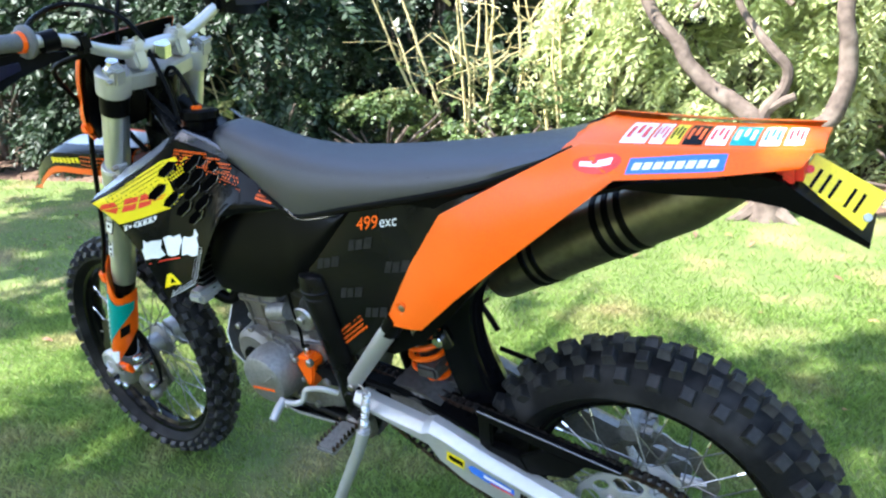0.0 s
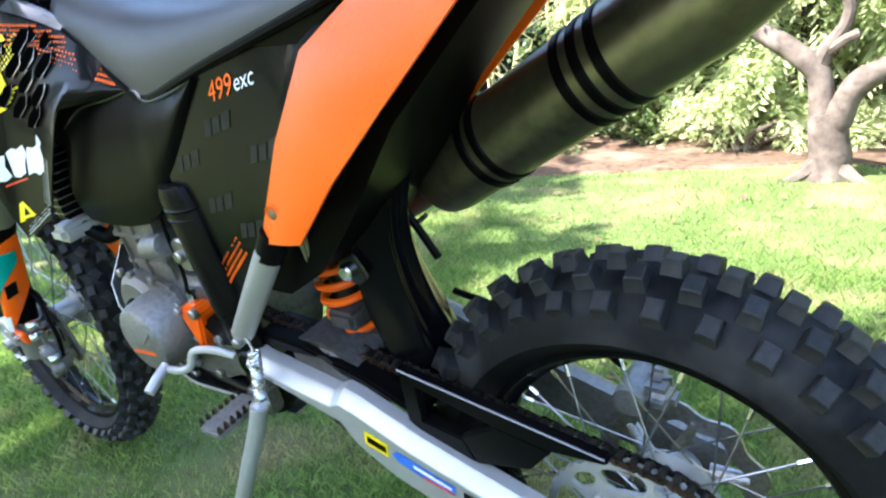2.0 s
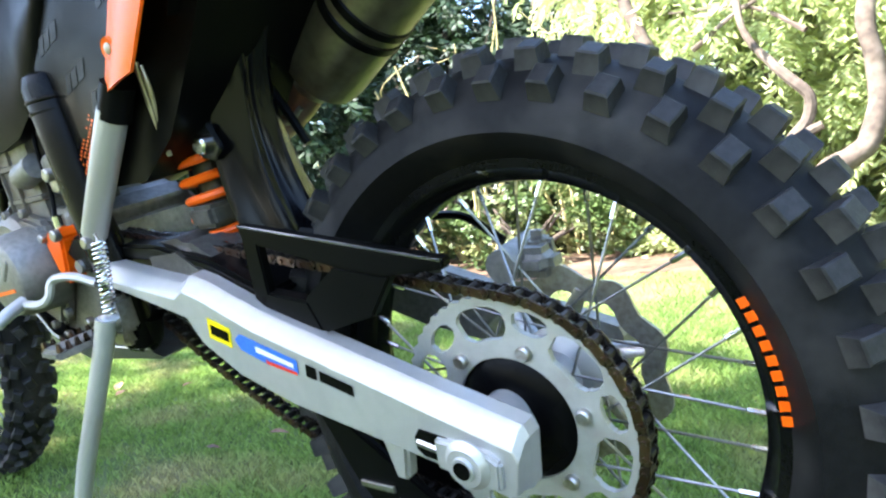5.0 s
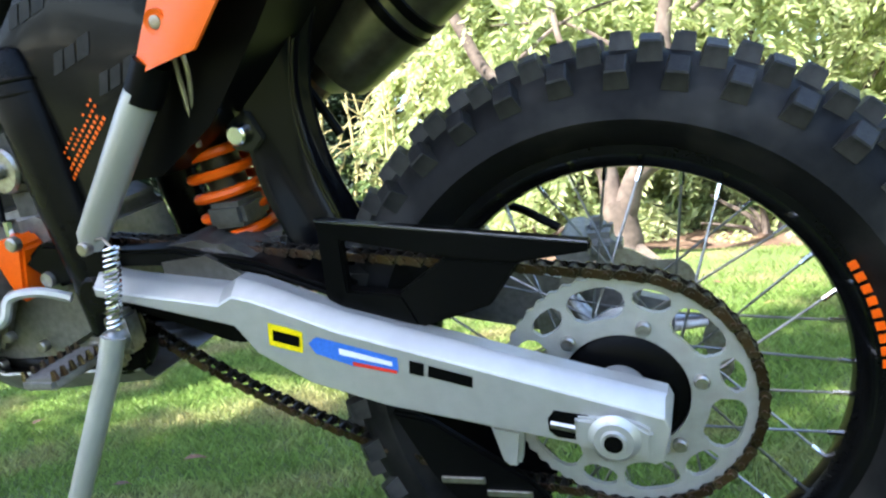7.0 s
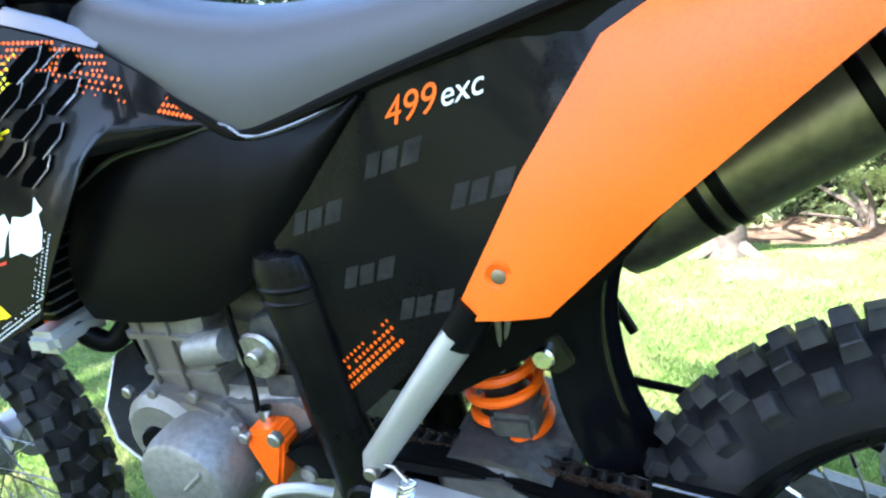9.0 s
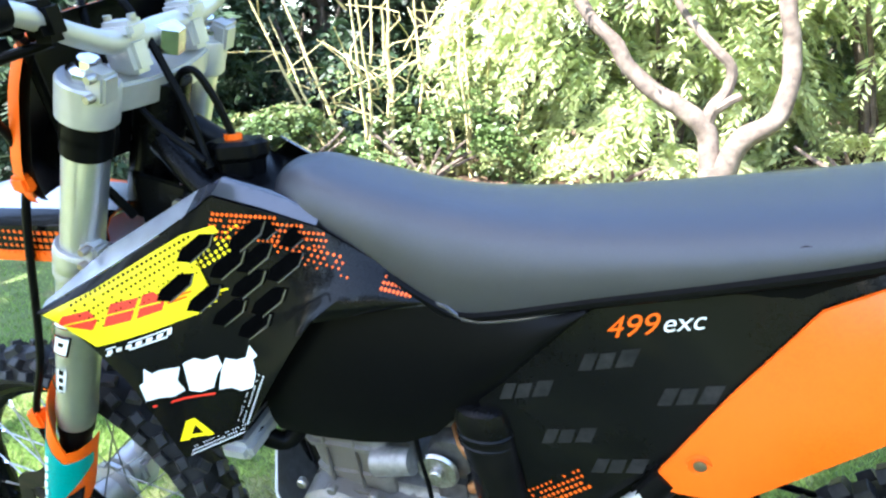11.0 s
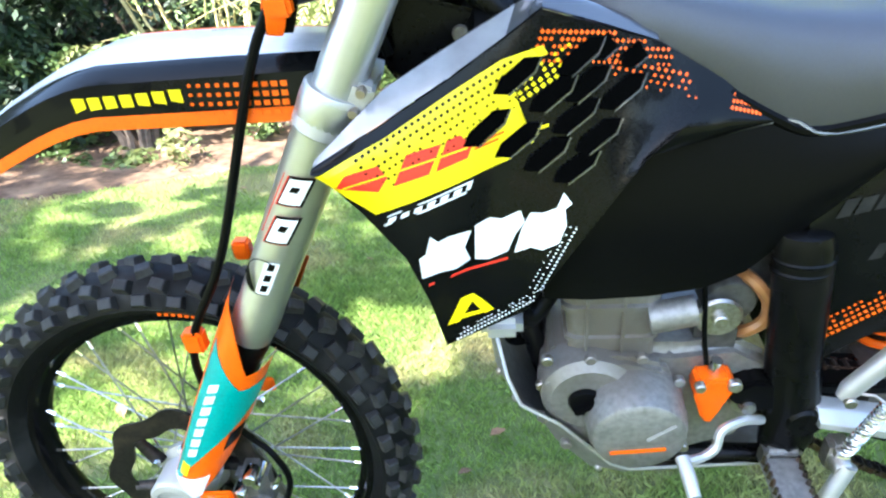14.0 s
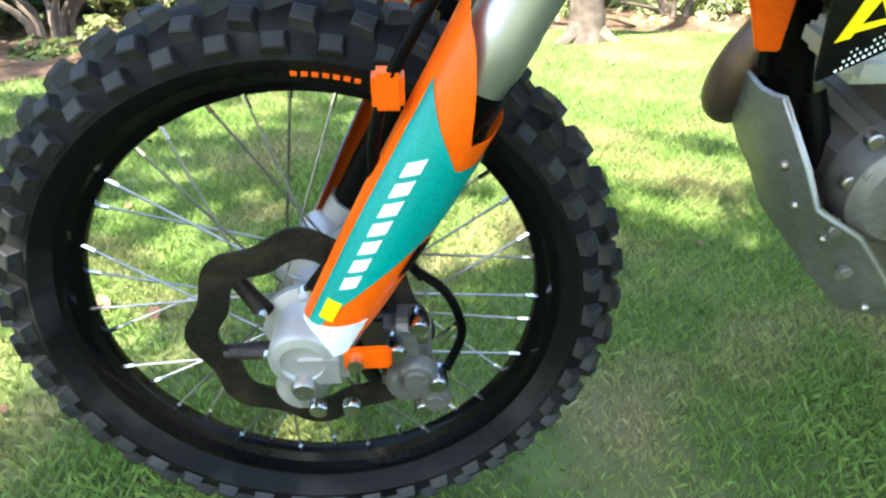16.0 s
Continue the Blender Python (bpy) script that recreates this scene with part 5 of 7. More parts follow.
part("hub_spacer", spun(0, -0.072, 0.335, [(0, -0.022), (0.018, -0.022), (0.024, -0.006), (0.03, 0.01), (0, 0.01)], 28), CAST, bike)


def chain_loop():
    """Points along the pitch line, one every link, from the two sprockets and their common tangents."""
    a, b = Vector((SPROCKET.x, SPROCKET.z)), Vector((-0.642, 0.523))
    d = b - a
    dist, ang = d.length, math.atan2(d.y, d.x)
    off = math.acos((R_REAR - R_FRONT) / dist)
    top = ang - off
    low = ang + off
    arc = [a + R_REAR * Vector((math.cos(low + (2 * math.pi - 2 * off) * k / 160), math.sin(low + (2 * math.pi - 2 * off) * k / 160))) for k in range(161)]
    arc2 = [b + R_FRONT * Vector((math.cos(top + 2 * off * k / 40), math.sin(top + 2 * off * k / 40))) for k in range(41)]
    slack = []
    for k in range(1, 30):
        t = k / 30
        slack.append(arc2[-1].lerp(arc[0], t) - Vector((0, 0.058 * 4 * t * (1 - t))))
    line = arc + arc2 + slack + [arc[0]]
    out, need = [line[0]], 0.015875
    for p, q in zip(line, line[1:]):
        seg = (q - p).length
        while need <= seg and seg > 1e-9:
            out.append(p.lerp(q, need / seg))
            need += 0.015875
        need -= seg
    return out


def link_mesh(wide):
    w = 0.0098 if wide else 0.0078
    bm = None
    for s in (-1, 1):
        ring = []
        for k in range(16):
            t = 2 * math.pi * k / 16
            x = 0.0079 * (1 if math.cos(t) > 0 else -1) + 0.0072 * math.cos(t)
            ring.append((x, 0.0062 * math.sin(t) * (1 - 0.42 * (abs(x) < 0.0095))))
        b = prism(ring, s * w, s * (w - 0.0018))
        bm = b if bm is None else join(bm, b)
    for sx in (-1, 1):
        bm = join(bm, move(lathe([(0, -w - (0.0024 if wide else -0.001)), (0.0028 if wide else 0.0048, -w - (0.0024 if wide else -0.001)), (0.0028 if wide else 0.0048, w + (0.0024 if wide else -0.001)), (0, w + (0.0024 if wide else -0.001))], 8), Matrix.Translation((0.0079 * sx, 0, 0))))
    return bm


chain = part("chain", spun(-0.642, -0.055, 0.523, [(0.012, -0.003), (0.033, -0.003), (0.033, 0.003), (0.012, 0.003)], 24), STEEL, bike, "rusty drive chain")
loop = chain_loop()
protos = {}
for k, (p, q) in enumerate(zip(loop, loop[1:])):
    d = q - p
    m = Matrix.Translation(((p.x + q.x) / 2, SPROCKET.y, (p.y + q.y) / 2)) @ Matrix.Rotation(-math.atan2(d.y, d.x), 4, "Y")
    wide = k % 2
    if wide not in protos:
        protos[wide] = part("link", link_mesh(wide), RUST if wide else DARKSTEEL, chain)
        protos[wide].matrix_basis = m
    else:
        again(protos[wide], m, chain)

rtilt = Matrix.Translation(REAR) @ WHEEL_TILT
rdisc = part("rear_disc", move(lathe([(0.082, 0.066), (0.108, 0.066), (0.108, 0.07), (0.082, 0.07)], 110, closed=True, wave=lambda a: 1 + 0.05 * math.cos(10 * a)), rtilt), STEEL, bike, "wavy steel rear brake disc")
for k in range(6):
    a = math.pi * k / 3
    part("disc_arm", move(tube([(0.045 * math.sin(a), 0.062, 0.045 * math.cos(a)), (0.088 * math.sin(a + 0.25), 0.068, 0.088 * math.cos(a + 0.25))], [0.012, 0.008], 8, 0.4), rtilt), STEEL, rdisc)
part("rear_caliper", join(box(-0.035, 0.075, 0.45, 0.075, 0.042, 0.034, 0.012, 3), box(-0.025, 0.09, 0.462, 0.034, 0.026, 0.036, 0.01, 3), spun(-0.05, 0.085, 0.452, [(0, -0.04), (0.02, -0.04), (0.022, 0.03), (0, 0.03)], 20)), CAST, bike, "silver rear brake caliper")
strap("rear_brake_hose", [(-0.07, 0.09, 0.47), (-0.13, 0.1, 0.5), (-0.22, 0.115, 0.5), (-0.35, 0.12, 0.52)], 0.0055, BLACK)

# shock, airbox, inner fender
# Silver body coloured as dark steel, which paints in the deep shade here.
part("shock_body", tube([(-0.43, 0, 0.49), (-0.47, 0.01, 0.82)], 0.024, 18), DARKSTEEL, bike, "shock absorber darkened for the shade round it")
shock = []
for k in range(181):
    t = k / 180
    a = 2 * math.pi * 6 * t
    c = Vector((-0.432, 0, 0.515)).lerp(Vector((-0.45, 0.005, 0.66)), t)
    shock.append(c + Vector((0.04 * math.cos(a), 0.04 * math.sin(a), 0)))
part("shock_spring", tube(shock, 0.0062, 8), ORANGE, bike, "orange shock spring")
part("linkage", join(prism([(-0.5, 0.46), (-0.42, 0.47), (-0.37, 0.5), (-0.36, 0.53), (-0.4, 0.53), (-0.5, 0.5)], -0.03, 0.03, 0.006), box(-0.42, -0.02, 0.56, 0.05, 0.06, 0.03, 0.006)), CASTDARK, bike, "grimy cast shock linkage")
part("airbox", loft([[(x, -h, z0), (x, -h * 0.98, z1 - 0.01), (x, -h * 0.7, z1), (x, h * 0.7, z1), (x, h * 1.2, z1 - 0.01), (x, h * 1.2, z0)] for x, h, z0, z1 in ((-0.6, 0.078, 0.68, 0.84), (-0.54, 0.08, 0.62, 0.92), (-0.46, 0.081, 0.62, 0.965), (-0.38, 0.08, 0.665, 0.99), (-0.3, 0.079, 0.745, 1.012), (-0.2, 0.077, 0.86, 1.012), (-0.06, 0.066, 0.98, 1.045))]), BLACK, bike, "black airbox")


def flap():
    rings = []
    for x, z, w in ((-0.3, 0.83, 0.04), (-0.322, 0.78, 0.038), (-0.345, 0.73, 0.034), (-0.358, 0.68, 0.036), (-0.358, 0.63, 0.04), (-0.35, 0.58, 0.044), (-0.337, 0.54, 0.046), (-0.325, 0.5, 0.047), (-0.33, 0.46, 0.046)):
        ring = []
        for k in range(33):
            u = -1 + k / 16
            ring.append((x + 0.002 + 0.014 * u + 0.034 * (1 - u * u) + 0.011 * math.exp(-((u + 0.45) * 6) ** 2) + 0.009 * math.exp(-((u - 0.25) * 6) ** 2), 0.012 + 1.2 * w * u, z))
        rings.append(ring)
    fine = [smooth_path([r[k] for r in rings], 3) for k in range(33)]
    bm = loft(list(zip(*fine)), closed=False)
    ex = bmesh.ops.extrude_face_region(bm, geom=list(bm.faces))
    bmesh.ops.translate(bm, verts=[v for v in ex["geom"] if isinstance(v, bmesh.types.BMVert)], vec=(-0.004, 0, 0))
    return bm


FLAP = material("shiny black flap", (0.0028, 0.0028, 0.0036), 0.16, spec=0.13, scale=200, stain=(0.008, 0.008, 0.008))
mud = part("mud_flap", flap(), FLAP, bike, "glossy black inner mud flap")
bolt(-0.374, -0.046, 0.648, 0.012, mud, CHROME, 0.008)
bolt(-0.369, 0.036, 0.739, 0.012, mud, CHROME, 0.008)
part("flap_ear", prism([(-0.392, 0.662), (-0.36, 0.672), (-0.345, 0.64), (-0.362, 0.626), (-0.388, 0.632)], -0.044, -0.036, 0.002), GLOSSY, mud)
part("flap_ear", prism([(-0.395, 0.765), (-0.345, 0.77), (-0.335, 0.6), (-0.365, 0.62), (-0.388, 0.72)], 0.038, 0.046, 0.003), GLOSSY, mud)
part("inner_fender", loft([[(x, -h, z), (x, -h * 0.5, z + 0.012), (x, 0, z + 0.016), (x, h * 0.35, z + 0.012), (x, h * 0.6, z), (x, h * 0.6, z - 0.006), (x, 0, z + 0.008), (x, -h, z - 0.006)] for x, z, h in ((-0.3, 0.79, 0.092), (-0.24, 0.86, 0.096), (-0.16, 0.935, 0.092), (-0.06, 0.995, 0.09), (0.03, 1.022, 0.088), (0.14, 1.03, 0.07))]), BLACK, bike, "black underside of the rear fender")
strap("breather_tube", [(-0.365, 0.05, 0.735), (-0.345, 0.052, 0.7), (-0.322, 0.054, 0.655), (-0.306, 0.056, 0.62)], 0.006, BLACK)
strap("spring_strap", [(-0.395, -0.085, 0.755), (-0.4, -0.082, 0.72), (-0.405, -0.075, 0.665), (-0.41, -0.07, 0.645)], 0.0035, STEEL, "steel retaining hook")
strap("spring_strap", [(-0.387, -0.085, 0.75), (-0.388, -0.082, 0.72), (-0.402, -0.075, 0.67)], 0.003, STEEL, "steel retaining hook")

# exhaust
M0, M1 = Vector((-0.33, 0.135, 0.705)), Vector((0.115, 0.135, 0.95))
MD = (M1 - M0).normalized()


def along(t):
    return M0 + MD * t


ML = (M1 - M0).length
muffler = part("muffler", tube([along(-0.03), along(-0.005), along(0.0), along(0.02), along(ML - 0.09), along(ML - 0.08), along(ML), along(ML + 0.002)], [0.03, 0.046, 0.055, 0.058, 0.058, 0.057, 0.042, 0.03], 40), GUNMETAL, bike, "dark oval muffler with black bands")
for t in (0.105, 0.128, 0.275, 0.3, 0.325):
    part("band", tube([along(t - 0.007), along(t - 0.005), along(t + 0.005), along(t + 0.007)], [0.0585, 0.0605, 0.0605, 0.0585], 40), BLACK, muffler, "black band")
part("outlet", tube([along(ML), along(ML + 0.025)], 0.022, 20), STEEL, muffler)
part("muffler_spring", tube(smooth_path([(-0.34, 0.09, 0.665), (-0.365, 0.085, 0.65), (-0.385, 0.08, 0.66)], 5), 0.004, 6), STEEL, muffler)
part("panel_bolt", box(-0.268, 0.15, 0.842, 0.012, 0.012, 0.012, 0.004), WHITE, bike, "pale panel bolt")
strap("exhaust_header", [(-0.885, 0.02, 0.735), (-0.93, 0.03, 0.69), (-0.968, 0.04, 0.625), (-0.975, 0.055, 0.575), (-0.95, 0.085, 0.545), (-0.9, 0.11, 0.56), (-0.8, 0.115, 0.6), (-0.68, 0.115, 0.63), (-0.55, 0.12, 0.62), (-0.42, 0.13, 0.655), (-0.345, 0.135, 0.697)], 0.0245, HEADER, "heat-stained exhaust header pipe", 18, 6)

# plate
PLATE_X, PLATE_Z = Vector((0.084, 0, -0.05)).normalized(), Vector((0.022, 0.04, 0.037)).normalized()
PLATE_Y = PLATE_Z.cross(PLATE_X)
plate.matrix_basis = Matrix.Translation((0.256, -0.008, 0.994)) @ Matrix((PLATE_X, PLATE_Y, PLATE_Z)).transposed().to_4x4()

# ---- decals on the motorcycle ----
from mathutils.bvhtree import BVHTree


def shape_mesh(polys, cuts=2):
    """A flat bmesh in (x, 0, z) from outlines."""
    bm = bmesh.new()
    for poly in polys:
        bm.faces.new([bm.verts.new((x, 0, z)) for x, z in poly])
    bmesh.ops.triangulate(bm, faces=bm.faces)
    if cuts:
        bmesh.ops.subdivide_edges(bm, edges=bm.edges, cuts=cuts, use_grid_fill=True)
        bmesh.ops.triangulate(bm, faces=bm.faces)
    return bm


trees = {}


def decal(name, bm, target, mat, label="", lift=0.0009, side=-1):
    """Lays a flat shape onto the outer face of a panel, seen from the side."""
    if target.name not in trees:
        b = bmesh.new()
        b.from_mesh(target.data)
        trees[target.name] = BVHTree.FromBMesh(b)
        b.free()
    gone = []
    for v in bm.verts:
        hit = trees[target.name].ray_cast(Vector((v.co.x, 0.6 * side, v.co.z)), Vector((0, -side, 0)))
        if hit[0] is None:
            near = trees[target.name].find_nearest(Vector((v.co.x, 0.3 * side, v.co.z)))
            gone.append(v)
            v.co.y = near[0].y
        else:
            v.co.y = hit[0].y + lift * side
    bmesh.ops.delete(bm, geom=gone, context="VERTS")
    for v in bm.verts:
        v.co.y += 0
    return part(name, bm, mat, target, label, smooth=False)


def letters(text, x, z, height, slant, rise):
    """A flat mesh of the built-in font at (x, z), leaning and rising."""
    cu = bpy.data.curves.new("text", "FONT")
    cu.body, cu.size, cu.shear = text, height * 1.4, slant
    cu.fill_mode = "FRONT"
    ob = bpy.data.objects.new("text", cu)
    me = ob.to_mesh().copy()
    ob.to_mesh_clear()
    bm = bmesh.new()
    bm.from_mesh(me)
    bpy.data.meshes.remove(me)
    bpy.data.objects.remove(ob)
    for v in bm.verts:
        v.co = Vector((x + v.co.x, 0, z + v.co.y + v.co.x * rise))
    bmesh.ops.triangulate(bm, faces=bm.faces)
    return bm


def bar(x0, z0, x1, z1, h, lean=0.0):
    """A slanted bar from one end of its base line to the other."""
    return [(x0, z0), (x1, z1), (x1 + lean, z1 + h), (x0 + lean, z0 + h)]


def dots(x0, z0, x1, z1, nu, nv, du, dv, size, seed, fade=0.0):
    """A halftone of small lozenges on a slanted grid."""
    rng = np.random.default_rng(seed)
    out = []
    for i in range(nu):
        for j in range(nv):
            if rng.random() < fade * (j / nv):
                continue
            x, z = x0 + (x1 - x0) * i / nu + du * j, z0 + (z1 - z0) * i / nu + dv * j
            s = size * (1 - 0.45 * j / nv)
            out.append([(x - s, z), (x, z - s), (x + s, z), (x, z + s)])
    return out


# shroud
sh = left_shroud
decal("yellow_field", shape_mesh([[(-1.124, 0.929), (-1.1, 0.902), (-1.074, 0.878), (-1.0, 0.893), (-0.938, 0.908), (-0.97, 0.911), (-0.915, 0.922), (-0.955, 0.932), (-0.975, 0.94), (-0.945, 0.955), (-0.93, 0.968), (-0.955, 0.976), (-0.94, 0.992), (-0.9, 1.004), (-0.905, 1.012), (-0.945, 1.004), (-0.99, 0.984), (-1.06, 0.951)]], 9), sh, YELLOW, "yellow decal field with torn edge", lift=0.0022)
decal("brush_stroke", shape_mesh([bar(-0.96, 0.918, -0.91, 0.929, 0.003), bar(-0.955, 0.924, -0.9, 0.935, 0.003), bar(-0.98, 0.905, -0.925, 0.916, 0.003)], 2), sh, YELLOW)
decal("yellow_dots", shape_mesh( dots(-0.945, 0.955, -0.885, 0.985, 9, 4, 0.004, 0.009, 0.003, 4, 0.6), 0), sh, YELLOW)
decal("black_dots", shape_mesh(dots(-1.085, 0.938, -0.93, 1.004, 26, 6, 0.004, -0.007, 0.0023, 5, 0.5), 0), sh, GLOSS, lift=0.0034)
decal("orange_dots", shape_mesh(dots(-0.905, 1.024, -0.765, 1.002, 26, 5, -0.0025, -0.0062, 0.0025, 6, 0.3), 0), sh, ORANGE)
decal("orange_dots", shape_mesh(dots(-0.84, 0.99, -0.755, 0.965, 12, 4, 0.003, -0.007, 0.0022, 7, 0.7), 0), sh, ORANGE)
decal("orange_dots", shape_mesh(dots(-0.715, 0.932, -0.68, 0.92, 8, 4, 0.002, 0.005, 0.0023, 8), 0), sh, ORANGE)
SPONSOR = [[(-1.107, 0.914), (-1.068, 0.903), (-1.058, 0.916), (-1.066, 0.929), (-1.097, 0.926)], [(-1.053, 0.906), (-1.019, 0.911), (-1.005, 0.938), (-1.039, 0.934)], [(-1.012, 0.912), (-0.981, 0.919), (-0.976, 0.93), (-0.987, 0.943), (-1.0, 0.94)]]
for mark in SPONSOR:
    decal("sponsor_mark", shape_mesh([mark], 3), sh, RED, "red sponsor mark drawn as plain shapes", lift=0.0034)
decal("sponsor_gap", shape_mesh([bar(-1.1, 0.9125, -0.98, 0.9285, 0.0018)], 3), sh, YELLOW, lift=0.0042)
decal("thin_lines", shape_mesh([bar(-0.972, 0.93, -0.944, 0.936, 0.0025), bar(-0.974, 0.925, -0.95, 0.93, 0.0025)], 1), sh, ORANGE, lift=0.0034)
decal("name_bar", shape_mesh([bar(-1.068, 0.862, -0.985, 0.881, 0.0025, 0.001), bar(-1.064, 0.872, -0.978, 0.892, 0.002, 0.001)] + [bar(-1.064 + 0.0132 * k, 0.8655 + 0.0031 * k, -1.056 + 0.0132 * k, 0.8675 + 0.0031 * k, 0.0055, 0.002) for k in range(6)] + [bar(-0.985, 0.884, -0.98, 0.885, 0.008, 0.003)], 1), sh, WHITE, "white outlined name drawn as bars")
MAKER = [[(-1.036, 0.793), (-1.018, 0.797), (-1.0, 0.796), (-0.985, 0.803), (-0.99, 0.82), (-0.982, 0.838), (-1.006, 0.838), (-1.016, 0.834), (-1.024, 0.842), (-1.03, 0.822), (-1.037, 0.818)],
         [(-0.98, 0.802), (-0.965, 0.8), (-0.945, 0.807), (-0.936, 0.826), (-0.926, 0.838), (-0.93, 0.852), (-0.95, 0.845), (-0.962, 0.848), (-0.978, 0.842), (-0.974, 0.826)],
         [(-0.938, 0.804), (-0.92, 0.808), (-0.908, 0.803), (-0.89, 0.81), (-0.882, 0.83), (-0.886, 0.846), (-0.876, 0.853), (-0.885, 0.866), (-0.892, 0.85), (-0.906, 0.846), (-0.92, 0.848), (-0.93, 0.83)]]
decal("maker_mark", shape_mesh(MAKER, 2), sh, WHITE, "torn white maker's mark drawn as plain shapes")
decal("racing_line", shape_mesh([bar(-1.03, 0.782, -0.945, 0.797, 0.003)], 1), sh, RED)
decal("chevron", shape_mesh([[(-1.015, 0.722), (-0.998, 0.755), (-0.985, 0.76), (-0.976, 0.752), (-0.962, 0.736), (-0.973, 0.732), (-0.986, 0.75), (-1.002, 0.724)], [(-1.002, 0.7275), (-0.975, 0.733), (-0.966, 0.739), (-0.999, 0.7335)]], 2), sh, YELLOW, "yellow triangular badge")
decal("grey_dots", shape_mesh(dots(-1.005, 0.7, -0.91, 0.745, 24, 3, 0.004, 0.007, 0.0016, 9, 0.4) + dots(-0.91, 0.755, -0.87, 0.83, 18, 3, -0.006, 0.002, 0.0015, 10, 0.5), 0), sh, WHITE)
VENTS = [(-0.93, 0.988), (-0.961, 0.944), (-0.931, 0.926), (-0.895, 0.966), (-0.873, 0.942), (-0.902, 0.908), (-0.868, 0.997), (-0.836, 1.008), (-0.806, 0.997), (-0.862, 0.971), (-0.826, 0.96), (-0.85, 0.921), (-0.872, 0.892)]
# Vents are flat decals: near-black stands in for the shade inside openings.
VENT_SHADE = material("matt black vent mesh", (0.0015, 0.0015, 0.0015), 0.9, spec=0.0, scale=100)
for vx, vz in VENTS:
    patch = [(-0.024, -0.013), (-0.009, -0.016), (0.017, 0.002), (0.023, 0.015), (0.007, 0.016), (-0.017, 0.0)]
    decal("vent", shape_mesh([[(vx + a, vz + b) for a, b in patch]], 1), sh, VENT_SHADE, "flat dark patch standing in for a vent's shade", lift=0.0036)
    # Thin grey strip paints the light catching the vent's lower edge.
    decal("vent_lip", shape_mesh([[(vx - 0.009, vz - 0.018), (vx + 0.0185, vz + 0.0005), (vx + 0.025, vz + 0.015), (vx + 0.023, vz + 0.015), (vx + 0.017, vz + 0.002), (vx - 0.009, vz - 0.016)]], 1), sh, FRAMEGLOSS, lift=0.0042)

# side panel
sp_ = left_airbox
decal("number_mark", letters("499", -0.471, 0.893, 0.024, 0.25, 0.2), sp_, ORANGE, "orange model number", lift=0.0012)
decal("model_mark", letters("exc", -0.417, 0.905, 0.02, 0.2, 0.2), sp_, WHITE, "white model letters", lift=0.0012)
decal("orange_dots", shape_mesh(dots(-0.565, 0.635, -0.487, 0.697, 14, 4, -0.004, 0.007, 0.0032, 11, 0.3), 0), sp_, ORANGE)
decal("orange_dots", shape_mesh(dots(-0.6, 0.82, -0.545, 0.868, 8, 2, 0.001, 0.006, 0.002, 12, 0.5), 0), sp_, ORANGE)
GHOST = material("faint grey print", (0.026, 0.025, 0.024), 0.4, spec=0.1, dark=(0.006, 0.006, 0.006), stain=(0.009, 0.009, 0.009), stain_scale=60, scale=120, amount=0.8)
for gx, gz in ((-0.59, 0.8), (-0.545, 0.745), (-0.5, 0.85), (-0.49, 0.715), (-0.42, 0.82)):
    decal("ghost_mark", shape_mesh([bar(gx, gz, gx + 0.014, gz + 0.003, 0.022, 0.008), bar(gx + 0.018, gz + 0.004, gx + 0.034, gz + 0.008, 0.02, 0.006), bar(gx + 0.038, gz + 0.009, gx + 0.056, gz + 0.013, 0.022, 0.008)], 1), sp_, GHOST, "faint repeated mark drawn as bars")

def panel_lip():
    inner = [(-0.455, -0.068, 0.949), (-0.37, -0.064, 0.969), (-0.29, -0.06, 0.979), (-0.14, -0.06, 1.03)]
    outer = [(-0.47, -0.0835, 0.933), (-0.37, -0.0795, 0.957), (-0.29, -0.0755, 0.965), (-0.14, -0.0765, 1.018)]
    return panel(inner, outer, 3, 0.0, 0.002, 4)


# Grey strip stands in for the bright reflection along the panel's top.
side_pair("panel_lip", panel_lip, FRAMEGLOSS, "upper edge of the side panel with grey sheen")

# tail
tp = left_tail
decal("tyre_badge", shape_mesh([bar(0.03, 1.0445, 0.142, 1.0475, 0.0115)], 4), tp, BLUE, "blue badge with white bars")
decal("tyre_bars", shape_mesh([bar(0.036 + 0.0125 * k, 1.048 + 0.0003 * k, 0.0455 + 0.0125 * k, 1.0483 + 0.0003 * k, 0.005, 0.0015) for k in range(8)], 1), tp, WHITE, lift=0.0017)
decal("oval_badge", shape_mesh([[(-0.014 + 0.034 * math.cos(t * 0.3927), 1.05 + 0.009 * math.sin(t * 0.3927) + 0.0035 * math.cos(t * 0.3927)) for t in range(16)]], 2), tp, RED, "red oval badge")
decal("oval_bars", shape_mesh([bar(-0.036, 1.046, 0.008, 1.052, 0.005)], 2), tp, WHITE, lift=0.0017)
bolt(-0.376, -0.1225, 0.77, 0.0065, tp, STEEL, 0.002)
part("bolt_dish", spun(-0.376, -0.121, 0.77, [(0.0, -0.001), (0.009, -0.001), (0.012, -0.003), (0.013, 0.001), (0.0, 0.001)], 20), ORANGE, tp)
strip = bpy.data.objects["rear_fender"]


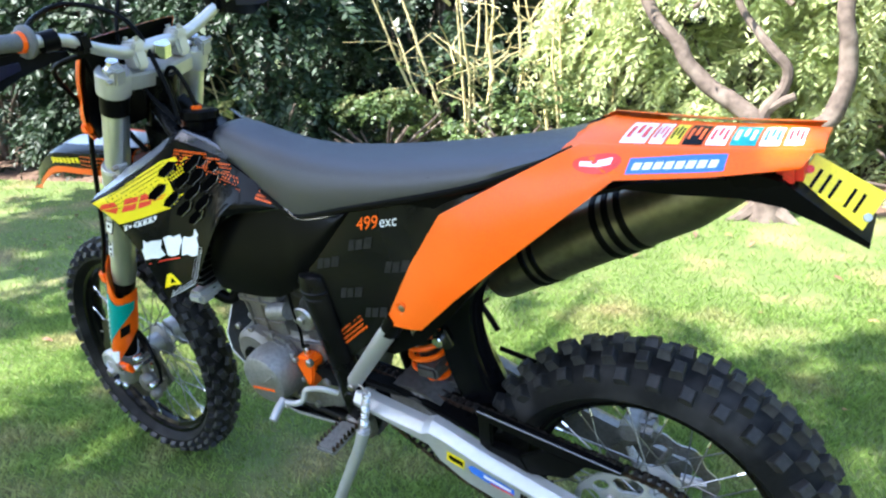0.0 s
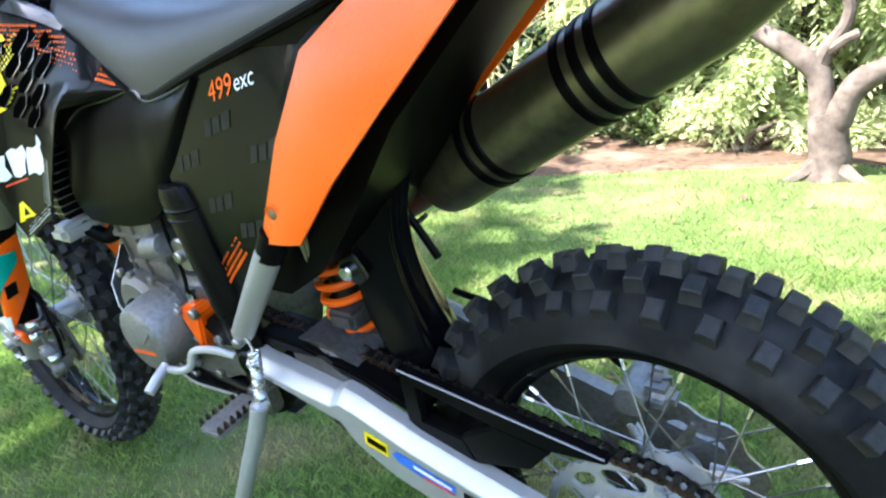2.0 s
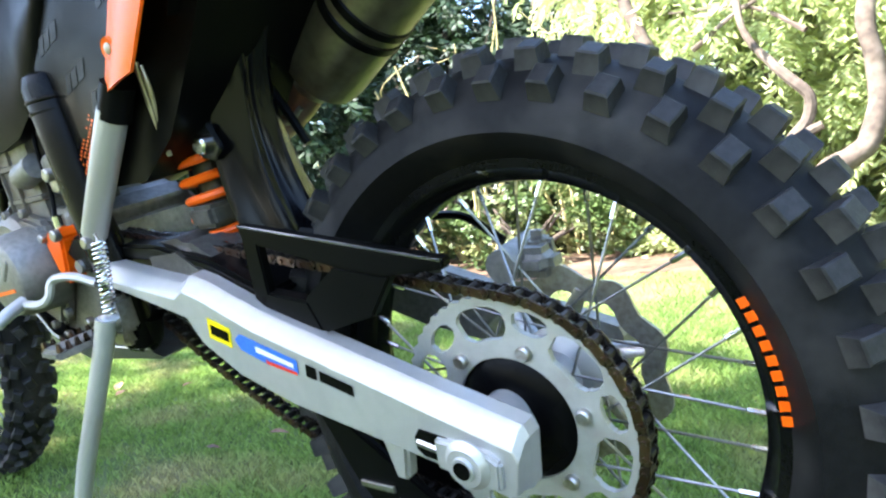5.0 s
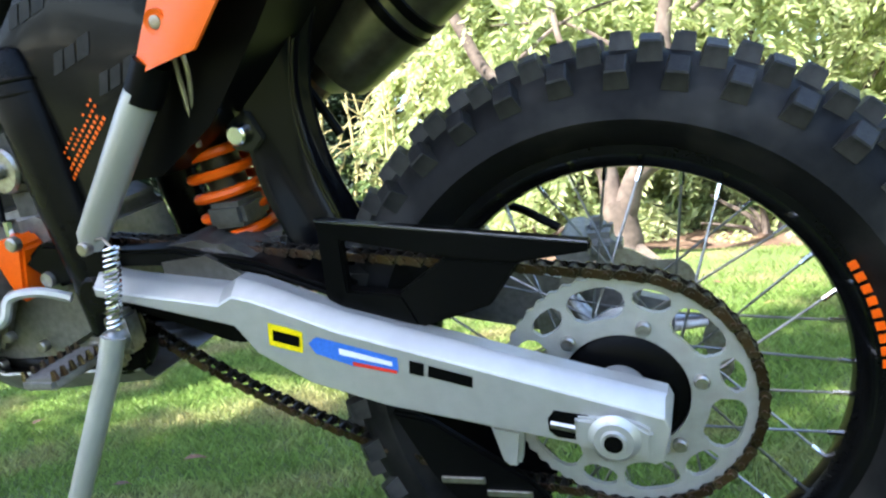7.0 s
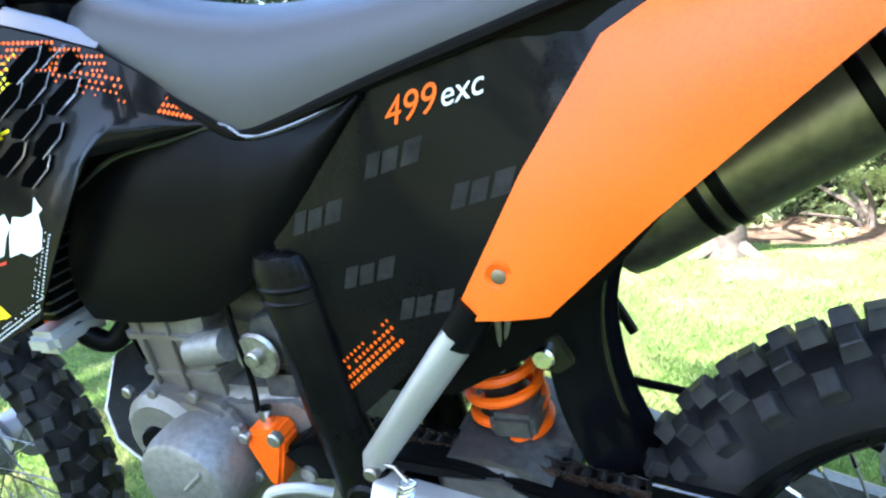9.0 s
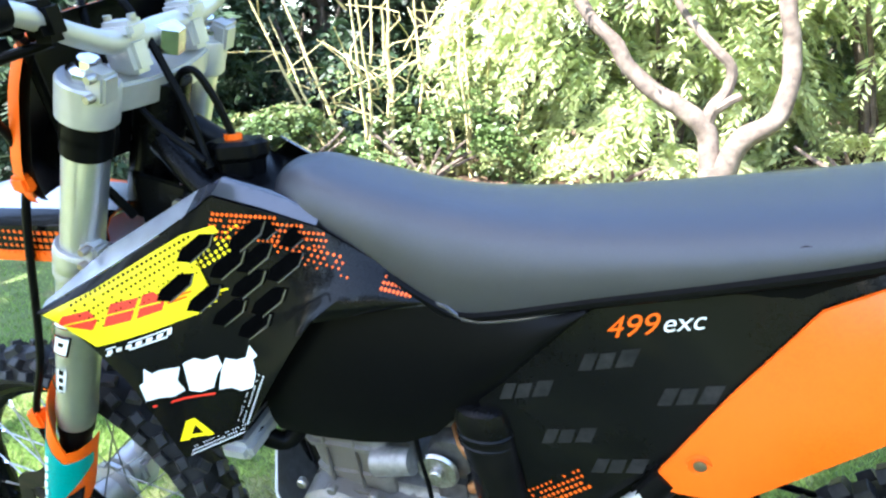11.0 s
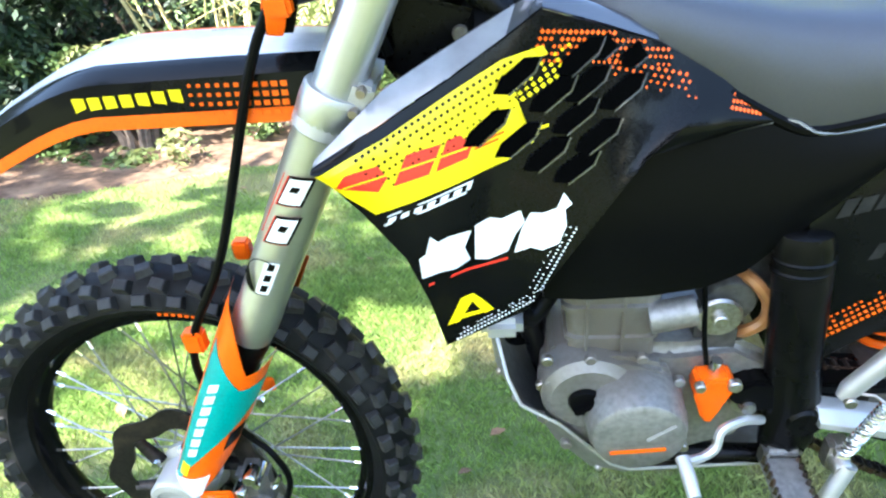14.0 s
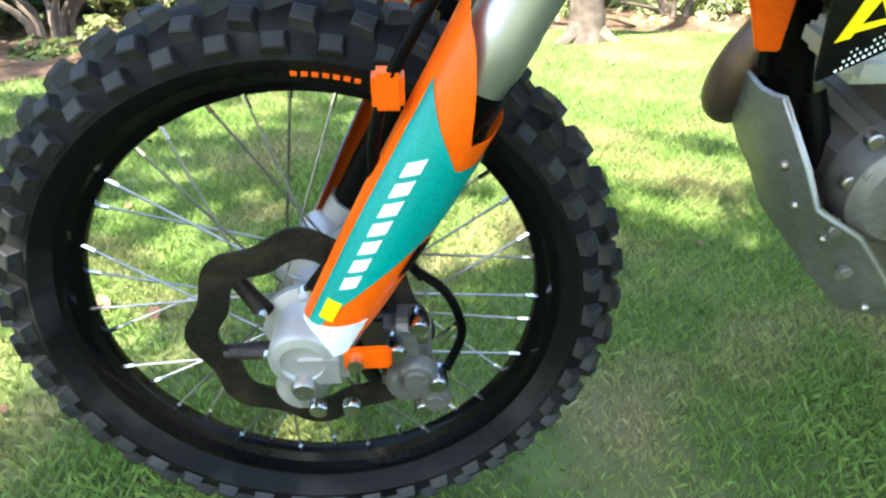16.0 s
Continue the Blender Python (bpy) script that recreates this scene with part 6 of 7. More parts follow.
def fender_sticker(x0, x1, u0, u1, mat, lift=0.0007, label=""):
    """A thin sticker that follows the arched fender top."""
    def z_at(x):
        line = ((-0.08, 1.05, 0.062), (-0.044, 1.062, 0.063), (0.0, 1.059, 0.059), (0.1, 1.058, 0.052), (0.18, 1.059, 0.048), (0.24, 1.061, 0.036))
        for (a, za, ha), (b, zb, hb) in zip(line, line[1:]):
            if a <= x <= b:
                t = (x - a) / (b - a)
                return za + (zb - za) * t, ha + (hb - ha) * t
        return line[-1][1:]

    rows = []
    for k in range(4):
        x = x0 + (x1 - x0) * k / 3
        z, h = z_at(x)
        rows.append([(x, h * u, z + 0.004 - 0.006 * u * u + lift) for u in [u0 + (u1 - u0) * j / 5 for j in range(6)]])
    part("sponsor_sticker", loft(rows, closed=False), mat, strip, label)


for x0, w, base, marks in ((0.0, 0.034, WHITE, RED), (0.038, 0.018, WHITE, RED), (0.06, 0.016, YELLOW, BLACK), (0.08, 0.024, BLACK, ORANGE), (0.108, 0.024, WHITE, RED), (0.136, 0.03, TEAL, WHITE), (0.17, 0.022, WHITE, BLUE), (0.197, 0.02, WHITE, RED)):
    fender_sticker(x0, x0 + w, -0.75, 0.45, base, 0.0006, "small sponsor sticker")
    for k in range(3):
        fender_sticker(x0 + w * (0.12 + 0.3 * k), x0 + w * (0.28 + 0.3 * k), -0.5 + 0.2 * (k % 2), 0.15 + 0.12 * (k % 2), marks, 0.0012)

# swingarm
arm_l = bpy.data.objects["swingarm"]
for nm, poly, mat, lab, lf in (("yellow_badge", [(-0.338, 0.462), (-0.3, 0.45), (-0.3055, 0.426), (-0.3435, 0.437)], YELLOW, "small yellow and black badge", 0.0008),
                               ("badge_bar", [(-0.334, 0.454), (-0.304, 0.445), (-0.307, 0.433), (-0.337, 0.442)], BLACK, "", 0.0014),
                               ("blue_badge", [(-0.296, 0.437), (-0.285, 0.444), (-0.262, 0.437), (-0.2, 0.418), (-0.202, 0.403), (-0.25, 0.41), (-0.29, 0.425)], BLUE, "blue and white badge", 0.0008),
                               ("badge_bar", [(-0.262, 0.431), (-0.206, 0.414), (-0.207, 0.409), (-0.263, 0.424)], WHITE, "", 0.0014),
                               ("red_bar", [(-0.25, 0.4155), (-0.203, 0.4045), (-0.204, 0.401), (-0.25, 0.411)], RED, "", 0.0014),
                               ("black_badge", [(-0.188, 0.415), (-0.173, 0.411), (-0.176, 0.397), (-0.191, 0.401)], BLACK, "black square badge", 0.0008),
                               ("lettering_bar", [(-0.169, 0.409), (-0.126, 0.396), (-0.128, 0.384), (-0.172, 0.397)], BLACK, "black sponsor lettering drawn as a bar", 0.0008)):
    bm = bmesh.new()
    bm.faces.new([bm.verts.new((x, -0.132 - lf, z)) for x, z in poly])
    part(nm, bm, mat, arm_l, lab, smooth=False)

# fork tube, fender, rims
def fork_shape(polys, mat, label="", r=0.0312):
    """Flat outlines in (arc, z) wrapped round the left fork tube; arc 0 faces the left side."""
    bm = shape_mesh(polys, 3)
    for v in bm.verts:
        a, z = (v.co.x - 0.011) / r, v.co.z
        v.co = fork_at(z, -0.1) + Vector((math.sin(a) * r, -math.cos(a) * r, -0.5 * math.sin(a) * r))
    return part("fork_decal", bm, mat, bpy.data.objects["fork_tube"], label)


def ring_arc(cx, cz, r0, r1, a0, a1, n=14):
    return [(cx + r1 * math.cos(a0 + (a1 - a0) * k / n), cz + r1 * math.sin(a0 + (a1 - a0) * k / n)) for k in range(n + 1)] + [(cx + r0 * math.cos(a1 + (a0 - a1) * k / n), cz + r0 * math.sin(a1 + (a0 - a1) * k / n)) for k in range(n + 1)]


for z0 in (0.818, 0.864):
    fork_shape([[(-0.008, z0), (0.017, z0 + 0.008), (0.021, z0 + 0.043), (-0.004, z0 + 0.035)]], RED, "edged white fork mark drawn as plain shapes", 0.0309)
    fork_shape([[(-0.0065, z0 + 0.001), (0.0185, z0 + 0.009), (0.0225, z0 + 0.044), (-0.0025, z0 + 0.036)]], BLACK, "", 0.0311)
    fork_shape([[(-0.0045, z0 + 0.004), (0.016, z0 + 0.0105), (0.0195, z0 + 0.04), (-0.001, z0 + 0.0335)]], WHITE, "", 0.0313)
fork_shape([[(0.003, 0.838), (0.011, 0.84), (0.013, 0.848), (0.005, 0.846)], [(0.002, 0.884), (0.01, 0.886), (0.0115, 0.893), (0.0035, 0.891)]], BLACK, "", 0.0315)
fork_shape([[(-0.0135, 0.828), (-0.012, 0.8285), (-0.008, 0.9), (-0.0095, 0.8995)]], RED, "thin line of small print", 0.0311)
fork_shape([ring_arc(0.004, 0.778, 0.0205, 0.0218, math.radians(70), math.radians(300))], BLACK, "round badge outline", 0.0311)
fork_shape([[(0.002, 0.756), (0.016, 0.759), (0.017, 0.802), (0.003, 0.799)]], WHITE, "", 0.0311)
fork_shape([[(0.006, 0.761 + 0.014 * k), (0.013, 0.763 + 0.014 * k), (0.0134, 0.772 + 0.014 * k), (0.0064, 0.77 + 0.014 * k)] for k in range(3)], BLACK, "dark lettering drawn as a bar", 0.0314)
PALEGREY = material("pale grey decal", (0.5, 0.5, 0.5), 0.3, dark=(0.42, 0.42, 0.42), stain=(0.56, 0.56, 0.56), stain_scale=12, scale=80)
front_fender(1, 5, 0.0012, GLOSS, "fender_decal", "black side decal with orange dots")
for i in range(11):
    for j in range(4):
        fx, fz = -1.165 - 0.0095 * i, 0.988 - 0.009 * j + 0.0006 * i
        part("decal_dot", box(fx, fender_side(fx, fz), fz, 0.007 - 0.00035 * i, 0.001, 0.006 - 0.0003 * i), ORANGE, fender)
front_fender(5, 11, 0.0012, PALEGREY, "fender_decal", "white top decal")
for k in range(7):
    fx, fz = -1.275 - 0.0175 * k, 0.984 - 0.0006 * k
    part("fender_bar", box(fx, fender_side(fx, fz), fz, 0.0125, 0.001, 0.016), YELLOW, fender, "yellow lettering drawn as a bar")


def rim_bars(centre, rim, r, y, a0, count, step, w, h):
    for k in range(count):
        a = a0 + step * k
        m = Matrix.Translation(centre) @ WHEEL_TILT @ Matrix.Rotation(a, 4, "Y") @ Matrix.Translation((0, y, r))
        part("rim_bar", move(box(0, 0, 0, w, 0.001, h), m), ORANGE, rim, "orange rim lettering drawn as a bar")


rim_bars(REAR, rear_rim, 0.236, -0.0345, math.radians(64), 9, 0.052, 0.008, 0.008)
rim_bars(FRONT, front_rim, 0.273, -0.0262, math.radians(2), 7, 0.035, 0.006, 0.0065)

# plate marks
for px in (-0.03, -0.018, -0.006, 0.014, 0.026):
    part("plate_bar", box(px, -0.0018, 0.0, 0.004, 0.0008, 0.026), BLACK, plate, "black bar")
for px in (-0.042, 0.042):
    part("plate_bolt", spun(px, -0.002, 0.006 if px < 0 else -0.01, [(0, -0.003), (0.005, -0.002), (0.005, 0.001), (0, 0.001)], 12), RED if px < 0 else ALU, plate)

# ---- garden ----


def quads(name, verts, faces, mat, parent, label=""):
    me = bpy.data.meshes.new(name)
    me.from_pydata(verts, [], faces)
    me.materials.append(mat)
    ob = new(name, me)
    ob.parent = parent
    if label:
        ob["label"] = label
    return ob


def fronds(spots, length, pairs, leaf, width, droop, rng):
    """Drooping sprays: a thin stem with narrow leaflets on both sides."""
    verts, faces = [], []
    for p, out, s in spots:
        d = Vector((out.x + rng.normal(0, 0.3), out.y + rng.normal(0, 0.3), rng.normal(-0.15, 0.2))).normalized()
        side = d.cross(Vector((rng.normal(0, 0.3), rng.normal(0, 0.3), 1))).normalized()
        l = length * s * rng.uniform(0.6, 1.3)
        q = Vector(p)
        step = l / pairs
        for k in range(pairs):
            d = (d + Vector((0, 0, -droop / pairs))).normalized()
            q = q + d * step
            w = leaf * s * (1 - 0.55 * k / pairs) * rng.uniform(0.7, 1.2)
            for sg in (-1, 1):
                tip = q + (d * 0.75 + side * sg * 0.8 + Vector((0, 0, rng.normal(-0.15, 0.25)))).normalized() * w
                mid = q.lerp(tip, 0.5)
                across = (tip - q).cross(Vector((rng.normal(), rng.normal(), 1.2))).normalized() * w * width
                i = len(verts)
                verts += [tuple(q), tuple(mid + across), tuple(tip), tuple(mid - across)]
                faces.append((i, i + 1, i + 2, i + 3))
    return verts, faces


def crown_spots(size, base, top, count, rng, seed, taper=0.0, gap=-0.22):
    """Sprays gathered into drooping boughs on an uneven shell, each with the way out from the axis."""
    out = []
    while len(out) < count:
        a, t = rng.uniform(0, 6.283), rng.uniform(0, 1)
        z = base + (top - base) * t
        body = (1 - taper * t) * (1 if taper else math.sin(math.pi * min(1, 0.15 + 0.85 * t)) ** 0.5)
        r = body * rng.uniform(0.45, 1.0) ** 0.4
        p = Vector((size[0] * r * math.cos(a), size[1] * r * math.sin(a), z))
        lump = noise.noise(Vector((p.x * 1.3 + seed, p.y * 1.3, p.z * 1.6)))
        if lump < gap:
            continue
        p = Vector((p.x * (1 + 0.25 * lump), p.y * (1 + 0.25 * lump), p.z))
        way = Vector((math.cos(a), math.sin(a), 0))
        side, reach = Vector((-way.y, way.x, 0)), 0.3 * min(size[0], size[1] * 1.4) * rng.uniform(0.7, 1.3)
        for _ in range(9):
            t = rng.uniform(0, 1)
            w = rng.normal(0, 0.4) * reach * (1.1 - 0.7 * t)
            q = p + way * reach * (t - 0.4) + side * w + Vector((0, 0, reach * (0.15 - 0.75 * t * t) - 0.5 * abs(w) + rng.normal(0, 0.015)))
            if q.z > base * 0.5:
                out.append((q, (way + side * w / reach * 0.8).normalized(), rng.uniform(0.75, 1.2)))
    return out


def limb(pts, r0, r1, n=10, steps=6, rough=0.02):
    line = smooth_path(pts, steps)
    k = len(line) - 1
    out = [p + Vector((noise.noise(p * 5), noise.noise(p * 5 + Vector((9, 0, 0))), 0)) * rough for p in line]
    return tube(out, [(r0 + (r1 - r0) * (i / k) ** 0.8) * (1 + 0.12 * noise.noise(out[i] * 9)) for i in range(k + 1)], n)


def evergreen(name, label, category, mat, at, size, base, top, count, seed, group, length=0.3, pairs=6, leaf=0.06, width=0.22, droop=0.9, taper=0.0, gap=-0.22, twigs=7):
    rng = np.random.default_rng(seed)
    e = tagged(new(name), label, category, group)
    e.location = (*at, lawn_height(*at))
    v, f = fronds(crown_spots(size, base, top, count, rng, seed, taper, gap), length, pairs, leaf, width, droop, rng)
    quads("crown", v, f, mat, e)
    for k in range(twigs):
        a = 6.283 * k / twigs + rng.uniform(-0.3, 0.3)
        tip = Vector((0.75 * size[0] * math.cos(a), 0.75 * size[1] * math.sin(a), base + rng.uniform(0.3, 0.8) * (top - base)))
        part("stem", limb([(0.08 * math.cos(a), 0.08 * math.sin(a), -0.05), Vector((tip.x * 0.3, tip.y * 0.3, tip.z * 0.45)), tip], 0.035, 0.008, 6, 4), BARK, e)
    return e


tree = tagged(new("garden_tree"), "gnarled old tree with a forked bare trunk at the lawn's edge", "tree")
tree.location = (-0.36, 3.15, 0.02)
part("trunk", limb([(0, 0, -0.08), (0.0, 0.0, 0.02), (0.015, 0, 0.12), (0.0, 0, 0.22), (-0.02, 0, 0.34)], 0.125, 0.085, 14, 6, 0.015), BARK, tree, "thick flared trunk")
part("root_flare", limb([(0.0, -0.02, 0.12), (-0.1, -0.06, 0.03), (-0.22, -0.1, -0.03)], 0.07, 0.02, 8, 5, 0.01), BARK, tree)
part("root_flare", limb([(0.0, -0.02, 0.12), (0.12, -0.05, 0.03), (0.22, -0.06, -0.03)], 0.07, 0.02, 8, 5, 0.01), BARK, tree)
part("limb", limb([(-0.03, 0, 0.26), (-0.05, 0.0, 0.42), (-0.08, 0, 0.56), (-0.22, 0.0, 0.68), (-0.38, 0.02, 0.79), (-0.49, 0.0, 0.9), (-0.56, 0, 1.03), (-0.68, 0.02, 1.17), (-0.8, 0.04, 1.38), (-0.95, 0.1, 1.9), (-1.05, 0.2, 2.7)], 0.065, 0.03, 12), BARK, tree, "long forked limb")
part("limb", limb([(0.02, 0, 0.26), (0.08, -0.02, 0.42), (0.13, -0.03, 0.5), (0.22, -0.03, 0.55), (0.3, -0.02, 0.62), (0.325, 0.0, 0.76), (0.33, 0.0, 0.95), (0.31, 0.0, 1.2), (0.36, 0.05, 1.6), (0.4, 0.1, 2.6)], 0.07, 0.035, 12), BARK, tree, "upright forked limb")
part("limb", limb([(-0.07, 0, 0.55), (-0.03, 0.0, 0.66), (0.04, 0.0, 0.76), (0.05, 0.0, 0.86), (-0.03, 0.0, 0.96), (-0.12, 0.02, 1.06), (-0.22, 0.05, 1.2), (-0.3, 0.1, 1.5), (-0.28, 0.2, 1.9)], 0.042, 0.015, 9), BARK, tree, "thin inner limb")
part("limb", limb([(-0.03, 0.0, 0.64), (0.04, -0.02, 0.69), (0.11, -0.02, 0.72)], 0.03, 0.022, 8, 5), BARK, tree, "sawn off stub")
for k, (x, y, z) in enumerate(((-0.5, 0, 1.2), (-0.75, 0.1, 1.8), (0.45, 0, 1.3), (0.5, 0.1, 1.9), (-0.1, 0.2, 1.6), (0.05, 0.1, 1.2))):
    part("twig", limb([(x, y, z), (x + 0.3 * (-1) ** k, y + 0.1, z + 0.2), (x + 0.75 * (-1) ** k, y + 0.15, z + 0.28)], 0.016, 0.004, 6, 4), BARK, tree)

rng_top = np.random.default_rng(77)
spots = []
for k in range(420):
    spots.append((Vector((rng_top.uniform(-1.6, 1.5), rng_top.uniform(-0.2, 1.0), rng_top.uniform(1.3, 3.6))), Vector((rng_top.normal(), rng_top.normal(), 0)).normalized(), rng_top.uniform(0.7, 1.2)))
v, f = fronds(spots, 0.38, 11, 0.11, 0.14, 1.3, rng_top)
quads("crown", v, f, LEAF_PALE, tree, "pale drooping sprays")

PALE = "pale conifers behind the lawn"
for i, (at, size, base, top, n) in enumerate((((0.7, 4.7), (1.15, 0.7), 0.12, 3.0, 2300), ((-0.75, 4.75), (1.0, 0.65), 0.12, 3.0, 2000), ((2.3, 4.3), (1.1, 0.8), 0.1, 3.4, 1900), ((-1.75, 5.0), (0.75, 0.6), 0.6, 3.2, 1100), ((3.7, 3.2), (1.1, 1.0), 0.1, 3.4, 1300))):
    evergreen("conifer_shrub", "pale green conifer shrub with drooping sunlit sprays", "shrub", LEAF_PALE, at, size, base, top, n, 20 + i, PALE, 0.44, 11, 0.125, 0.13, 1.4)
for i, (at, size, base, top, n) in enumerate((((0.45, 4.0), (0.6, 0.3), 0.0, 0.42, 420), ((-1.0, 3.95), (0.55, 0.3), 0.0, 0.4, 380), ((1.5, 3.9), (0.6, 0.35), 0.0, 0.5, 380))):
    evergreen("low_shrub", "low bright leafy shrub at the lawn's edge", "shrub", LEAF_PALE, at, size, base, top, n, 60 + i, "low shrubs at the lawn's edge", 0.16, 6, 0.04, 0.3, 0.5)
for i, (at, size, base, top, n, sd) in enumerate((((-5.0, 3.6), (1.0, 0.75), 0.08, 3.0, 2300, 1), ((-6.6, 3.2), (1.1, 0.8), 0.05, 3.2, 2100, 2), ((-8.4, 2.6), (1.2, 0.9), 0.05, 3.2, 1300, 3), ((-3.9, 4.9), (1.0, 0.7), 0.1, 3.2, 1700, 4))):
    evergreen("dark_hedge", "dense dark evergreen hedge", "hedge", LEAF_DARK, at, size, base, top, n, 40 + i, "hedge round the lawn", 0.34, 8, 0.12, 0.18, 1.1)
for i, (at, size, base, top, n) in enumerate((((-3.35, 3.35), (0.75, 0.35), 0.05, 0.75, 520), ((-2.45, 3.95), (0.6, 0.35), 0.05, 0.7, 420), ((-4.4, 3.15), (0.6, 0.35), 0.05, 0.9, 420))):
    evergreen("laurel_shrub", "small leafy shrub over the mulch bed", "shrub", LEAF_MID, at, size, base, top, n, 80 + i, "leafy shrubs in the bed", 0.22, 5, 0.06, 0.36, 0.4, gap=-0.1, twigs=10)


def twig_bush(at, seed, count, height, spread):
    rng = np.random.default_rng(seed)
    e = tagged(new("twig_bush"), "bare bush of pale yellow twigs", "bush", "bare bushes")
    e.location = (*at, lawn_height(*at))
    for k in range(count):
        a, r = rng.uniform(0, 6.283), rng.uniform(0.2, 1.0)
        tip = Vector((spread * r * math.cos(a), spread * 0.7 * r * math.sin(a), height * rng.uniform(0.6, 1.1)))
        base = Vector((0.12 * math.cos(a), 0.12 * math.sin(a), -0.05))
        mid = base.lerp(tip, 0.5) + Vector(rng.normal(0, 0.08, 3))
        part("twig", limb([base, mid, tip], rng.uniform(0.014, 0.026), 0.006, 6, 4, 0.03), TWIG, e)
        for _ in range(3):
            t = rng.uniform(0.35, 0.9)
            p = base.lerp(tip, t) + Vector(rng.normal(0, 0.03, 3))
            part("twig", limb([p, p + Vector((rng.normal(0, 0.16), rng.normal(0, 0.16), 0.16)), p + Vector((rng.normal(0, 0.3), rng.normal(0, 0.3), rng.uniform(0.1, 0.45)))], 0.008, 0.003, 5, 3), TWIG, e)
    sp = [(Vector((rng.normal(0, spread * 0.5), rng.normal(0, spread * 0.35), rng.uniform(0.15, height * 0.5))), Vector((rng.normal(), rng.normal(), 0)).normalized(), rng.uniform(0.6, 1.2)) for _ in range(220)]
    v, f = fronds(sp, 0.16, 4, 0.05, 0.34, 0.3, rng)
    quads("foliage", v, f, LEAF_MID, e)
    return e


twig_bush((-3.0, 4.1), 5, 10, 2.0, 0.95)
twig_bush((-2.2, 4.4), 6, 7, 1.8, 0.7)
twig_bush((-4.6, 3.3), 7, 6, 1.2, 0.7)

# taller trees that close the view
for i, (x, y, w, h) in enumerate(((-2.6, 6.6, 1.5, 4.6), (-4.9, 6.0, 1.5, 4.6), (0.2, 6.6, 1.6, 4.8), (2.9, 6.2, 1.6, 4.8), (-7.4, 5.0, 1.6, 4.6), (5.2, 4.2, 1.6, 4.8), (-10.2, 3.6, 1.8, 4.6))):
    evergreen("background_tree", "tall dark tree round the garden", "tree", LEAF_DARK if i in (0, 1, 4, 6) else LEAF_MID, (x, y), (w, 0.9), 0.2, h, 1500, 120 + i, "trees behind the garden", 0.42, 7, 0.1, 0.3, 0.7, gap=-0.4, twigs=5)
for i, (x, y) in enumerate(((-3.0, 5.5), (-2.0, 5.9), (-4.2, 5.6), (1.3, 5.6))):
    e = tagged(new("tree_trunk"), "dark upright tree trunk among the shrubs", "tree", "trunks among the shrubs")
    e.location = (x, y, 0)
    part("trunk", limb([(0, 0, -0.1), (0.03, 0, 1.2), (-0.02, 0, 2.6), (0.05, 0, 4.4)], 0.13, 0.08, 10), BARK, e)

# an unseen tree added behind the camera so that its crown shades the motorcycle
shade = tagged(new("shade_tree"), "unseen leafy tree added to shade the lawn", "tree")
shade.location = (-3.4, -4.6, 0)
part("trunk", limb([(0, 0, -0.1), (0.05, 0.1, 1.5), (0.2, 0.4, 3.2), (0.5, 1.0, 5.0)], 0.2, 0.09, 12), BARK, shade)
rng_s = np.random.default_rng(9)
spots = []
while len(spots) < 800:
    p = Vector((rng_s.uniform(-1.9, 3.2), rng_s.uniform(-0.4, 3.0), rng_s.uniform(4.4, 5.8)))
    # a middle closed over the motorcycle, two gaps for sun patches, an open broken rim
    flat = p.xy - (p.z - 5.0) * Vector((-0.443, -0.634))
    closed = math.hypot((flat.x - 0.88) / 1.2, (flat.y - 1.66) / 0.36) < 1
    if math.hypot(flat.x + 0.13, flat.y - 1.4) > 0.22 and math.hypot(flat.x - 0.5, flat.y - 1.1) > 0.19 and (closed or noise.noise(Vector((p.x * 1.25, p.y * 1.25, 2.0))) > 0.33):
        spots.append((p, Vector((rng_s.normal(), rng_s.normal(), 0)).normalized(), rng_s.uniform(0.8, 1.3)))
v, f = fronds(spots, 0.36, 6, 0.14, 0.42, 0.3, rng_s)
quads("crown", v, f, LEAF_MID, shade)
for k in range(7):
    a = 6.283 * k / 7
    part("limb", limb([(0.4, 0.9, 4.4), (0.6 + 1.0 * math.cos(a), 1.2 + 1.0 * math.sin(a), 5.0), (0.6 + 2.0 * math.cos(a), 1.2 + 1.9 * math.sin(a), 5.3)], 0.06, 0.015, 8), BARK, shade)

# a second unseen tree, added only to darken the lawn's left side
side_shade = tagged(new("shade_tree"), "unseen leafy tree added to shade the lawn", "tree")
side_shade.location = (-6.6, -3.4, 0)
part("trunk", limb([(0, 0, -0.1), (0.05, 0.1, 1.5), (0.3, 0.5, 3.2), (0.8, 1.2, 5.0)], 0.2, 0.09, 12), BARK, side_shade)
spots = []
while len(spots) < 520:
    p = Vector((rng_s.uniform(-1.2, 2.3), rng_s.uniform(0.2, 3.0), rng_s.uniform(4.4, 5.8)))
    if noise.noise(Vector((p.x * 1.1 + 5, p.y * 1.1, 4.0))) > 0.08:
        spots.append((p, Vector((rng_s.normal(), rng_s.normal(), 0)).normalized(), rng_s.uniform(0.8, 1.3)))
v, f = fronds(spots, 0.4, 6, 0.15, 0.42, 0.3, rng_s)
quads("crown", v, f, LEAF_MID, side_shade)

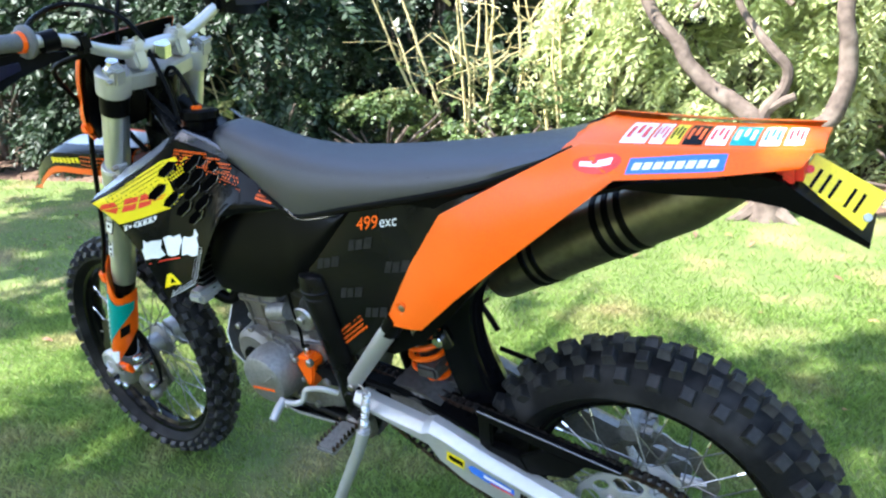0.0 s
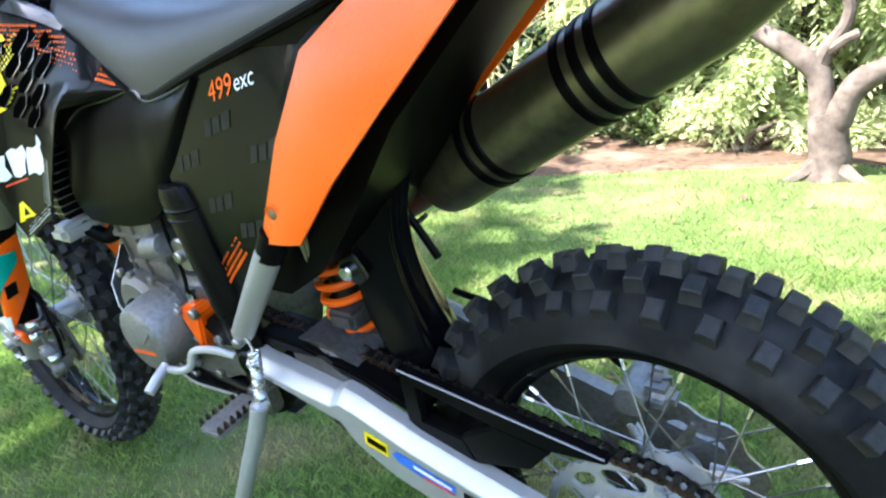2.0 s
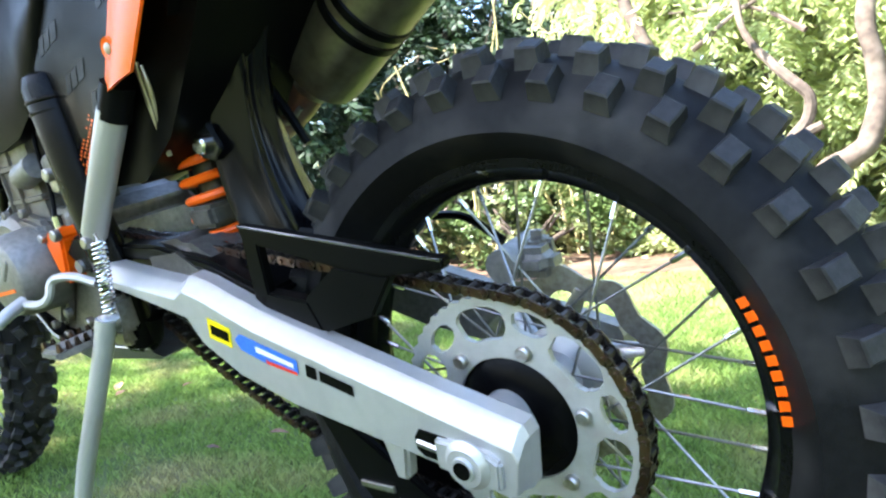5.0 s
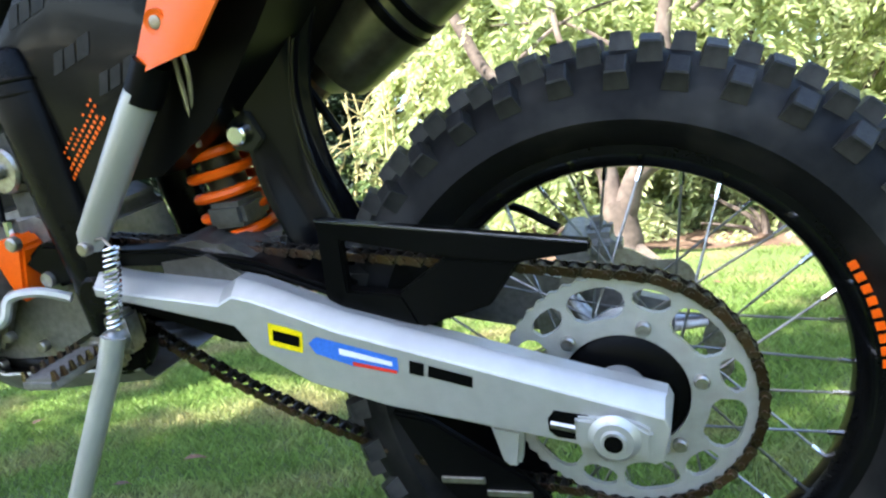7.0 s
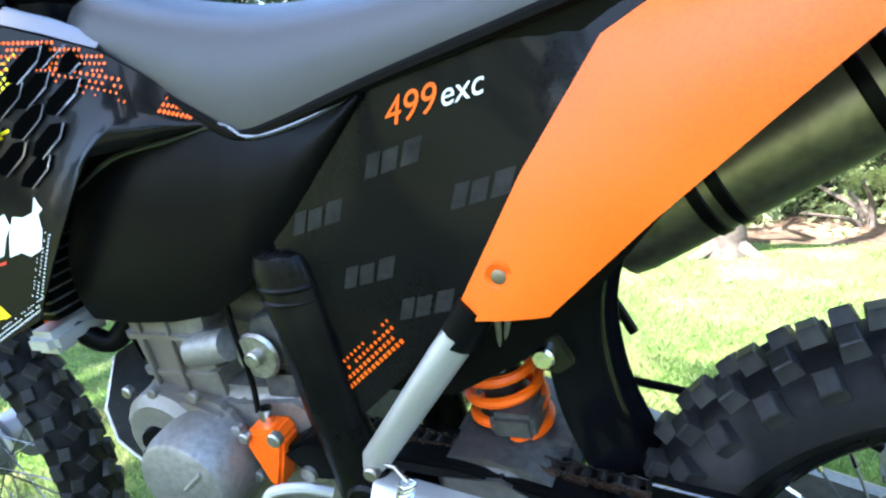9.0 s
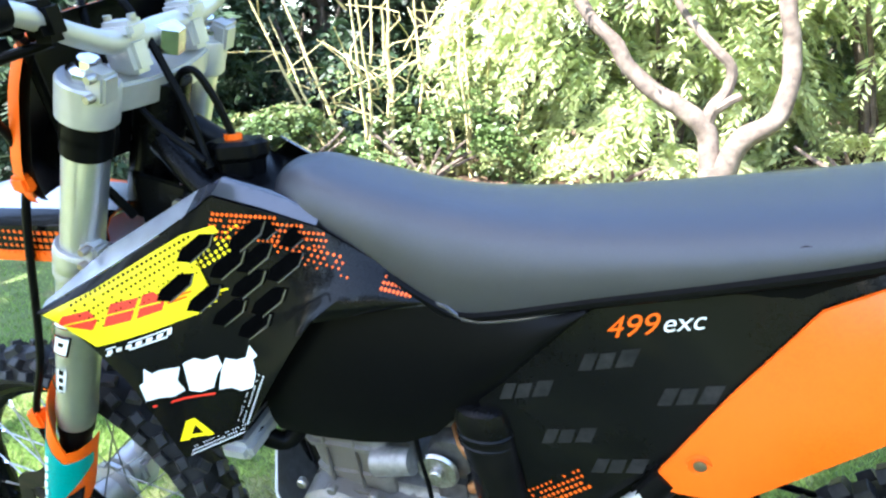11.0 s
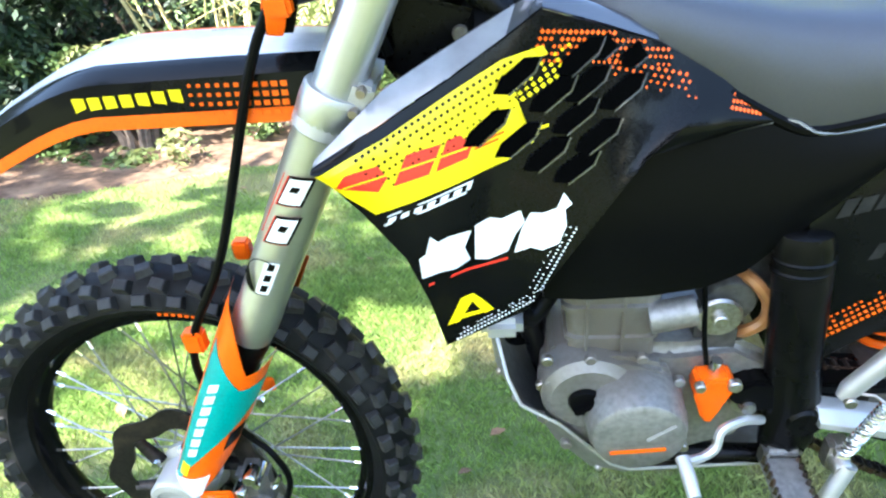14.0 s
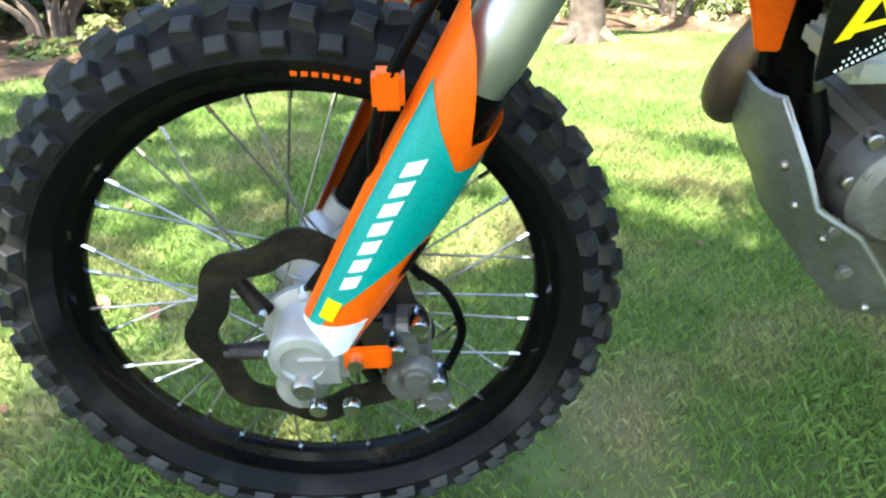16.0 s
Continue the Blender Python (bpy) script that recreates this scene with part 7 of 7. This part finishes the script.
# a far row that closes the gaps between the trees
for i in range(9):
    x = -13 + 2.6 * i
    evergreen("background_tree", "tall dark tree round the garden", "tree", LEAF_DARK if i < 5 else LEAF_MID, (x, 8.6 - 0.09 * abs(x + 2) ** 1.6 + 0.4 * (i % 2)), (1.9, 1.0), 0.1, 5.6 + 0.5 * (i % 3), 900, 200 + i, "trees behind the garden", 0.55, 6, 0.22, 0.36, 0.7, gap=-0.9, twigs=3)

# unseen trees on the lawn's near sides, behind the camera, added to cut sky light
for i, (x, y, w, h) in enumerate(((-12, -5.5, 1.9, 4.2), (-9.5, -10.0, 2.0, 4.6), (-4.5, -12.5, 2.0, 4.6), (1.0, -12.6, 2.0, 4.6), (6.2, -10.5, 2.0, 4.6), (9.6, -5.5, 1.9, 4.2), (10.4, 0.2, 1.8, 4.2), (-14, 0.0, 1.9, 4.2))):
    evergreen("background_tree", "tall dark tree round the garden", "tree", LEAF_DARK, (x, y), (w, 1.6), 0.1, h, 900, 160 + i, "trees behind the garden", 0.6, 6, 0.2, 0.4, 0.7, gap=-0.5, twigs=4)

# fallen leaves
def fallen_leaf():
    bm = bmesh.new()
    pts = [(0, -0.02, 0), (0.009, -0.008, 0.004), (0.01, 0.006, 0.006), (0, 0.022, 0.002), (-0.01, 0.006, 0.005), (-0.009, -0.008, 0.006)]
    f = bm.faces.new([bm.verts.new(p) for p in pts])
    bmesh.ops.poke(bm, faces=[f])
    bmesh.ops.translate(bm, verts=bm.verts, vec=(0, 0, 0.012))
    ex = bmesh.ops.extrude_face_region(bm, geom=list(bm.faces))
    bmesh.ops.translate(bm, verts=[w for w in ex["geom"] if isinstance(w, bmesh.types.BMVert)], vec=(0, 0, -0.0006))
    return bm


DRY = material("dry brown leaf", (0.2, 0.1, 0.05), 0.7, dark=(0.1, 0.045, 0.025), stain=(0.3, 0.17, 0.08), scale=60, per_piece=0.4)
first_leaf = tagged(part("fallen_leaf", fallen_leaf(), DRY, smooth=False), "dry brown fallen leaf on the grass", "leaf", "fallen leaves on the lawn")
rng_l = np.random.default_rng(12)
first_leaf.matrix_basis = Matrix.Translation((-1.72, 0.55, lawn_height(-1.72, 0.55) + 0.006))
for _ in range(70):
    x, y = rng_l.uniform(-5, 0.8), rng_l.uniform(0.1, 3.0)
    if y < bed_line(x):
        copy_thing(first_leaf, Matrix.Translation((x, y, lawn_height(x, y) + 0.004)) @ Matrix.Rotation(rng_l.uniform(0, 6.28), 4, "Z") @ Matrix.Rotation(rng_l.normal(0, 0.3), 4, "X") @ Matrix.Scale(rng_l.uniform(0.7, 1.4), 4))
